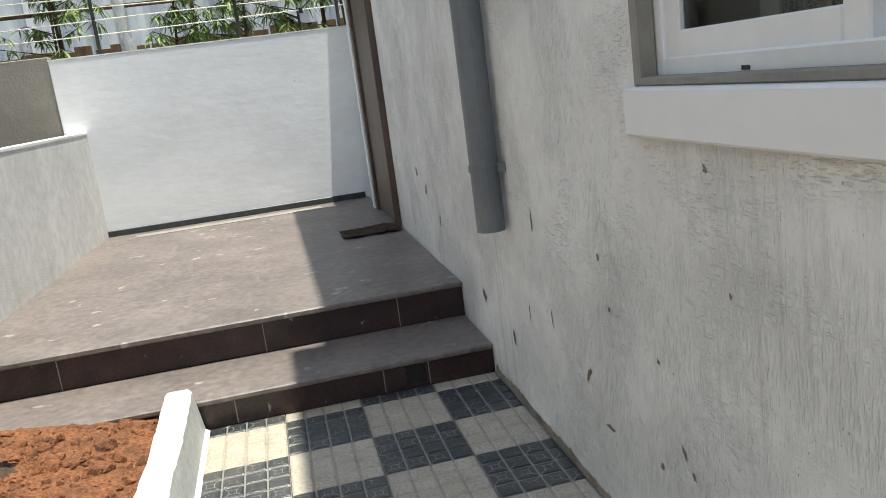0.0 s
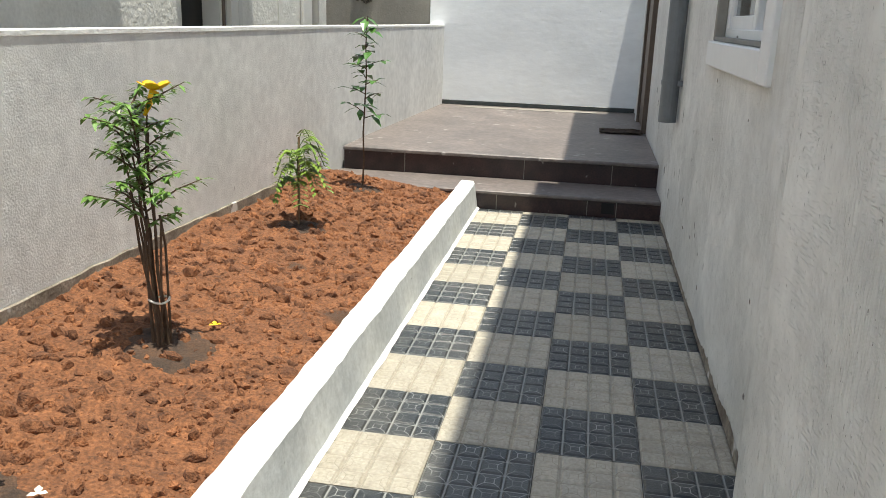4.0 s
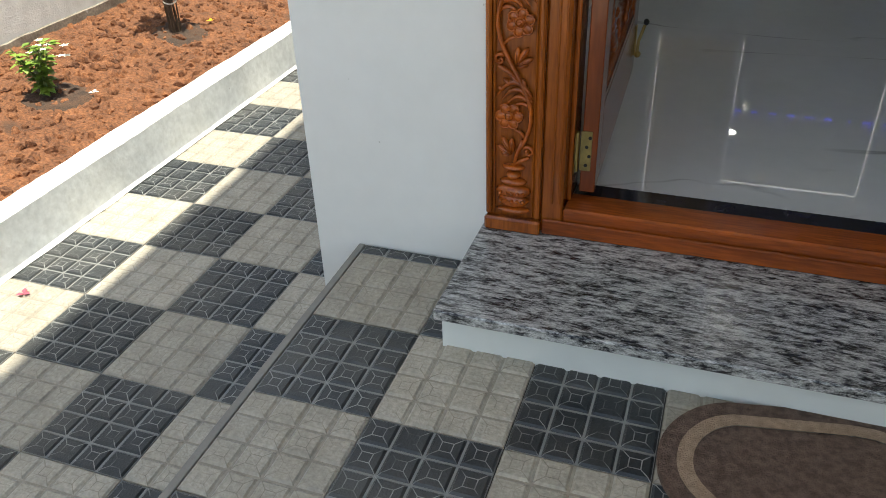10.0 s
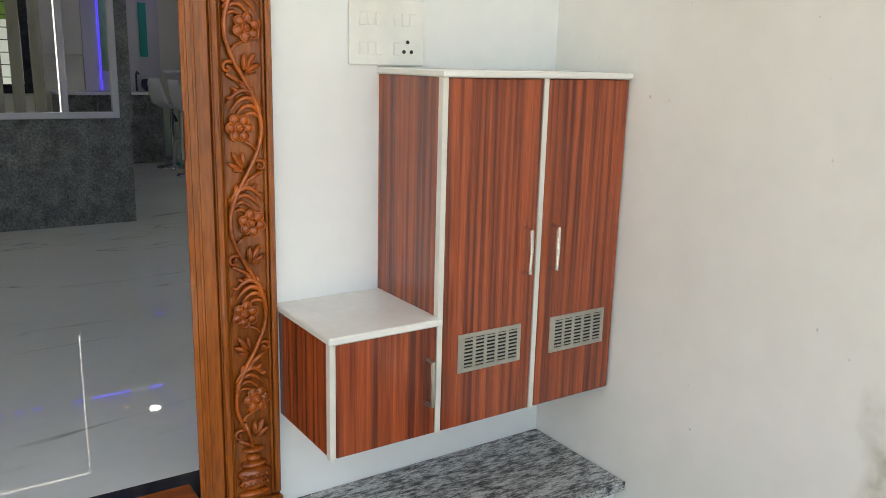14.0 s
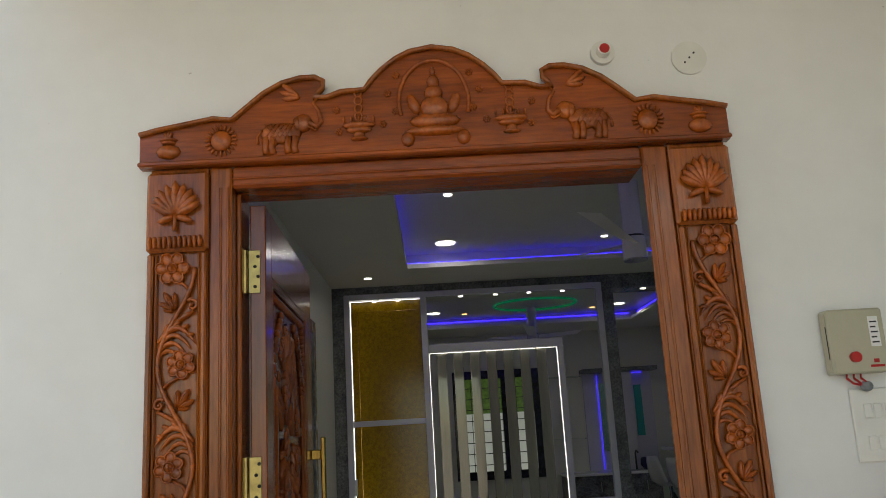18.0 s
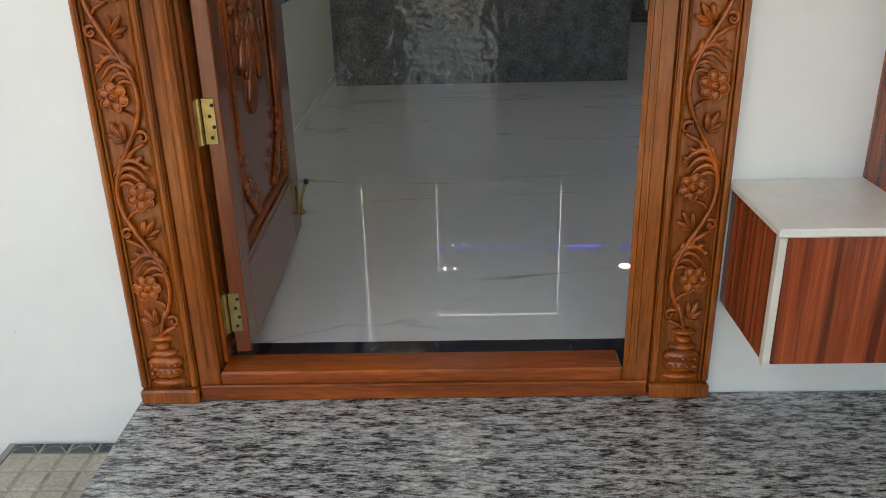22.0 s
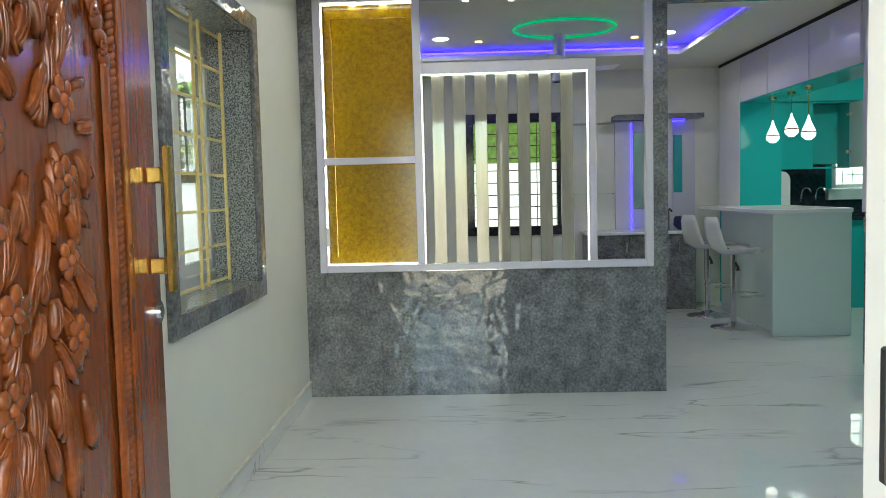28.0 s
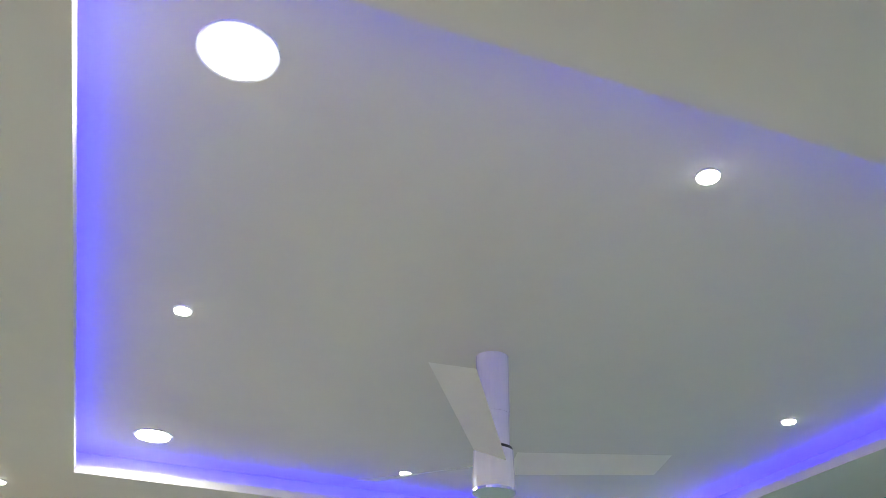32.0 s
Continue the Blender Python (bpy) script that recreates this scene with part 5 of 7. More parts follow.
crown = thing("carved_pediment", "arched teak crown board carved with lamps, rosettes and medallions", "pediment", (2.16, CY, 2.526))
half = [(1.368, 2.528), (1.368, 2.622), (1.42, 2.634), (1.50, 2.647), (1.565, 2.658), (1.614, 2.652)]
half += [(1.66, 2.69), (1.70, 2.722), (1.75, 2.748), (1.80, 2.760), (1.84, 2.760), (1.862, 2.748), (1.860, 2.728), (1.846, 2.716), (1.836, 2.704), (1.87, 2.702), (1.91, 2.716), (1.972, 2.718)]
half += [(1.99, 2.742), (2.02, 2.772), (2.06, 2.802), (2.10, 2.820), (2.16, 2.830)]
half = [(2.162 + (x - 2.16) * 1.014, 2.528 + (z - 2.528) * 1.052) for x, z in half]
outline = half + [(4.324 - x, z) for x, z in half[-2::-1]]
part("board", outline_slab(outline, CY - 0.012, DOORW - 0.001), WOOD_H, crown)
part("ledge", box(1.358, 2.966, CY - 0.03, CY - 0.0125, 2.527, 2.541, 0.004), WOOD_H, crown)
rim = [(x, z - 0.006, 0.012) for x, z in half[1:] + [(4.324 - x, z) for x, z in half[-2:0:-1]]]
part("rim", tube_to(FRONT, tube(rim, 0.0075, sides=6)), WOOD, crown, smooth=True)
CF = Matrix(((1.014, 0, 0, -0.0282), (0, 0, -1.3, CY - 0.012), (0, 1.052, 0, -0.1315), (0, 0, 0, 1)))
bm = bmesh.new()
tube([(2.16 + 0.095 * math.cos(a), 2.672 + 0.115 * math.sin(a), 0.003) for a in (math.pi * (-0.1 + 1.2 * k / 20) for k in range(21))], 0.006, bm, 6)
part("arch", tube_to(CF, bm), WOOD_CARVED, crown, smooth=True)
bm = bmesh.new()
for y, w, h in ((2.590, 0.085, 0.014), (2.618, 0.07, 0.022), (2.655, 0.04, 0.034), (2.695, 0.026, 0.022), (2.725, 0.018, 0.02), (2.752, 0.008, 0.016)):
    blob((2.16, y, 0.002), (w, h, 0.015), None, bm, 12, 6)
for s in (-1, 1):
    blob((2.16 + s * 0.055, 2.665, 0.001), (0.016, 0.032, 0.010), Matrix.Rotation(-s * 0.4, 3, "Z"), bm, 8, 5)
    blob((2.16 + s * 0.075, 2.57, 0.001), (0.02, 0.022, 0.010), None, bm, 8, 5)
part("figure", tube_to(CF, bm), WOOD_CARVED, crown, "plain rounded relief in the middle", smooth=True)
for s in (-1, 1):
    c = 2.16
    # elephant in relief: body, head, ear, trunk, tusk, legs, tail and saddle cloth
    bm = bmesh.new()
    ex = c + s * 0.41
    for dx, z, a, b in ((0.0, 2.604, 0.052, 0.030), (0.030, 2.600, 0.028, 0.032), (-0.056, 2.630, 0.024, 0.026), (-0.040, 2.628, 0.014, 0.022)):
        blob((ex + s * dx, z, 0.001), (a, b, 0.012), None, bm, 12, 6)
    tube([(ex - s * 0.072, 2.628, 0.004), (ex - s * 0.092, 2.616, 0.004), (ex - s * 0.104, 2.630, 0.004), (ex - s * 0.098, 2.660, 0.004), (ex - s * 0.084, 2.682, 0.004), (ex - s * 0.092, 2.694, 0.004)], [0.010, 0.008, 0.007, 0.006, 0.005, 0.004], bm, 6)
    tube([(ex - s * 0.068, 2.618, 0.008), (ex - s * 0.088, 2.606, 0.008), (ex - s * 0.098, 2.610, 0.008)], [0.004, 0.003, 0.002], bm, 5)
    for dx in (-0.034, -0.016, 0.026, 0.042):
        tube([(ex + s * dx, 2.592, 0.002), (ex + s * (dx + 0.004), 2.565, 0.002), (ex + s * dx, 2.549, 0.002)], [0.013, 0.010, 0.011], bm, 6)
    tube([(ex + s * 0.055, 2.616, 0.002), (ex + s * 0.068, 2.596, 0.002), (ex + s * 0.066, 2.578, 0.002)], [0.004, 0.003, 0.005], bm, 5)
    for k in range(-2, 3):
        for j in (-1, 1):
            tube([(ex + s * (0.006 + 0.013 * k - 0.014 * j), 2.626, 0.0115), (ex + s * (0.006 + 0.013 * k), 2.606, 0.0135), (ex + s * (0.006 + 0.013 * k + 0.014 * j), 2.586, 0.0115)], 0.0014, bm, 4)
    part("elephant_relief", tube_to(CF, bm), WOOD_CARVED, crown, smooth=True)
    bm = bmesh.new()
    x = c + s * 0.205
    for k in range(4):
        tube([(x + 0.010 * math.cos(q), 2.705 - 0.022 * k + 0.012 * math.sin(q), 0.004) for q in (6.283 * i / 10 for i in range(11))], 0.003, bm, 5)
    for w, y, h in ((0.046, 2.615, 0.010), (0.036, 2.602, 0.010), (0.016, 2.588, 0.01), (0.024, 2.578, 0.006)):
        blob((x, y, 0.003), (w, h, 0.012), None, bm, 10, 6)
    for k in range(-2, 3):
        blob((x + 0.02 * k, 2.632, 0.004), (0.004, 0.011, 0.006), None, bm, 6, 4)
    part("hanging_lamp", tube_to(CF, bm), WOOD_CARVED, crown, smooth=True)
    bm = bmesh.new()
    x = c + s * 0.575
    for k in range(20):
        a = 6.283 * k / 20
        petal(bm, x + 0.027 * math.cos(a), 2.592 + 0.027 * math.sin(a), a, 0.018, 0.007, 0.005, 0.003)
    blob((x, 2.592, 0), (0.030, 0.030, 0.012), None, bm, 14, 6)
    scroll(bm, x, 2.592, 0.017, 0, 1, 0.004)
    part("medallion", tube_to(CF, bm), WOOD_CARVED, crown, smooth=True)
    bm = bmesh.new()
    x = c + s * 0.715
    for w, y, h in ((0.034, 2.568, 0.02), (0.02, 2.592, 0.006), (0.026, 2.600, 0.005)):
        blob((x, y, 0.002), (w, h, 0.013), None, bm, 10, 6)
    for k in range(-1, 2):
        petal(bm, x, 2.60, math.pi / 2 + 0.5 * k, 0.024, 0.01, 0.006, 0.003)
    part("pot", tube_to(CF, bm), WOOD_CARVED, crown, smooth=True)
    bm = bmesh.new()
    for k in range(3):
        petal(bm, c + s * 0.36, 2.70, (math.pi / 2 - s * (0.9 + 0.35 * k)), 0.075 - 0.012 * k, 0.016, 0.007, 0.003)
    part("leaf_spray", tube_to(CF, bm), WOOD_CARVED, crown, smooth=True)
    for dx, z in ((0.10, 2.75), (0.125, 2.70), (0.105, 2.65), (0.14, 2.615), (0.265, 2.66), (0.26, 2.60)):
        bm = bmesh.new()
        bloom(bm, c + s * dx, z, 0.011, 6, 0.2, 0.005)
        part("rosette", tube_to(CF, bm), WOOD_CARVED, crown, smooth=True)

# ---- the open door leaf ----
door = thing("door_1", "open carved dark teak door leaf with brass fittings", "door", (1.62, -1.66, ROOM), kind="structure")
LX = 1.645
LEAFM = Matrix(((0, 0, 0.8, LX - 0.002), (1, 0, 0, -1.66), (0, 1, 0, 0), (0, 0, 0, 1)))  # u from the hinge, v up, out to the face
bm = box(1.602, LX, -1.662, -1.57, 0.475, 2.44, 0.003)
box(1.602, LX, -0.792, -0.635, 0.475, 2.44, 0.003, bm)
box(1.602, LX, -1.57, -0.792, 0.475, 0.715, 0.003, bm)
box(1.602, LX, -1.57, -0.792, 2.25, 2.44, 0.003, bm)
part("leaf", bm, DOOR_WOOD, door)
panel = part("panel", box(1.606, LX - 0.016, -1.571, -0.791, 0.714, 2.251), DOOR_WOOD, door)
P0, P1, Q0, Q1 = 0.09, 0.868, 0.715, 2.25
bm = bmesh.new()
for u in (P0 + 0.012, P1 - 0.012):
    box(u - 0.012, u + 0.012, Q0, Q1, -0.016, 0.002, 0.003, bm)
for v in (Q0 + 0.012, Q1 - 0.012):
    box(P0 + 0.024, P1 - 0.024, v - 0.012, v + 0.012, -0.016, 0.002, 0.003, bm)
for u in (P0 + 0.085, P1 - 0.085):
    box(u - 0.011, u + 0.011, Q0 + 0.30, Q1 - 0.30, -0.016, 0.004, 0.006, bm)
part("moulding", tube_to(LEAFM, bm), DOOR_CARVED, door)


def rope(us, vs, count):
    bm = bmesh.new()
    for k in range(count):
        t = (k + 0.5) / count
        blob((us[0] + (us[1] - us[0]) * t, vs[0] + (vs[1] - vs[0]) * t, -0.012), (0.018, 0.0095, 0.014), Matrix.Rotation(0.7, 3, "Z"), bm, 6, 4)
    return tube_to(LEAFM, bm)


part("rope_border", rope((P0 + 0.042, P0 + 0.042), (Q0 + 0.03, Q1 - 0.03), 92), DOOR_CARVED, door, smooth=True)
part("rope_border", rope((P1 - 0.042, P1 - 0.042), (Q0 + 0.03, Q1 - 0.03), 92), DOOR_CARVED, door, smooth=True)
part("rope_border", rope((P0 + 0.06, P1 - 0.06), (Q0 + 0.042, Q0 + 0.042), 40), DOOR_CARVED, door, smooth=True)
part("rope_border", rope((P0 + 0.06, P1 - 0.06), (Q1 - 0.042, Q1 - 0.042), 40), DOOR_CARVED, door, smooth=True)
for su, sv in ((0, 0), (1, 0), (0, 1), (1, 1)):
    bm = bmesh.new()
    for k in range(9):
        t = k / 8
        u = P0 + 0.075 + 0.17 * t ** 1.3
        v = Q0 + 0.29 - 0.21 * t ** 0.8
        blob((u, v, -0.010), (0.03, 0.02, 0.012), Matrix.Rotation(-0.6 + 0.35 * (k % 3), 3, "Z"), bm, 8, 5)
        if k % 2:
            scroll(bm, u + 0.018, v + 0.02, 0.016, k, 1, 0.006)
    for v in bm.verts:
        if su:
            v.co.x = P0 + P1 - v.co.x
        if sv:
            v.co.y = Q0 + Q1 - v.co.y
    part("corner_carving", tube_to(LEAFM, bm), DOOR_CARVED, door, smooth=True)
rnd = random.Random(21)
uc = (P0 + P1) / 2
bm = bmesh.new()
for k in range(92):
    v = 2.06 - 0.80 * (k + rnd.random()) / 92
    wd = 0.19 * math.sin(math.pi * min(0.93, max(0.14, (v - 1.16) / 1.08))) ** 0.7
    u = uc + rnd.uniform(-wd, wd)
    a = -math.pi / 2 + (u - uc) * 4.5 + rnd.uniform(-0.5, 0.5)
    if v > 1.80:
        a = math.pi / 2 - (u - uc) * 5.0 + rnd.uniform(-0.6, 0.6)
    ln, w = rnd.uniform(0.07, 0.135), rnd.uniform(0.024, 0.040)
    h = rnd.uniform(0.008, 0.017)
    petal(bm, u, v, a, ln, w, h, -0.013)
    for side in (-1, 0, 1):  # ribs along the leaf
        petal(bm, u - side * w * 0.26 * math.sin(a), v + side * w * 0.26 * math.cos(a), a + side * 0.04, ln * (0.94 if side == 0 else 0.82), w * 0.17, h * (1.28 if side == 0 else 1.14), -0.013)
for k in range(9):
    v = 1.34 + 0.62 * (k + 0.5) / 9
    bloom(bm, uc + (0.13 if k % 2 else -0.13) * rnd.uniform(0.6, 1.2), v, rnd.uniform(0.038, 0.050), 6, rnd.random(), 0.009)
part("bouquet", tube_to(LEAFM, bm), DOOR_CARVED, door, "high relief of crowded flowers and leaves", smooth=True)
# ribbed leaves hanging below the flowers, the middle one a long fluted fan
for u0, v0, ang, sp, n, ln in ((uc - 0.10, 1.38, -0.28, 0.06, 4, 0.19), (uc - 0.03, 1.32, -0.10, 0.075, 6, 0.26), (uc + 0.07, 1.36, 0.16, 0.06, 4, 0.22), (uc + 0.14, 1.34, 0.35, 0.08, 4, 0.13)):
    bm = bmesh.new()
    for k in range(n):
        petal(bm, u0, v0, -math.pi / 2 + ang + (k - (n - 1) / 2) * sp, ln * (1 - 0.03 * abs(k - (n - 1) / 2)), 0.023, 0.017, -0.012)
    part("plume", tube_to(LEAFM, bm), DOOR_CARVED, door, smooth=True)
for z in (0.545, 1.09, 1.635, 2.19):
    h = part("hinge", box(1.598, 1.630, -1.6665, -1.6625, z, z + 0.12, 0.001), OLD_BRASS, door, "brass butt hinge")
    part("hinge_knuckle", tube([(1.590, -1.671, z), (1.590, -1.671, z + 0.06), (1.590, -1.671, z + 0.12)], 0.0075, sides=8), OLD_BRASS, h)
    part("hinge_plate", box(1.5865, 1.5885, -1.70, -1.672, z, z + 0.12, 0.001), OLD_BRASS, h)
    for k in range(4):
        part("screw", disc((1.616 + 0.008 * (k % 2), -1.6672, z + 0.018 + 0.028 * k), 0.005, 0.002, axis="y", sides=8), DARK_VOID, h)
handle = part("pull_bar", box(LX + 0.036, LX + 0.054, -0.70, -0.675, 1.475, 1.80, 0.004), BRASS, door, "long brass pull handle")
for z in (1.535, 1.735):
    part("bracket", box(LX + 0.0005, LX + 0.037, -0.703, -0.672, z - 0.018, z + 0.018, 0.004), BRASS, handle)
lock = part("lock", disc((LX + 0.005, -0.675, 1.43), 0.026, 0.010, axis="x"), CHROME, door, "round chrome cylinder lock")
part("key_disc", disc((LX + 0.012, -0.675, 1.43), 0.014, 0.006, axis="x"), CHROME, lock)
part("inner_knob", disc((1.625, -0.6275, 1.43), 0.012, 0.014, axis="y"), RED, lock)
bolt = part("tower_bolt", box(LX + 0.0005, LX + 0.006, -0.70, -0.672, 0.55, 0.66, 0.002), OLD_BRASS, door, "brass tower bolt at the door's foot")
part("bolt_rod", tube([(LX + 0.012, -0.688, 0.545), (LX + 0.014, -0.684, 0.60), (LX + 0.03, -0.66, 0.655)], 0.006, sides=8), OLD_BRASS, bolt)
part("bolt_tip", blob((LX + 0.034, -0.655, 0.665), (0.011, 0.011, 0.013)), BLACK, bolt)
part("bolt_eye", blob((LX + 0.014, -0.687, 0.552), (0.013, 0.016, 0.013)), OLD_BRASS, bolt)

door.location, door.rotation_euler = (1.65, -1.66, ROOM), (0, 0, radians(1.9))

# ---- wall cabinets ----
CF0 = -2.08
low = thing("wall_cabinet", "small floating shoe cabinet in red-brown striped laminate with a white top", "cabinet", (3.12, -1.91, 0.66))
part("body", box(2.966, 3.282, CF0 + 0.02, DOORW - 0.001, 0.661, 0.975), LAMINATE, low)
part("edge_strip", box(2.960, 2.977, CF0 - 0.001, CF0 + 0.02, 0.659, 0.976, 0.001), EDGE, low)
d = part("cabinet_door", box(2.979, 3.280, CF0, CF0 + 0.018, 0.662, 0.974, 0.002), LAMINATE, low)
part("handle", tube([(3.252, CF0, 0.756), (3.252, CF0 - 0.028, 0.758), (3.252, CF0 - 0.03, 0.82), (3.252, CF0 - 0.028, 0.883), (3.252, CF0, 0.885)], 0.0065, sides=8), STEEL, d, "chrome bow handle")
part("top", box(2.953, 3.290, CF0 - 0.014, DOORW - 0.001, 0.9765, 0.997, 0.004), WHITE_SLAB, low, "white marble top")
tall = thing("wall_cabinet", "tall floating two-door cabinet in red-brown striped laminate with steel vents", "cabinet", (3.62, -1.91, 0.66))
part("body", box(3.285, 3.944, CF0 + 0.02, DOORW - 0.001, 0.661, 1.632), LAMINATE, tall)
for x in (3.281, 3.616):
    part("edge_strip", box(x, x + 0.017, CF0 - 0.0015, CF0 + 0.02, 0.6595, 1.633, 0.001), EDGE, tall)
for k, (a, b, hx) in enumerate(((3.300, 3.614, 3.574), (3.635, 3.943, 3.674))):
    d = part("cabinet_door", box(a, b, CF0, CF0 + 0.018, 0.662, 1.631, 0.002), LAMINATE, tall)
    part("handle", tube([(hx, CF0, 1.088), (hx, CF0 - 0.028, 1.091), (hx, CF0 - 0.03, 1.154), (hx, CF0 - 0.028, 1.215), (hx, CF0, 1.218)], 0.006, sides=8), CHROME, d, "chrome bow handle")
    vx = 3.350 if k == 0 else 3.682
    v = part("vent", ring_frame(vx, vx + 0.222, 0.823, 0.936, 0.013, CF0 - 0.004, CF0 - 0.0005, bev=0.001), STEEL, d, "slotted steel vent grille")
    # near-black sheet paints the shade behind the slots
    part("vent_back", box(vx + 0.012, vx + 0.210, CF0 - 0.0015, CF0 - 0.0003, 0.835, 0.924), DARK_VOID, v)
    for c in range(5):
        part("vent_bar", box(vx + 0.012 + 0.039 * c, vx + 0.022 + 0.039 * c, CF0 - 0.0035, CF0 - 0.0005, 0.836, 0.923), STEEL, v)
    for r in range(8):
        part("slat", box(vx + 0.013, vx + 0.209, CF0 - 0.0036, CF0 - 0.0006, 0.840 + 0.0108 * r, 0.8448 + 0.0108 * r), STEEL, v)
part("top", box(3.276, 3.947, CF0 - 0.014, DOORW - 0.001, 1.6335, 1.652, 0.004), WHITE_SLAB, tall, "white marble top")

# ---- meter box, switches, fittings on the wall ----
meter = thing("meter_box", "small khaki metal switchgear box on the wall", "meter box", (3.23, -1.78, 1.885))
MF = -1.79
part("case", box(3.139, 3.284, MF, DOORW - 0.001, 1.877, 2.042, 0.005), METER, meter)
part("lid_seam", box(3.138, 3.1392, MF + 0.014, MF + 0.017, 1.89, 2.03), DARK_VOID, meter)
for z in (1.90, 2.015):
    part("lid_hinge", tube([(3.1375, MF + 0.012, z - 0.014), (3.1375, MF + 0.012, z + 0.014)], 0.0035, sides=6), METER, meter)
part("button", disc((3.195, MF - 0.006, 1.918), 0.0135, 0.013, axis="y"), RED, meter, "round red push button")
lab = part("label", box(3.243, 3.269, MF - 0.0008, MF - 0.0002, 1.943, 2.02), PAPER, meter, "white printed label")
for k in range(5):
    part("print_line", box(3.247, 3.265 - 0.004 * (k % 2), MF - 0.0014, MF - 0.0009, 1.952 + 0.013 * k, 1.956 + 0.013 * k), INK, lab)
part("logo", box(3.243, 3.257, MF - 0.0008, MF - 0.0002, 1.902, 1.912), RED, meter)
part("logo", box(3.233, 3.269, MF - 0.0008, MF - 0.0002, 1.891, 1.897), RED, meter)
for k in range(3):
    x = 3.18 + 0.018 * k
    part("wire", tube([(x, -1.765, 1.877), (x - 0.006, -1.775, 1.866), (x + 0.012, -1.77, 1.853), (3.218, -1.765, 1.847)], 0.003, sides=6), RED, meter)
part("cable_plug", blob((3.226, -1.765, 1.845), (0.018, 0.015, 0.014)), GREY_RUBBER, meter)
plate = thing("switch_plate", "white twelve-switch plate with a socket", "switch plate", (3.31, DOORW, 1.655))
part("plate", box(3.186, 3.428, DOORW - 0.012, DOORW - 0.001, 1.656, 1.84, 0.003), WHITE_PLASTIC, plate)
for r, z in enumerate((1.765, 1.685)):
    for x in (3.215, 3.241, 3.267, 3.325, 3.351, 3.377):
        if r == 1 and x > 3.33:
            continue
        part("switch", box(x, x + 0.021, DOORW - 0.0155, DOORW - 0.012, z, z + 0.036, 0.0015), WHITE_PLASTIC, plate)
for x, z in ((3.372, 1.722), (3.360, 1.695), (3.385, 1.695)):
    part("socket_hole", disc((x, DOORW - 0.0125, z), 0.0055, 0.003, axis="y", sides=10), BLACK, plate)
bulb = thing("lamp_holder", "white lamp holder with a red contact, without its bulb", "lamp holder", (2.645, DOORW, 2.80))
part("rose", disc((2.645, DOORW - 0.009, 2.808), 0.034, 0.016, axis="y"), WHITE_PLASTIC, bulb)
part("socket", disc((2.645, DOORW - 0.028, 2.808), 0.019, 0.026, axis="y"), WHITE_PLASTIC, bulb)
part("contact", disc((2.645, DOORW - 0.0418, 2.808), 0.014, 0.003, axis="y"), RED, bulb)
plug = thing("junction_cover", "round white junction cover on the wall", "junction cover", (2.89, DOORW, 2.78))
part("cover", disc((2.89, DOORW - 0.004, 2.783), 0.05, 0.007, axis="y", sides=32), WHITE_PLASTIC, plug)
for k in (-1, 0, 1):
    part("screw", disc((2.89 + 0.014 * k, DOORW - 0.0082, 2.783 + 0.014 * k), 0.003, 0.002, axis="y", sides=8), BLACK, plug)
# ---- living room shell ----
CL, CH = 2.96, 3.08
RX1 = 5.25
structure("floor", box(MIDX, 7.6, -1.499, 7.4, 0.2, ROOM), MARBLE, "polished white marble-look floor with grey veins")
structure("wall_east", box(RX1, RX1 + 0.15, -1.499, 2.57, 0.2, ROOF), TEAL_PAPER, "teal wall with silver damask pattern")
structure("baseboard_3", box(IN + 0.001, IN + 0.012, -0.6, 2.56, ROOM, 0.505, 0.002), MARBLE, "marble skirting along the room wall")
structure("trim_baseboard", box(IN + 0.001, IN + 0.013, -0.6, 2.56, 0.506, 0.514), EDGE, "cream line on top of the skirting")
structure("wall_far", box(IN, 7.6, 7.4, 7.55, 0.2, ROOF), ROOM_WALL, "plain outer wall")


def cove(x0, x1, y0, y1, bx0, bx1, by0, by1, name, lift):
    """A false ceiling with a recessed field and a hidden ledge round it, all in one mesh."""
    bm = box(bx0, x0, by0, by1, CL, CL + 0.035)
    box(x1, bx1, by0, by1, CL, CL + 0.035, 0, bm)
    box(x0, x1, by0, y0, CL, CL + 0.035, 0, bm)
    box(x0, x1, y1, by1, CL, CL + 0.035, 0, bm)
    e = 0.11
    box(x0 - e, x1 + e, y0 - e, y1 + e, CH, CH + 0.03, 0, bm)
    box(x0 - e - 0.02, x0 - e, y0 - e, y1 + e, CL + 0.035, CH, 0, bm)
    box(x1 + e, x1 + e + 0.02, y0 - e, y1 + e, CL + 0.035, CH, 0, bm)
    box(x0 - e, x1 + e, y0 - e - 0.02, y0 - e, CL + 0.035, CH, 0, bm)
    box(x0 - e, x1 + e, y1 + e, y1 + e + 0.02, CL + 0.035, CH, 0, bm)
    structure(name, bm, CEIL, "white false ceiling with a recessed field")
    led = thing("led_strip", "blue light strip hidden on the ceiling ledge", "led strip", ((x0 + x1) / 2, (y0 + y1) / 2, CL + 0.035), kind="")
    for a in (box(x0 - 0.085, x0 - 0.075, y0, y1, CL + lift - 0.012, CL + lift), box(x1 + 0.075, x1 + 0.085, y0, y1, CL + lift - 0.012, CL + lift),
              box(x0, x1, y0 - 0.085, y0 - 0.075, CL + lift - 0.012, CL + lift), box(x0, x1, y1 + 0.075, y1 + 0.085, CL + lift - 0.012, CL + lift)):
        part("strip", a, LED_BLUE, led)
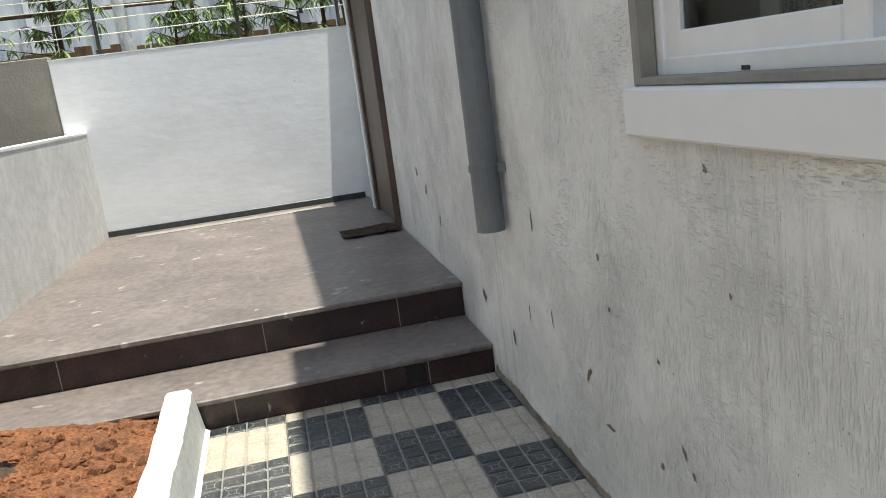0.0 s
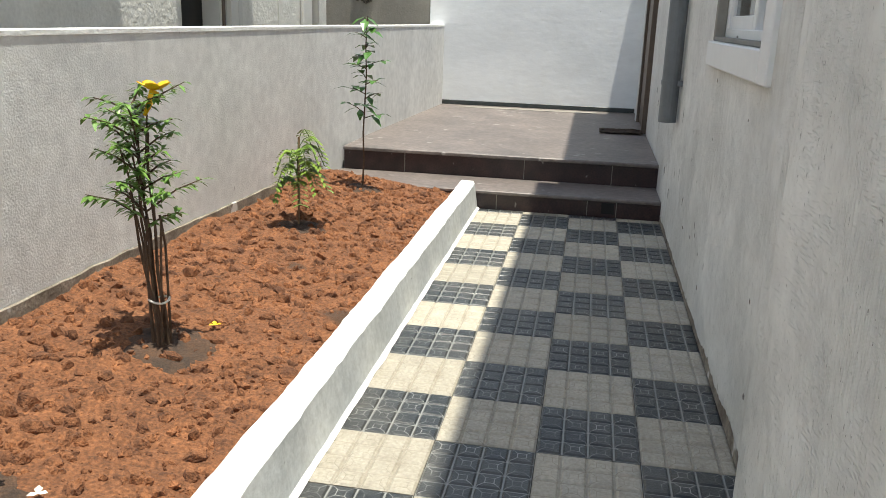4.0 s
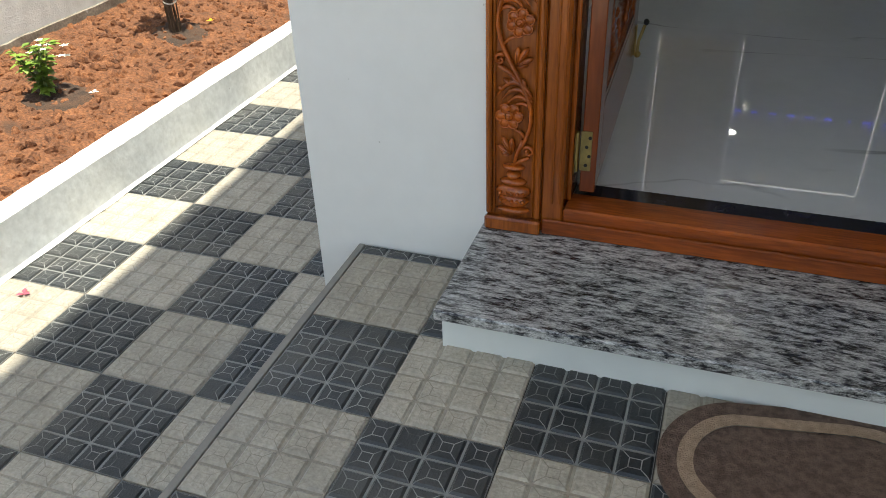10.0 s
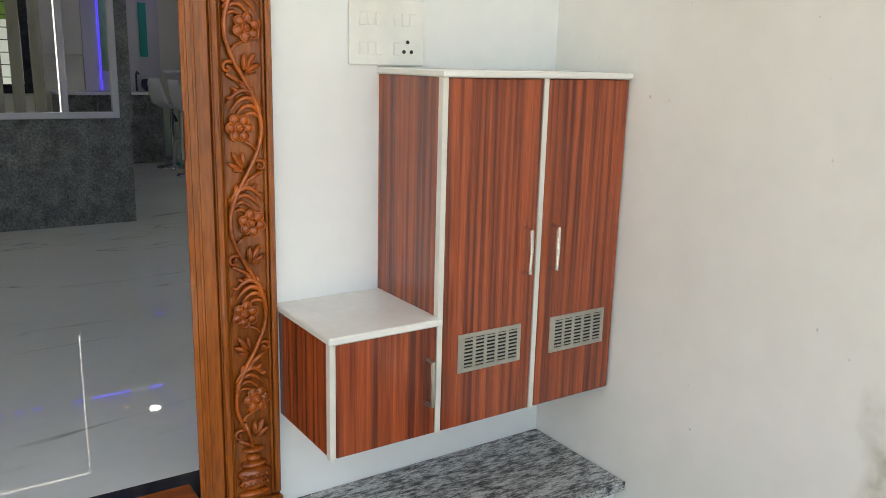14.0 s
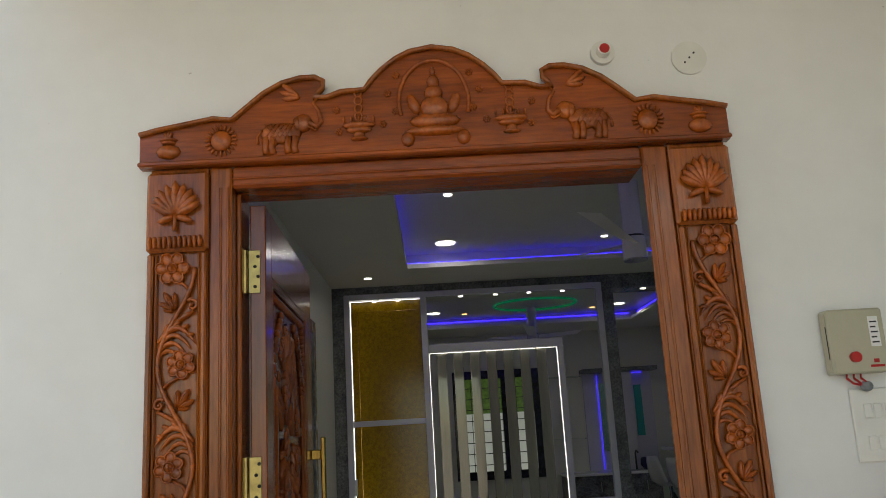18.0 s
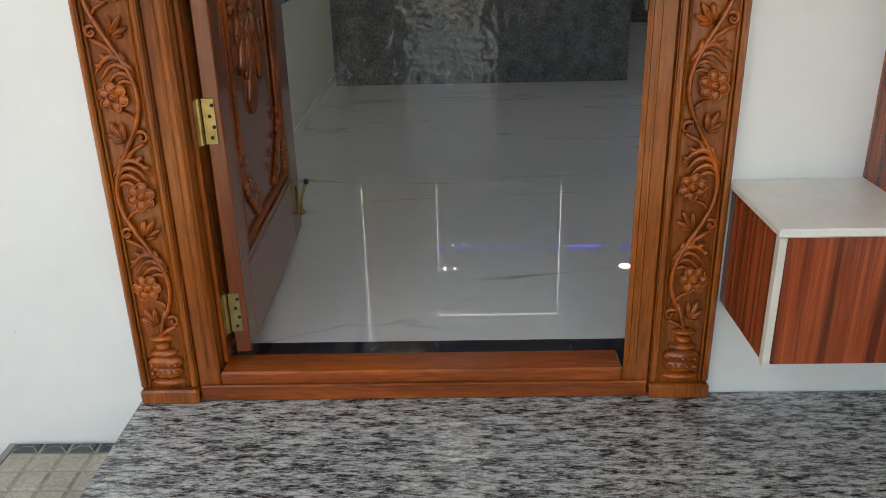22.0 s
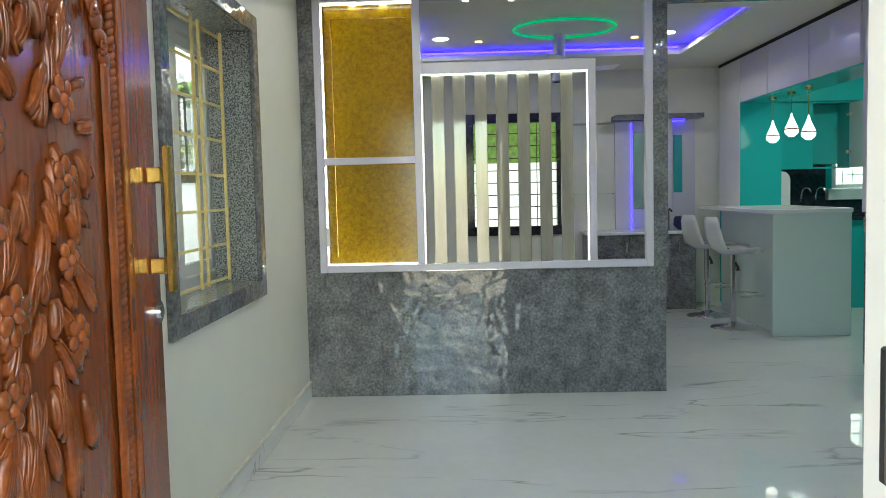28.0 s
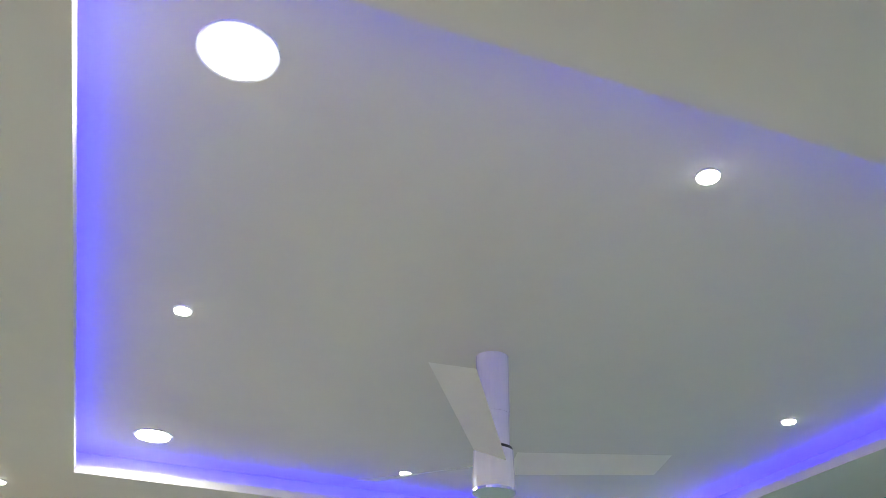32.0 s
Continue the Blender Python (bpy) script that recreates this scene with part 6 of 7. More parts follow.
    for a in (box(x0 - 0.109, x0 - 0.0855, y0, y1, CL + 0.036, CL + lift + 0.002), box(x1 + 0.0855, x1 + 0.109, y0, y1, CL + 0.036, CL + lift + 0.002),
              box(x0, x1, y0 - 0.109, y0 - 0.0855, CL + 0.036, CL + lift + 0.002), box(x0, x1, y1 + 0.0855, y1 + 0.109, CL + 0.036, CL + lift + 0.002)):
        part("strip_channel", a, CEIL, led)


cove(1.97, 4.77, -0.95, 1.91, IN, RX1, -1.499, 2.57, "ceiling", 0.056)
cove(1.95, 4.45, 3.55, 5.55, IN, 5.10, 2.842, 7.4, "ceiling_dining", 0.088)


def downlight(x, y, z, r, watts=0.0):
    t = thing("downlight", "round recessed ceiling downlight, lit", "downlight", (x, y, z), "ceiling downlights")
    bm = bmesh.new()
    disc((x, y, z - 0.003), r * 1.18, 0.005, bm, sides=32)
    part("rim", bm, GLOSS_WHITE, t)
    part("diffuser", disc((x, y, z - 0.0075), r, 0.004, sides=32), LIGHT_DISC, t)
    if watts:
        lamp(x, y, z - 0.02, watts, r * 2)


for x, y in ((2.24, -0.65), (2.25, 1.65), (4.5, 1.69), (4.5, -0.65)):
    downlight(x, y, CH, 0.068, 0.55)
for x, y in ((2.25, 0.47), (3.3, -0.67), (3.37, 1.69), (4.5, 0.47)):
    downlight(x, y, CH, 0.024)
for x, y in ((1.66, 2.18), (5.03, 2.2)):
    downlight(x, y, CL, 0.028)
for x, y in ((2.15, 5.05), (4.2, 5.05)):
    downlight(x, y, CH, 0.068, 0.49)
for x, y in ((2.5, 4.05), (2.5, 5.25), (3.95, 5.25), (3.95, 4.05)):
    t = thing("spot_light", "small warm recessed ceiling spot", "spot light", (x, y, CH), "warm ceiling spots")
    part("lens", disc((x, y, CH - 0.004), 0.03, 0.006), LED_WARM, t)
ovalled = thing("ring_light", "green oval light ring on the dining ceiling", "ring light", (3.22, 4.6, CH))
part("ring", tube([(3.22 + 0.43 * math.cos(a), 4.6 + 0.40 * math.sin(a), CH - 0.03) for a in (6.2832 * k / 48 for k in range(49))], 0.013, sides=6), LED_GREEN, ovalled)


def ceiling_fan(x, y, top, drop, turn, label):
    f = thing("ceiling_fan", label, "ceiling fan", (x, y, top))
    z = top - drop
    part("canopy", tube([(x, y, top - 0.001), (x, y, top - 0.2)], 0.054, sides=24), LAVENDER, f, smooth=False)
    part("neck", tube([(x, y, top - 0.2), (x, y, z + 0.125)], 0.052, sides=24), LAVENDER, f)
    part("band", tube([(x, y, z + 0.12), (x, y, z + 0.13)], 0.06, sides=24), BLACK, f)
    motor = part("motor", tube([(x, y, z + 0.12), (x, y, z + 0.03), (x, y, z)], [0.062, 0.066, 0.064], sides=24), LAVENDER, f)
    part("end_cap", disc((x, y, z - 0.004), 0.066, 0.008), CHROME, motor, "chrome end cap")
    for k in range(3):
        a = turn + 2.0944 * k
        bm = bmesh.new()
        rows = []
        for i in range(7):
            t = i / 6
            r = 0.06 + 0.53 * t
            w = 0.050 + 0.012 * t
            row = []
            for s, dz in ((-1, 0.020), (1, -0.020)):
                px, py = r, s * w
                row.append((x + px * math.cos(a) - py * math.sin(a), y + px * math.sin(a) + py * math.cos(a), z + 0.090 + 0.055 * t + dz * (1 - 0.3 * t)))
            rows.append([bm.verts.new(p) for p in row])
        for p, q in zip(rows, rows[1:]):
            bm.faces.new((p[0], p[1], q[1], q[0]))
        bmesh.ops.solidify(bm, geom=bm.faces[:], thickness=0.006)
        part("blade", bm, FAN_WHITE, f)


ceiling_fan(3.24, 0.41, CH, 0.44, radians(116), "white three-blade ceiling fan, standing still")
ceiling_fan(3.22, 5.0, CH, 0.42, radians(20), "white ceiling fan over the dining place")

stub2 = thing("cable_stub", "white wall rose with loose brown cable ends", "cable outlet", (IN, 0.62, 2.81))
part("rose", disc((IN + 0.006, 0.60, 2.81), 0.028, 0.01, axis="x"), WHITE_PLASTIC, stub2)
for k in range(2):
    part("cable", tube([(IN + 0.01, 0.61, 2.81), (IN + 0.03, 0.625 + 0.01 * k, 2.805), (IN + 0.045, 0.65, 2.79 - 0.012 * k)], 0.004, sides=6), RUST if k else RED, stub2)

# window recess inside
reveal = structure("window_reveal", ring_side(IY0 - 0.001, IY1 + 0.001, IZ0 - 0.001, IZ1 + 0.001, 0.022, MIDX - 0.002, IN - 0.001, bev=0.001), GREY_GRANITE, "speckled grey granite lining of the window recess")
structure("window_casing", ring_side(IY0 - 0.06, IY1 + 0.06, IZ0 - 0.06, IZ1 + 0.06, 0.082, IN + 0.001, IN + 0.022, bev=0.003), CONCRETE, "polished grey stone surround of the window")
grille = thing("window_grille", "yellow painted steel window grille", "window grille", (1.17, 0.9, IZ0))
for k in range(8):
    z = IZ0 + 0.035 + 0.162 * k
    part("bar", box(1.185, 1.195, IY0 + 0.03, IY1 - 0.03, z, z + 0.012), GRILLE, grille)
for y in (IY0 + 0.03, 0.55, 0.61, 0.98, 1.07, IY1 - 0.045):
    part("bar", box(1.1955, 1.208, y, y + 0.014, IZ0 + 0.03, IZ1 - 0.03), GRILLE, grille)

# ---- partition ----
PY0, PY1 = 2.57, 2.67
bm = box(IN + 0.001, 3.573, PY0, PY1, ROOM, 1.195)
box(IN + 0.001, 1.432, PY0, PY1, 1.195, CL, 0, bm)
box(3.497, 3.59, PY0, PY1, 1.195, 2.90, 0, bm)
box(1.432, 3.497, PY0, PY1, 2.90, CL, 0, bm)
structure("partition", bm, CONCRETE, "room divider in glossy grey concrete-look laminate")
bm = box(3.59, 5.10, PY0, PY0 + 0.27, 2.845, CL)
box(5.14, RX1, PY0, PY0 + 0.19, ROOM, CL, 0, bm)
box(3.497, 3.59, PY0, PY1, 2.90, CL, 0, bm)
structure("opening_lintel", bm, CONCRETE, "grey laminate lining round the wide opening")
structure("opening_side", box(5.10, 5.139, PY0 + 0.002, 2.838, ROOM, 2.844), REVEAL, "brownish grey glossy laminate side of the opening")
for x, y in ((3.86, 2.66), (4.30, 2.66), (4.70, 2.66)):
    t = thing("spot_light", "small white recessed spot in the lintel", "spot light", (x, y, 2.845), "lintel spots")
    part("lens", disc((x, y, 2.842), 0.022, 0.005), LED_WHITE, t)

div = thing("divider_frame", "lavender-white display frame with a gold panel, slats and light lines", "display frame", (2.46, 2.56, 1.195))
part("outer_frame", ring_frame(1.432, 3.496, 1.197, 2.898, 0.046, 2.545, 2.60), LAVENDER, div)
part("upright", box(2.040, 2.090, 2.546, 2.60, 1.243, 2.852, 0.003), LAVENDER, div)
part("cross_bar", box(1.478, 2.040, 2.546, 2.60, 1.866, 1.908, 0.003), LAVENDER, div)
part("inner_head", box(2.090, 3.151, 2.546, 2.60, 2.405, 2.472, 0.003), LAVENDER, div)
part("inner_upright", box(3.101, 3.151, 2.546, 2.60, 1.243, 2.405, 0.003), LAVENDER, div)
gold = part("gold_panel", box(1.478, 2.04, 2.655, 2.664, 1.243, 2.852), GOLD, div, "gold-flecked back panel")
bm = box(1.480, 1.484, 2.601, 2.655, 1.245, 2.85)
box(2.034, 2.038, 2.601, 2.655, 1.245, 2.85, 0, bm)
part("side_lining", bm, GOLD, div)
for x in (1.67, 1.86):
    part("spot", disc((x, 2.63, 2.848), 0.02, 0.006), LED_WHITE, div)
for a in (box(1.479, 1.4825, 2.590, 2.5995, 1.25, 1.862), box(1.479, 1.4825, 2.590, 2.5995, 1.912, 2.848), box(1.486, 2.036, 2.590, 2.5995, 1.244, 1.2475), box(1.486, 2.036, 2.590, 2.5995, 2.8445, 2.848),
          box(2.0905, 2.0935, 2.556, 2.566, 1.245, 2.40), box(2.098, 3.093, 2.556, 2.566, 2.397, 2.400), box(3.0975, 3.1005, 2.556, 2.566, 1.245, 2.40)):
    part("light_line", a, LED_WHITE, div)
bm = bmesh.new()
tube([(1.53, 2.654, 1.29), (1.53, 2.654, 2.77), (2.0, 2.654, 2.77)], 0.003, bm, 4)
part("gold_trim", bm, BRASS, div)
for x in (2.150, 2.281, 2.412, 2.543, 2.674, 2.806, 2.938):
    part("slat", box(x, x + 0.075, 2.57, 2.596, 1.205, 2.404, 0.002), SLAT, div)
part("slat_base", box(2.09, 3.101, 2.546, 2.60, 1.197, 1.2045, 0.001), CHROME, div)
for x in (2.37, 2.65, 2.92, 3.19):
    part("spot", disc((x, 2.60, 2.848), 0.018, 0.006), LED_WHITE, div)
part("catch", box(1.476, 1.50, 2.535, 2.545, 1.36, 1.48, 0.003), WHITE_PLASTIC, div)

# teal damask wallpaper motifs on the east wall
DM = Matrix(((0, 0, -1, RX1 - 0.001), (-1, 0, 0, 0), (0, 1, 0, 0), (0, 0, 0, 1)))


def damask(y, z):
    """A lacy ornament: a plume on top, curled tendrils, splayed lobed leaves at the sides and a pointed drop below."""
    bm = bmesh.new()
    h = 0.0012
    for k in range(3):
        petal(bm, 0, 0.185, math.pi / 2 + (k - 1) * 0.75, 0.062, 0.024, h)
    for k in range(5):
        petal(bm, 0, 0.005, math.pi / 2 + (k - 2) * 0.36, 0.135 - 0.012 * abs(k - 2), 0.034, h)
    for k in range(3):
        petal(bm, 0, -0.125, -math.pi / 2 + (k - 1) * 0.42, 0.125 if k == 1 else 0.085, 0.034, h)
    petal(bm, 0, -0.145, math.pi / 2, 0.15, 0.020, h)
    for s in (-1, 1):
        for px, py, r, turn in ((0.050, 0.165, 0.030, 0.3), (0.105, 0.110, 0.040, -0.4), (0.075, 0.035, 0.026, 0.9), (0.055, -0.145, 0.026, 2.6)):
            pts = []
            for k in range(13):
                a = turn + 5.2 * k / 12
                q = r * (1 - 0.055 * k)
                pts.append((s * (px + q * math.cos(a)), py + q * math.sin(a), 0.0))
            tube(pts, 0.0095, bm, 4, (Vector((0, 0, 1)), 0.15))
        for ang, ln, wd in ((0.42, 0.185, 0.040), (0.10, 0.235, 0.046), (-0.22, 0.225, 0.044), (-0.55, 0.185, 0.042), (-0.92, 0.14, 0.038)):
            way = ang if s > 0 else math.pi - ang
            petal(bm, s * 0.035, -0.035, way, ln, wd * 0.8, h)
            for d in (-1, 1):
                for f in (0.5, 0.75):
                    petal(bm, s * 0.035 + f * ln * math.cos(way), -0.035 + f * ln * math.sin(way), way + d * 0.75, 0.055, 0.020, h)
    bm.transform(Matrix.Translation((-y, z, 0)) @ Matrix.Diagonal((1.1, 1.06, 1, 1)))
    return tube_to(DM, bm)


paper = thing("wall_pattern", "large pale damask ornaments on the teal wall", "wallpaper", (RX1, 1.5, 1.5))
for i in range(-1, 10):
    for j in range(4):
        part("ornament", damask(2.17 - 0.29 * i, 0.288 + 0.766 * j + (0.383 if i % 2 else 0)), DAMASK, paper)

# ---- dining side, seen past the partition ----
bm = box(IN, 2.344, 6.5, 6.65, 0.2, ROOF)
box(3.448, 5.5, 6.5, 6.65, 0.2, ROOF, 0, bm)
box(2.344, 3.448, 6.5, 6.65, 0.2, 1.19, 0, bm)
box(2.344, 3.448, 6.5, 6.65, 2.52, ROOF, 0, bm)
structure("wall_dining", bm, ROOM_WALL, "cream dining room wall")
w2 = thing("window_2", "two-light dining window with black stone frame and grille", "window", (2.9, 6.5, 1.19), kind="structure")
part("window_frame", ring_frame(2.345, 3.447, 1.191, 2.519, 0.1, 6.47, 6.60), BLACK_STONE, w2)
part("mullion", box(2.95, 3.06, 6.47, 6.60, 1.291, 2.419, 0.003), BLACK_STONE, w2)
for k in range(8):
    part("grille_bar", box(2.445, 3.347, 6.605, 6.613, 1.36 + 0.135 * k, 1.37 + 0.135 * k), POST_BLACK, w2)
for x in (2.57, 2.70, 2.83, 3.14, 3.24):
    part("grille_bar", box(x, x + 0.008, 6.615, 6.623, 1.29, 2.42), POST_BLACK, w2)
# self-lit panels replace the sunlit view through the dining window
structure("backdrop_1", box(1.8, 4.2, 7.0, 7.02, 0.5, 2.0), DAYLIGHT_GLOW, "glowing panel standing in for a sunlit wall outside the dining window")
structure("backdrop_2", box(1.8, 4.2, 7.0, 7.02, 2.0, 3.1), GREEN_GLOW, "glowing green panel standing in for sunlit plants outside the dining window")

van = thing("vanity_unit", "grey wash counter with a white top", "vanity unit", (4.2, 6.2, ROOM))
part("body", box(3.62, 4.72, 5.99, 6.499, ROOM + 0.001, 1.195), CONCRETE, van)
part("top", box(3.60, 4.75, 5.96, 6.499, 1.196, 1.225, 0.004), GLOSS_WHITE, van)
for x in (3.90, 4.16, 4.44):
    d = part("cabinet_door", box(x - 0.125, x + 0.125, 5.972, 5.989, ROOM + 0.08, 1.18, 0.002), CONCRETE, van)
    part("handle", tube([(x + 0.1, 5.972, 1.0), (x + 0.1, 5.95, 1.01), (x + 0.1, 5.95, 1.12), (x + 0.1, 5.972, 1.13)], 0.005, sides=6), CHROME, d)
niche = thing("vanity_niche", "lavender wall unit with a blue-lit mirror and glass shelves", "wall unit", (4.4, 6.45, 1.3))
part("back", box(3.98, 4.84, 6.46, 6.499, 1.226, 2.40), LAVENDER, niche)
part("head_shelf", box(3.95, 4.88, 6.24, 6.499, 2.405, 2.455, 0.003), CONCRETE, niche)
part("side_post", box(4.38, 4.56, 6.30, 6.459, 1.227, 2.403, 0.003), LAVENDER, niche)
part("mirror", box(4.61, 4.70, 6.445, 6.4585, 1.62, 2.24), TEAL, niche, "teal glass panel")
part("mirror", box(4.17, 4.34, 6.445, 6.4585, 1.45, 2.28), CHROME, niche, "tall narrow mirror")
for x in (4.15, 4.35):
    part("led", box(x, x + 0.012, 6.44, 6.4585, 1.24, 2.38), LED_NICHE, niche)
part("led", box(4.57, 4.72, 6.40, 6.45, 2.385, 2.40), LED_NICHE, niche)
shelf = thing("glass_shelves", "two glass shelves on the dining wall", "shelf", (3.75, 6.4, 1.62))
for z in (1.62, 2.37):
    part("shelf", box(3.52, 3.94, 6.30, 6.498, z, z + 0.01), CLEAR, shelf)
vase = thing("wash_bowl", "dark blue ceramic wash bowl on the counter", "bowl", (4.63, 6.2, 1.226))
part("bowl", tube([(4.63, 6.2, 1.226), (4.63, 6.2, 1.28), (4.63, 6.2, 1.35), (4.63, 6.2, 1.37)], [0.05, 0.09, 0.085, 0.07], sides=20), VASE, vase, smooth=True)
tap = thing("tap", "small black tap behind the bowl", "tap", (4.5, 6.2, 1.226))
part("spout", tube([(4.5, 6.25, 1.226), (4.5, 6.25, 1.42), (4.5, 6.2, 1.45), (4.5, 6.12, 1.43)], 0.011, sides=8), BLACK, tap)

# bar counter and kitchen behind it
bar = thing("bar_counter", "white breakfast bar counter with a pale green end panel", "bar counter", (5.2, 5.0, ROOM))
part("end_panel", box(4.885, 5.53, 4.33, 4.37, ROOM + 0.001, 1.434, 0.002), PALE_GREEN, bar)
part("front_panel", box(4.965, 5.0, 4.371, 5.95, ROOM + 0.001, 1.434, 0.002), PALE_GREEN, bar)
part("top", box(4.83, 5.535, 4.31, 6.30, 1.435, 1.475, 0.006), GLOSS_WHITE, bar)
fr = thing("fridge_unit", "tall unit with a lavender gloss upper panel and grey lower panel", "cabinet", (5.2, 3.0, ROOM))
part("upper_panel", box(5.10, 5.6, 2.842, 3.27, 1.474, 2.93, 0.002), LAVENDER, fr)
part("lower_panel", box(5.105, 5.6, 2.842, 3.24, ROOM + 0.001, 1.468, 0.002), CONCRETE, fr)
part("handle", box(5.085, 5.1045, 3.2, 3.215, 1.34, 1.44, 0.002), CHROME, fr)
over = []
for k, (a, b) in enumerate(((3.272, 4.12), (4.124, 5.0), (5.004, 5.74))):
    o = thing("overhead_cabinet", "glossy white overhead cabinet over the bar opening", "cabinet", (5.2, (a + b) / 2, 2.5), "overhead cabinets")
    part("body", box(5.10, 5.42, a, b, 2.502, 2.93), GLOSS_WHITE, o)
    part("cabinet_door", box(5.08, 5.099, a + 0.006, b - 0.006, 2.50, 2.93, 0.002), LAVENDER, o)
    part("soffit", box(5.085, 5.42, a, b, 2.488, 2.5, 0.001), TEAL, o)
end = thing("end_cabinet", "tall glossy white cabinet at the end of the bar", "cabinet", (5.2, 6.05, 1.47))
part("body", box(5.08, 5.42, 5.744, 6.40, 1.476, 2.93, 0.002), GLOSS_WHITE, end)
part("side", box(5.084, 5.49, 5.733, 5.742, 1.476, 2.488), TEAL, end)
# solid strip coloured near-black as the shadow between cabinets and ceiling
structure("trim_shadow_line", box(5.075, 5.42, 3.272, 6.4, 2.932, 2.958), DARK_VOID, "near-black strip painting the shadow gap over the cabinets")
bm = box(5.12, 6.28, 6.402, 6.498, 0.2, ROOF)
box(7.1, 7.4, 6.402, 6.498, 0.2, ROOF, 0, bm)
box(6.28, 7.1, 6.402, 6.498, 0.2, 1.62, 0, bm)
box(6.28, 7.1, 6.402, 6.498, 2.36, ROOF, 0, bm)
structure("wall_kitchen", bm, TEAL, "glossy teal kitchen wall")
structure("wall_kitchen_east", box(7.3, 7.45, 2.75, 6.402, 0.2, ROOF), TEAL, "glossy teal kitchen side wall")
structure("wall_kitchen_south", box(5.43, 7.3, 2.6, 2.75, 0.2, ROOF), TEAL, "teal kitchen wall behind the tall unit")
structure("ceiling_kitchen", box(5.12, 7.4, 2.6, 6.4, CL, CL + 0.04), CEIL, "white kitchen ceiling")
# self-lit panel replaces the daylight behind the kitchen window
structure("backdrop_3", box(6.0, 7.5, 6.9, 6.92, 1.2, 2.8), DAYLIGHT_GLOW, "glowing panel standing in for daylight outside the kitchen window")
w3 = thing("window_3", "white kitchen window with a square grille", "window", (6.69, 6.42, 1.62), kind="structure")
part("window_frame", ring_frame(6.282, 7.098, 1.622, 2.358, 0.045, 6.40, 6.46), UPVC, w3)
part("window_sill", box(6.22, 7.16, 6.34, 6.399, 1.50, 1.618, 0.004), PALE_GREEN, w3)
for x in (6.42, 6.53, 6.64, 6.75, 6.86, 6.97):
    part("grille_bar", box(x, x + 0.012, 6.465, 6.473, 1.66, 2.32), UPVC, w3)
for z in (1.76, 1.90, 2.04, 2.18):
    part("grille_bar", box(6.327, 7.053, 6.475, 6.483, z, z + 0.012), UPVC, w3)
kc = thing("kitchen_counter", "black granite kitchen counter with teal doors", "kitchen counter", (6.4, 6.1, ROOM))
part("body", box(5.60, 7.298, 5.84, 6.40, ROOM + 0.001, 1.30), TEAL, kc)
part("top", box(5.58, 7.298, 5.80, 6.40, 1.301, 1.34, 0.004), BLACK_STONE, kc)
part("backsplash", box(5.50, 6.21, 6.388, 6.4015, 1.341, 1.88), BLACK_STONE, kc, "polished black stone backsplash")
part("backsplash", box(6.211, 7.298, 6.388, 6.4015, 1.341, 1.499), BLACK_STONE, kc, "polished black stone backsplash")
for x in (5.88, 6.03):
    t = thing("kitchen_tap", "tall chrome swan-neck tap on the black counter", "tap", (x, 6.2, 1.34), "kitchen taps")
    part("neck", tube([(x, 6.2, 1.34), (x, 6.2, 1.56), (x + 0.01, 6.19, 1.615), (x + 0.03, 6.17, 1.64), (x + 0.055, 6.14, 1.63), (x + 0.065, 6.12, 1.585)], 0.012, sides=8), CHROME, t, smooth=True)
    part("foot", disc((x, 6.2, 1.35), 0.024, 0.018), CHROME, t)
ku = thing("kitchen_wall_unit", "teal gloss wall cabinets with one door standing open", "cabinet", (6.0, 6.2, 1.83))
part("body", box(5.50, 6.31, 6.30, 6.388, 1.884, 2.50), TEAL, ku)
part("side", box(5.49, 5.508, 6.05, 6.299, 1.83, 2.50), TEAL, ku)
part("side", box(6.292, 6.31, 6.05, 6.299, 1.83, 2.50), TEAL, ku)
part("bottom", box(5.509, 6.291, 6.05, 6.299, 1.83, 1.848), TEAL, ku)
part("top", box(5.49, 6.31, 6.05, 6.299, 2.501, 2.519), TEAL, ku)
part("cabinet_door", box(5.492, 5.925, 6.03, 6.0485, 1.832, 2.498, 0.002), TEAL, ku)
d = part("open_door", box(6.296, 6.314, 5.70, 6.046, 1.835, 2.495, 0.002), PALE_GREEN, ku, "pale inner face of the open door")
for z in (1.98, 2.36):
    part("hinge", box(6.262, 6.295, 5.98, 6.04, z, z + 0.03, 0.003), STEEL, d)
structure("trim_kitchen_soffit", box(5.43, 7.298, 6.02, 6.40, 2.52, CL), TEAL, "teal boxing over the wall cabinets")
board = thing("cutting_board", "white board with a rounded top standing on the counter", "board", (5.56, 5.9, 1.34))
pts = [(5.48, 1.341), (5.48, 1.70)] + [(5.56 + 0.08 * math.cos(a), 1.72 + 0.09 * math.sin(a)) for a in (math.pi - math.pi * k / 10 for k in range(11))] + [(5.64, 1.341)]
part("board", outline_slab(pts, 5.89, 5.91), GLOSS_WHITE, board)
# fill lamp added to brighten the kitchen, without any fitting
lamp(6.3, 4.8, CL - 0.03, 1.5, 0.2)

for y, zb in ((5.32, 2.07), (4.88, 2.10), (4.52, 2.05)):
    p = thing("pendant_lamp", "white glass teardrop pendant lamp with a brass cap, lit", "pendant lamp", (5.25, y, 2.488), "pendants over the bar")
    part("cap", disc((5.25, y, 2.478), 0.035, 0.016), BRASS, p)
    part("cord", tube([(5.25, y, 2.47), (5.25, y, zb + 0.2)], 0.003, sides=5), BRASS, p)
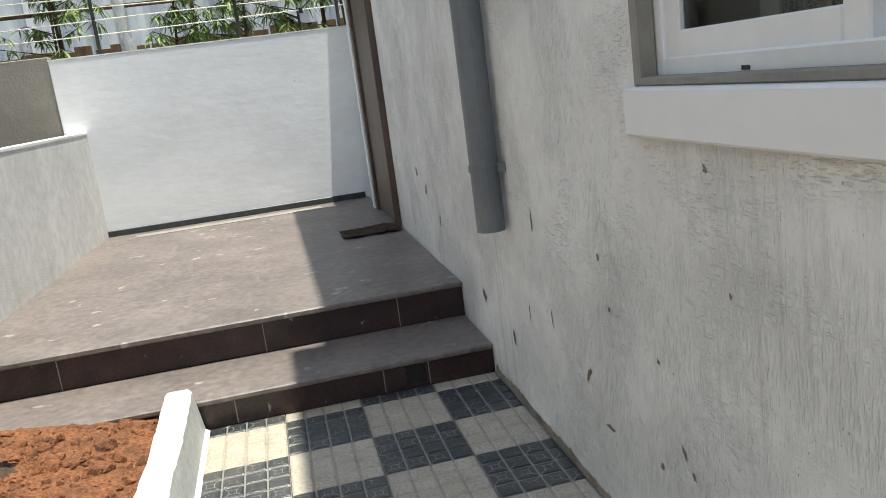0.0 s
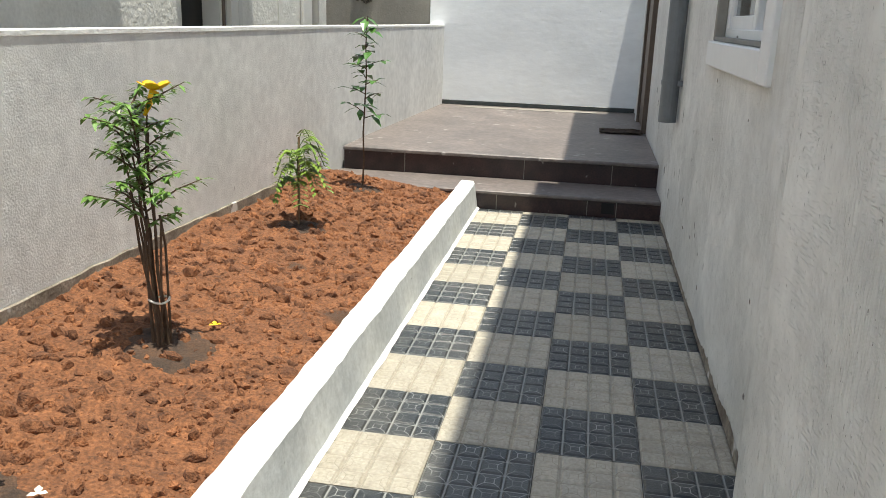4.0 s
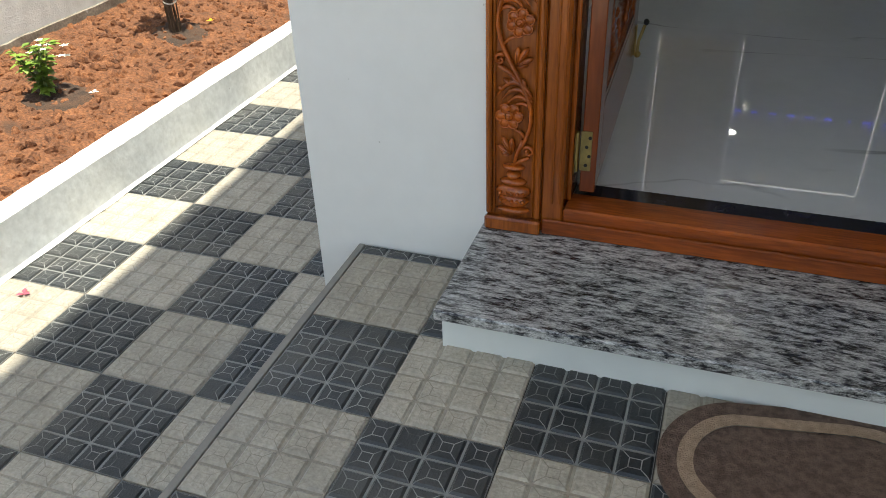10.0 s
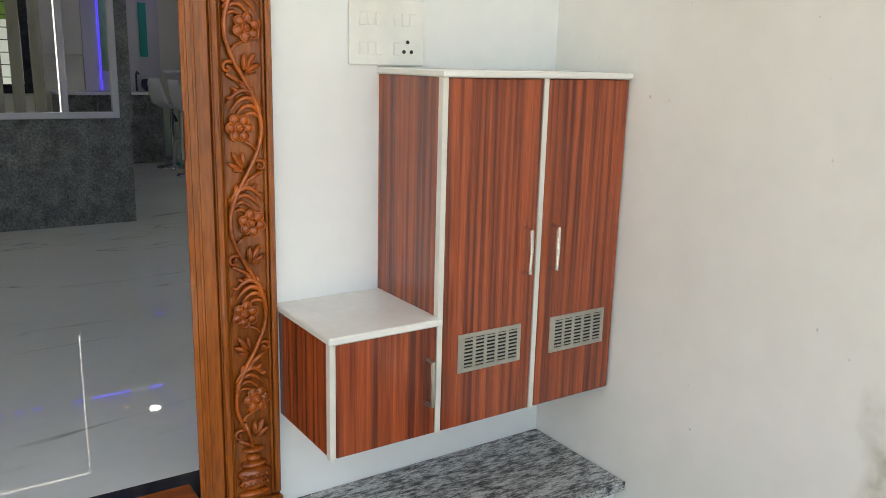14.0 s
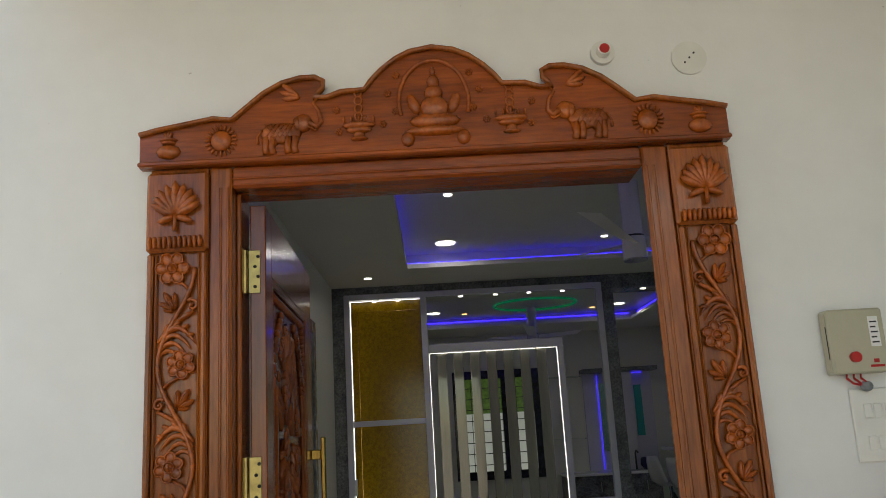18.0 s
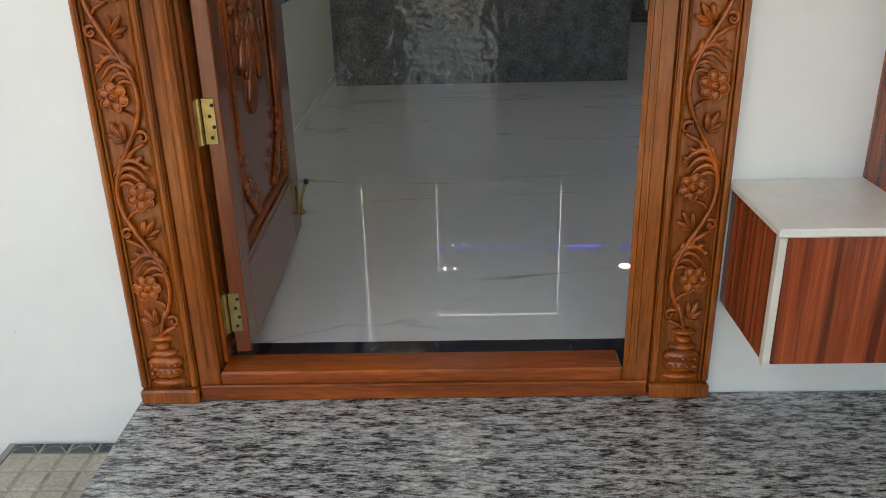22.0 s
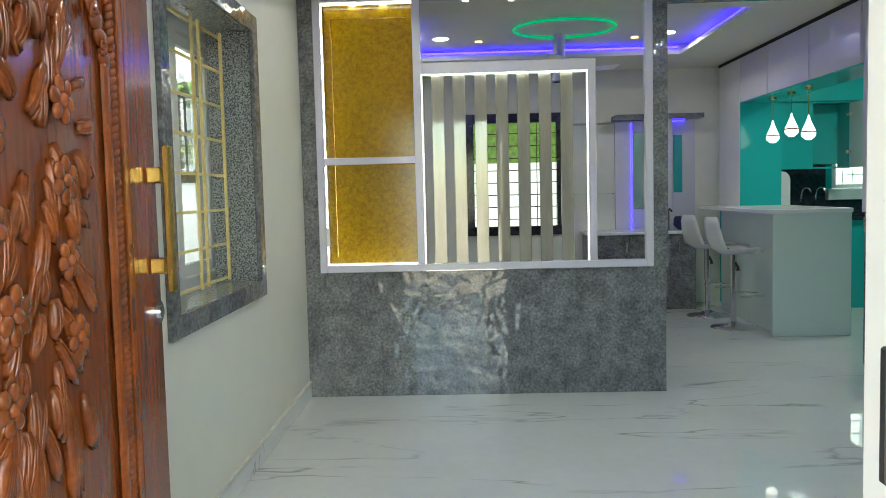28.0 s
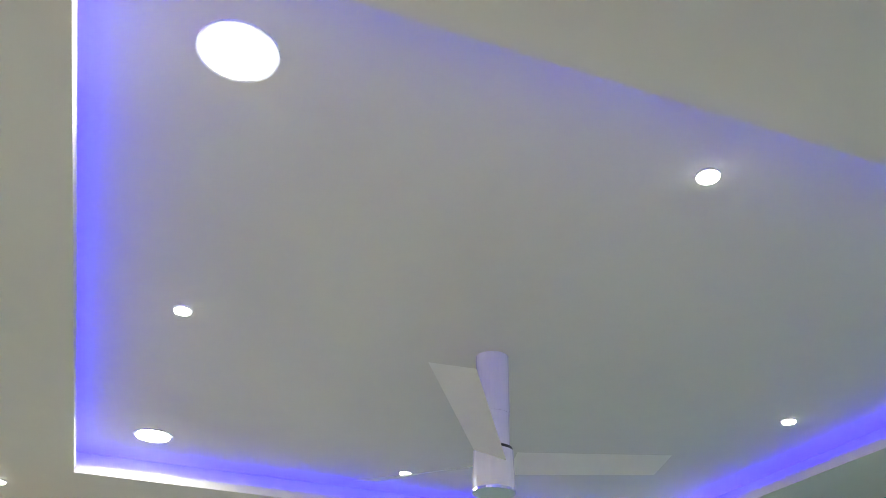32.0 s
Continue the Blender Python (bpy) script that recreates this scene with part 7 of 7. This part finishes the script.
    part("shade", tube([(5.25, y, zb + 0.21), (5.25, y, zb + 0.17), (5.25, y, zb + 0.12), (5.25, y, zb + 0.07), (5.25, y, zb + 0.03), (5.25, y, zb)], [0.004, 0.014, 0.035, 0.058, 0.055, 0.02], sides=20), PENDANT, p, smooth=True)
    part("band", tube([(5.25, y, zb + 0.062), (5.25, y, zb + 0.074)], 0.062, sides=20), RUST, p, "dark brass band")


def stool(x, y, turn):
    s = thing("bar_stool", "white shell bar stool on a chrome pedestal", "bar stool", (x, y, ROOM), "bar stools")
    part("base", tube([(x, y, ROOM + 0.001), (x, y, ROOM + 0.012), (x, y, ROOM + 0.035), (x, y, ROOM + 0.06)], [0.2, 0.195, 0.08, 0.035], sides=32), CHROME, s, smooth=True)
    part("column", tube([(x, y, ROOM + 0.05), (x, y, ROOM + 0.66)], 0.026, sides=16), CHROME, s)
    part("sleeve", tube([(x, y, ROOM + 0.36), (x, y, ROOM + 0.66)], 0.03, sides=16), CHROME, s)
    c, q = math.cos(turn), math.sin(turn)
    part("foot_ring", tube([(x + 0.13 * c + 0.15 * math.cos(a + turn), y + 0.13 * q + 0.15 * math.sin(a + turn), ROOM + 0.30) for a in (-2.4 + 4.8 * k / 16 for k in range(17))], 0.011, sides=8), CHROME, s)
    part("lever", tube([(x, y, ROOM + 0.62), (x + 0.02, y - 0.05, ROOM + 0.55), (x + 0.02, y - 0.06, ROOM + 0.52)], [0.008, 0.012, 0.018], sides=8), BLACK, s)
    bm = bmesh.new()
    rows = []
    prof = ((0.22, 0.655), (0.14, 0.665), (0.0, 0.655), (-0.12, 0.665), (-0.19, 0.72), (-0.225, 0.82), (-0.245, 0.93), (-0.25, 1.0))
    for i, (f, h) in enumerate(prof):
        row = []
        for k in range(9):
            t = -1 + k / 4
            wd = (0.17, 0.2, 0.21, 0.21, 0.205, 0.19, 0.165, 0.12)[i]
            side = t * wd
            lift = 0.07 * t * t if i < 4 else 0.0
            fwd = f + (0.05 * t * t if i >= 4 else 0)
            row.append(bm.verts.new((x + fwd * c - side * q, y + fwd * q + side * c, ROOM + h + lift)))
        rows.append(row)
    for a, b in zip(rows, rows[1:]):
        for k in range(8):
            bm.faces.new((a[k], a[k + 1], b[k + 1], b[k]))
    bmesh.ops.solidify(bm, geom=bm.faces[:], thickness=0.02)
    part("seat", bm, GLOSS_WHITE, s, smooth=True)


stool(4.69, 5.49, radians(12))
stool(4.715, 4.80, radians(5))

# black sofa against the teal wall
sofa = thing("sofa", "black leatherette sofa with padded arms by the teal wall", "sofa", (4.9, 0.9, ROOM))
SOFA = mat("black_leatherette", (0.014, 0.014, 0.015), (0.022, 0.022, 0.023), scale=9, rough=0.38, bump=0.2, bscale=120, fine=0.1)
part("base", box(4.64, 5.22, -0.30, 1.34, ROOM + 0.05, ROOM + 0.22, 0.02, seg=2), SOFA, sofa)
for y in (0.285, 1.035):
    part("seat_cushion", box(4.62, 5.02, y - 0.37, y + 0.145, ROOM + 0.221, ROOM + 0.36, 0.035, seg=3), SOFA, sofa)
part("backrest", box(5.02, 5.235, -0.30, 1.34, ROOM + 0.221, ROOM + 0.70, 0.04, seg=3), SOFA, sofa)
for y in (-0.30, 1.19):
    part("armrest", box(4.60, 5.018, y, y + 0.16, ROOM + 0.221, ROOM + 0.52, 0.04, seg=3), SOFA, sofa)
for x in (4.70, 5.15):
    for y in (-0.2, 1.24):
        part("foot", tube([(x, y, ROOM + 0.001), (x, y, ROOM + 0.051)], 0.02, sides=10), CHROME, sofa)
# ---- plants in the bed ----
# ragged patch of darker soil laid over the bed
def dark_patch(x, y, r, seed):
    bm = bmesh.new()
    mid = bm.verts.new((x, y, soil_z(x, y) + 0.014))
    rings = []
    for j in (0.35, 0.7, 1.0):
        ring = []
        for k in range(28):
            a = 6.2832 * k / 28
            q = r * j * (1 + 0.3 * noise.noise((math.cos(a) * 1.7, math.sin(a) * 1.7, seed)))
            px, py = x + q * math.cos(a), y + q * math.sin(a)
            ring.append(bm.verts.new((px, py, soil_z(px, py) + (0.012 if j < 1 else -0.006) + 0.008 * noise.noise((px * 40, py * 40, 2)))))
        rings.append(ring)
    for k in range(28):
        bm.faces.new((mid, rings[0][k], rings[0][(k + 1) % 28]))
        for a, b in zip(rings, rings[1:]):
            bm.faces.new((a[k], b[k], b[(k + 1) % 28], a[(k + 1) % 28]))
    part("soil_patch", bm, SOIL_DARK, None, "patch of darker soil round a plant", True, "structure")


def rose_head(bm, at, r, seed):
    rnd = random.Random(seed)
    for layer, (n, tilt, s) in enumerate(((5, 0.25, 1.0), (5, 0.65, 0.85), (4, 1.0, 0.65), (3, 1.3, 0.45))):
        for k in range(n):
            a = 6.2832 * k / n + layer * 0.6 + rnd.uniform(-0.15, 0.15)
            m = Matrix.Rotation(a, 3, "Z") @ Matrix.Rotation(-tilt, 3, "Y")
            c = m @ Vector((0.5 * r * s, 0, 0))
            blob((at[0] + c.x, at[1] + c.y, at[2] + c.z), (0.55 * r * s, 0.45 * r * s, 0.07 * r), m, bm, 8, 4)


def compound_leaf(bm, p, a, size, rnd, count=5):
    for k in range(count):
        b = a + (k - (count - 1) / 2) * 0.6
        leaf(bm, p, (math.cos(b), math.sin(b), rnd.uniform(-0.15, 0.35)), size * rnd.uniform(0.8, 1.1), size * 0.62, 0.3)


def rose_bush(name, x, y, height, label, heads, seed):
    rnd = random.Random(seed)
    z = soil_z(x, y)
    t = thing(name, label, "rose bush", (x, y, z))
    stems, leaves = bmesh.new(), bmesh.new()
    main = [(x + 0.012 * math.sin(k), y + 0.01 * math.cos(k * 1.7), z + height * k / 6) for k in range(7)]
    part("stem", tube([(x, y, z - 0.03)] + main, [0.006] * 4 + [0.005] * 4, sides=6), STEM_GREEN, t)
    for k in range(30):
        h = rnd.random() ** 0.8
        i = min(5, int(h * 6))
        p0 = Vector(main[i]).lerp(Vector(main[i + 1]), h * 6 - i)
        a = rnd.uniform(0, 6.28)
        ln = rnd.uniform(0.03, 0.09) * (1.35 - h)
        p1 = p0 + Vector((math.cos(a) * ln, math.sin(a) * ln, ln * 0.35))
        tube([p0, p1], 0.0022, stems, 4)
        compound_leaf(leaves, p1, a, rnd.uniform(0.034, 0.052), rnd)
    part("twig_work", stems, STEM_GREEN, t)
    part("leaves", leaves, LEAF_DARK, t)
    young = bmesh.new()
    for k in range(5):
        a = rnd.uniform(0, 6.28)
        compound_leaf(young, (x + 0.05 * math.cos(a), y + 0.05 * math.sin(a), z + rnd.uniform(0.05, 0.22)), a, 0.05, rnd)
    part("low_leaves", young, LEAF, t)
    for dx, dy, h, r, m in heads:
        bm = bmesh.new()
        rose_head(bm, (x + dx, y + dy, z + h), r, seed)
        b = part("bloom", bm, m, t, smooth=True)
        part("bloom_stalk", tube([(x + dx * 0.3, y + dy * 0.3, z + h * 0.6), (x + dx, y + dy, z + h)], 0.003, sides=5), STEM_GREEN, b)


rose_bush("rose_bush", -0.86, -1.86, 0.66, "thin rose bush with one bright pink bloom", ((0, 0, 0.69, 0.042, PINK), (0.03, 0.05, 0.37, 0.03, PINK_PALE)), 31)
rose_bush("rose_bush", -0.90, -2.93, 0.52, "rose bush with cream and white blooms", ((-0.02, 0.0, 0.55, 0.042, CREAM_PETAL), (0.02, 0.03, 0.22, 0.062, WHITE_PETAL)), 47)


def leafy(name, x, y, label, category, stems_n, height, spread, n, size, width, lm, seed, lo=0.3, lift=0.3, bare=STEM, bend=2.0, lean=0.0):
    rnd = random.Random(seed)
    z = soil_z(x, y)
    t = thing(name, label, category, (x, y, z))
    lv = bmesh.new()
    tips = []
    for k in range(stems_n):
        a = 6.28 * k / max(1, stems_n) + rnd.uniform(-0.4, 0.4)
        sp = spread * rnd.uniform(0.3, 1)
        h = height * rnd.uniform(0.75, 1.05)
        pts = [(x + 0.012 * math.cos(a), y + 0.012 * math.sin(a), z - 0.03)] + [(x + lean * i / 6 + (0.012 + sp * (i / 6) ** bend) * math.cos(a), y + (0.012 + sp * (i / 6) ** bend) * math.sin(a), z + h * i / 6) for i in range(1, 7)]
        part("stem", tube(pts, [0.0062 - 0.0007 * i for i in range(7)], sides=6), bare, t)
        tips.append(pts[-1])
        for _ in range(n):
            f = lo + (1 - lo) * rnd.random() ** 0.8
            i = min(5, int(f * 6))
            p = Vector(pts[i]).lerp(Vector(pts[i + 1]), f * 6 - i)
            b = rnd.uniform(0, 6.28)
            leaf(lv, p, (math.cos(b), math.sin(b), rnd.uniform(-0.2, 0.6) + lift - 0.3), size * rnd.uniform(0.7, 1.15), width * rnd.uniform(0.8, 1.1), 0.3)
    part("leaves", lv, lm, t)
    return t, tips, z


def branched(name, x, y, label, category, lean, crown_lo, top, branches, reach, leaves, size, width, lm, seed, stems_n=1, rise=0.9):
    """A plant of bare stems tied close, whose crown is made of short rising branches set with single leaves."""
    rnd = random.Random(seed)
    z = soil_z(x, y)
    t = thing(name, label, category, (x, y, z))
    lv, wood = bmesh.new(), bmesh.new()
    for k in range(stems_n):
        a = 6.28 * k / stems_n + rnd.uniform(-0.4, 0.4)
        r = 0.022 if stems_n > 1 else 0.0
        h = top * (rnd.uniform(0.6, 0.95) if stems_n > 1 else 1.0)
        pts = [(x + r * math.cos(a), y + r * math.sin(a), z - 0.03)] + [(x + lean * i / 6 + r * (1 + 1.2 * (i / 6) ** 3) * math.cos(a) + 0.006 * math.sin(i * 2.1 + k), y + r * (1 + 1.2 * (i / 6) ** 3) * math.sin(a), z + h * i / 6) for i in range(1, 7)]
        part("stem", tube(pts, [0.0068 - 0.0006 * i for i in range(7)], sides=6), STEM, t)
    for k in range(branches):
        f = crown_lo + (1 - crown_lo) * (k + rnd.random()) / branches
        p0 = Vector((x + lean * f, y, z + top * f * 0.97))
        a = 2.4 * k + rnd.uniform(-0.5, 0.5)
        ln = reach * rnd.uniform(0.45, 1.0) * (1.15 - 0.75 * max(0, f - 0.6))
        e = rise * rnd.uniform(0.7, 1.2)
        way = Vector((math.cos(a) * math.cos(e), math.sin(a) * math.cos(e), math.sin(e)))
        p1, p2 = p0 + way * ln * 0.55, p0 + way * ln + Vector((0, 0, -0.12 * ln))
        tube([p0, p1, p2], [0.004, 0.003, 0.0015], wood, 5)
        for n in range(leaves):
            q = 0.15 + 0.85 * (n + rnd.random()) / leaves
            p = p0.lerp(p1, q / 0.55) if q < 0.55 else p1.lerp(p2, (q - 0.55) / 0.45)
            b = rnd.uniform(0, 6.28)
            leaf(lv, p, (math.cos(b) + 0.5 * way.x, math.sin(b) + 0.5 * way.y, rnd.uniform(-0.35, 0.55)), size * rnd.uniform(0.7, 1.15), width * rnd.uniform(0.8, 1.1), 0.45)
    part("twig_work", wood, STEM, t, kind="stuff")
    part("leaves", lv, lm, t)
    return t, z


bush, bz = branched("flowering_shrub", -0.98, 0.05, "shrub of several tied stems with narrow leaves and a yellow flower", "shrub", -0.05, 0.50, 0.86, 28, 0.25, 26, 0.056, 0.017, LEAF, 5, 7, 0.7)
bm = bmesh.new()
for k in range(5):
    a = 6.2832 * k / 5
    m = Matrix.Rotation(a, 3, "Z") @ Matrix.Rotation(-0.5, 3, "Y")
    c = m @ Vector((0.032, 0, 0))
    blob((-0.97 + c.x, 0.09 + c.y, bz + 0.87 + c.z), (0.032, 0.026, 0.004), m, bm, 8, 4)
tube([(-1.0, 0.07, bz + 0.79), (-0.97, 0.09, bz + 0.87)], [0.006, 0.016], bm, 8)
part("flower", bm, YELLOW, bush, "yellow trumpet flower", smooth=True)
part("tie", tube([(-0.98 + 0.034 * math.cos(a), 0.05 + 0.034 * math.sin(a), bz + 0.17 + 0.004 * math.sin(a * 2)) for a in (6.4 * k / 20 for k in range(21))], 0.004, sides=5), TWINE, bush)
for k in range(4):
    a = 1.57 * k + 0.4
    part("stake", tube([(-0.98 + 0.03 * math.cos(a), 0.05 + 0.03 * math.sin(a), bz - 0.04), (-0.98 + 0.035 * math.cos(a + 0.6), 0.05 + 0.035 * math.sin(a + 0.6), bz + 0.36), (-0.98 + 0.03 * math.cos(a + 1), 0.05 + 0.03 * math.sin(a + 1), bz + 0.46)], 0.0045, sides=6), STEM, bush)

jas, _, jz = leafy("jasmine_bush", -1.0, -0.95, "small bright green bush with white flowers", "shrub", 9, 0.26, 0.11, 26, 0.055, 0.034, LEAF_YOUNG, 9, 0.15, 0.25, STEM_GREEN)
rnd = random.Random(2)
for _ in range(12):
    bm = bmesh.new()
    cx, cy, cz = -0.98 + rnd.uniform(-0.06, 0.08), -0.93 + rnd.uniform(-0.06, 0.08), jz + rnd.uniform(0.17, 0.27)
    for k in range(5):
        a = 6.2832 * k / 5
        leaf(bm, (cx, cy, cz), (math.cos(a), math.sin(a), 0.3), 0.026, 0.015, 0.2)
    part("flower", bm, WHITE_PETAL, jas)

cur = thing("curry_sapling", "small sapling with feathered yellow-green leaves tied to a stake", "sapling", (-1.12, 1.80, soil_z(-1.12, 1.80)))
cz = soil_z(-1.12, 1.80)
part("stake", tube([(-1.12, 1.80, cz - 0.03), (-1.12, 1.805, cz + 0.3), (-1.115, 1.81, cz + 0.50)], 0.007, sides=6), PLANK, cur)
rnd = random.Random(14)
st, lv, ly = bmesh.new(), bmesh.new(), bmesh.new()
for k in range(18):
    a = rnd.uniform(0, 6.28)
    h = rnd.uniform(0.18, 0.47)
    p0 = Vector((-1.12, 1.80, cz + h))
    ln = rnd.uniform(0.10, 0.18)
    pts = [p0 + Vector((math.cos(a) * ln * s, math.sin(a) * ln * s, 0.10 * math.sin(s * 2.6) - 0.10 * s * s)) for s in (0, 0.25, 0.5, 0.75, 1)]
    tube(pts, 0.0025, st, 4)
    for j in range(11):
        s = 0.2 + 0.8 * j / 10
        i = min(3, int(s * 4))
        q = pts[i].lerp(pts[i + 1], s * 4 - i)
        for d in (-1, 1):
            b = a + d * 1.1
            leaf(ly if h > 0.25 else lv, q, (math.cos(b), math.sin(b), -0.1), 0.055, 0.021, 0.3)
part("stalk_work", st, STEM_GREEN, cur, kind="stuff")
part("leaves", lv, LEAF, cur)
part("young_leaves", ly, LEAF_YOUNG, cur, "yellow-green young leaves")

lem, lz = branched("lemon_sapling", -1.09, 2.98, "young tree with a bare stem and broad dark leaves", "sapling", 0.03, 0.42, 1.14, 15, 0.14, 5, 0.115, 0.056, LEAF_DARK, 77, 1, 0.45)
for x, y, r, s in ((-0.90, -1.82, 0.20, 1), (-0.95, -0.93, 0.16, 2), (-0.95, 0.06, 0.16, 3), (-1.10, 1.78, 0.15, 4), (-1.08, 2.97, 0.13, 5), (-0.92, -2.9, 0.2, 6), (-1.05, -2.4, 0.2, 7)):
    dark_patch(x, y, r, s)

tap_out = thing("garden_tap", "grey garden tap on a white standpipe by the wall", "tap", (-1.36, 0.72, 0.2))
gx, gy = -1.40, 0.72
gz = soil_z(gx, gy)
part("standpipe", tube([(gx, gy, gz - 0.04), (gx, gy, gz + 0.3), (gx, gy, gz + 0.60)], 0.013, sides=10), WHITE_PLASTIC, tap_out)
part("valve", tube([(gx, gy, gz + 0.58), (gx, gy, gz + 0.68)], 0.02, sides=10), PVC, tap_out)
part("spout", tube([(gx, gy, gz + 0.62), (gx + 0.06, gy + 0.02, gz + 0.62), (gx + 0.09, gy + 0.03, gz + 0.60)], 0.013, sides=8), PVC, tap_out)
part("lever", box(gx - 0.03, gx + 0.03, gy - 0.008, gy + 0.008, gz + 0.682, gz + 0.692, 0.002), PVC, tap_out)

rnd = random.Random(6)
for k in range(5):
    x, y = ((-0.88, 0.25), (-0.80, -0.86), (-0.2, -2.05), (3.62, -2.22), (-0.75, -2.6))[k]
    z = soil_z(x, y) + 0.02 if x < -0.5 else (0.003 if x < 0.5 else PORCH + 0.003)
    p = thing("fallen_petal", "small fallen petal lying on the ground", "petal", (x, y, z), "fallen petals")
    bm = bmesh.new()
    for j in range(3):
        leaf(bm, (x, y, z), (math.cos(j * 2.1), math.sin(j * 2.1), 0.25), 0.03, 0.02, 0.1)
    part("petal", bm, (YELLOW, WHITE_PETAL, PINK_PALE, WHITE_PETAL, YELLOW)[k], p)
# ---- embossed floor tiles, one by one ----
def tile_mesh(w, d, pads):
    """A tile of w by d whose 4 x 4 field of bevelled pads stands 5 mm over its grooves; corner at the origin."""
    bm = bmesh.new()
    g = 0.0015
    box(g, w - g, g, d - g, -0.011, -0.005, 0, bm)
    c = S / 4
    for i in range(4):
        for j in range(4):
            x0, x1, y0, y1 = i * c + 0.0035, (i + 1) * c - 0.0035, j * c + 0.0035, (j + 1) * c - 0.0035
            x1, y1 = min(x1, w - 0.003), min(y1, d - 0.003)
            if x1 - x0 < 0.012 or y1 - y0 < 0.012:
                continue
            b = min(0.0055, (x1 - x0) * 0.3, (y1 - y0) * 0.3)
            lo = [bm.verts.new(p) for p in ((x0, y0, -0.005), (x1, y0, -0.005), (x1, y1, -0.005), (x0, y1, -0.005))]
            hi = [bm.verts.new(p) for p in ((x0 + b, y0 + b, 0), (x1 - b, y0 + b, 0), (x1 - b, y1 - b, 0), (x0 + b, y1 - b, 0))]
            bm.faces.new(hi)
            for k in range(4):
                bm.faces.new((lo[k], lo[(k + 1) % 4], hi[(k + 1) % 4], hi[k]))
    me = bpy.data.meshes.new("tile")
    bm.to_mesh(me)
    bm.free()
    return me


tile_store = {}


def lay(parent, x, y, z, w, d, dark, rnd):
    key = (round(w, 3), round(d, 3), dark)
    if key not in tile_store:
        tile_store[key] = tile_mesh(w, d, 4)
        tile_store[key].materials.append(TILE_DARK if dark else TILE_BEIGE)
    ob = new("tile", tile_store[key])
    ob.parent = parent
    ob.matrix_basis = pose(x, y, z + rnd.uniform(-0.0015, 0.001), rnd.uniform(-0.15, 0.15), rnd.uniform(-0.15, 0.15), 0)
    return ob


rnd = random.Random(4)
path = tagged(new("path_paving"), "path of black and beige embossed cement tiles", "paving", kind="structure")
for i in range(-1, 3):
    w = min(S, WALL - 0.004 - i * S)
    for j in range(-19, 11):
        y = j * S
        d = min(S, 3.401 - y)
        if d < 0.03:
            continue
        lay(path, i * S, y, 0, w, d, (i + j) % 2 != 0, rnd)
porch = tagged(new("porch_paving"), "porch floor of black and beige embossed cement tiles", "paving", kind="structure")
X0, Y0 = 1.30, -2.45
for i in range(-1, 9):
    x0, x1 = max(0.978, X0 + i * S), min(3.946, X0 + (i + 1) * S)
    for j in range(-10, 3):
        y0, y1 = Y0 + j * S, min(DOORW - 0.002, Y0 + (j + 1) * S)
        if x1 - x0 < 0.02 or y1 - y0 < 0.02:
            continue
        if x0 > 1.36 and y0 > -2.18:
            continue
        if x0 > 1.29 and y1 > -1.75:
            continue
        lay(porch, x0, y0, PORCH, x1 - x0, y1 - y0, (i + j) % 2 != 0, rnd)
structure("porch_edge", box(0.955, 0.977, -6.2, DOORW - 0.002, -0.1, PORCH - 0.002, 0.002), CEMENT, "cement edge of the raised porch floor")
bm, a, b = bmesh.new(), [], []
for k in range(120):
    y = -4.2 + (3.375 + 4.2) * k / 119
    a.append(bm.verts.new((-0.337, y, 0.012)))
    b.append(bm.verts.new((-0.318 + 0.010 * noise.noise((y * 6, 1, 1)), y, 0.003)))
for k in range(119):
    bm.faces.new((a[k], a[k + 1], b[k + 1], b[k]))
structure("trim_path_edge", bm, KERB, "white paint spilled along the foot of the kerb")
bm = bmesh.new()
for k in range(150):
    near = rnd.random() ** 2
    x, y, r = 3.93 - 1.3 * near, rnd.uniform(-3.5, -2.47), rnd.choice((0.0015, 0.002, 0.002, 0.003, 0.005))
    blob((x, y, PORCH + 0.0045), (r * rnd.uniform(0.8, 1.8), r, 0.0012), Matrix.Rotation(rnd.uniform(0, 3.1), 3, "Z"), bm, 6, 4)
flecks = part("paint_flecks", bm, KERB, None, kind="stuff")
tagged(flecks, "small dropped flecks of white paint on the porch tiles", "paint flecks", kind="stuff")
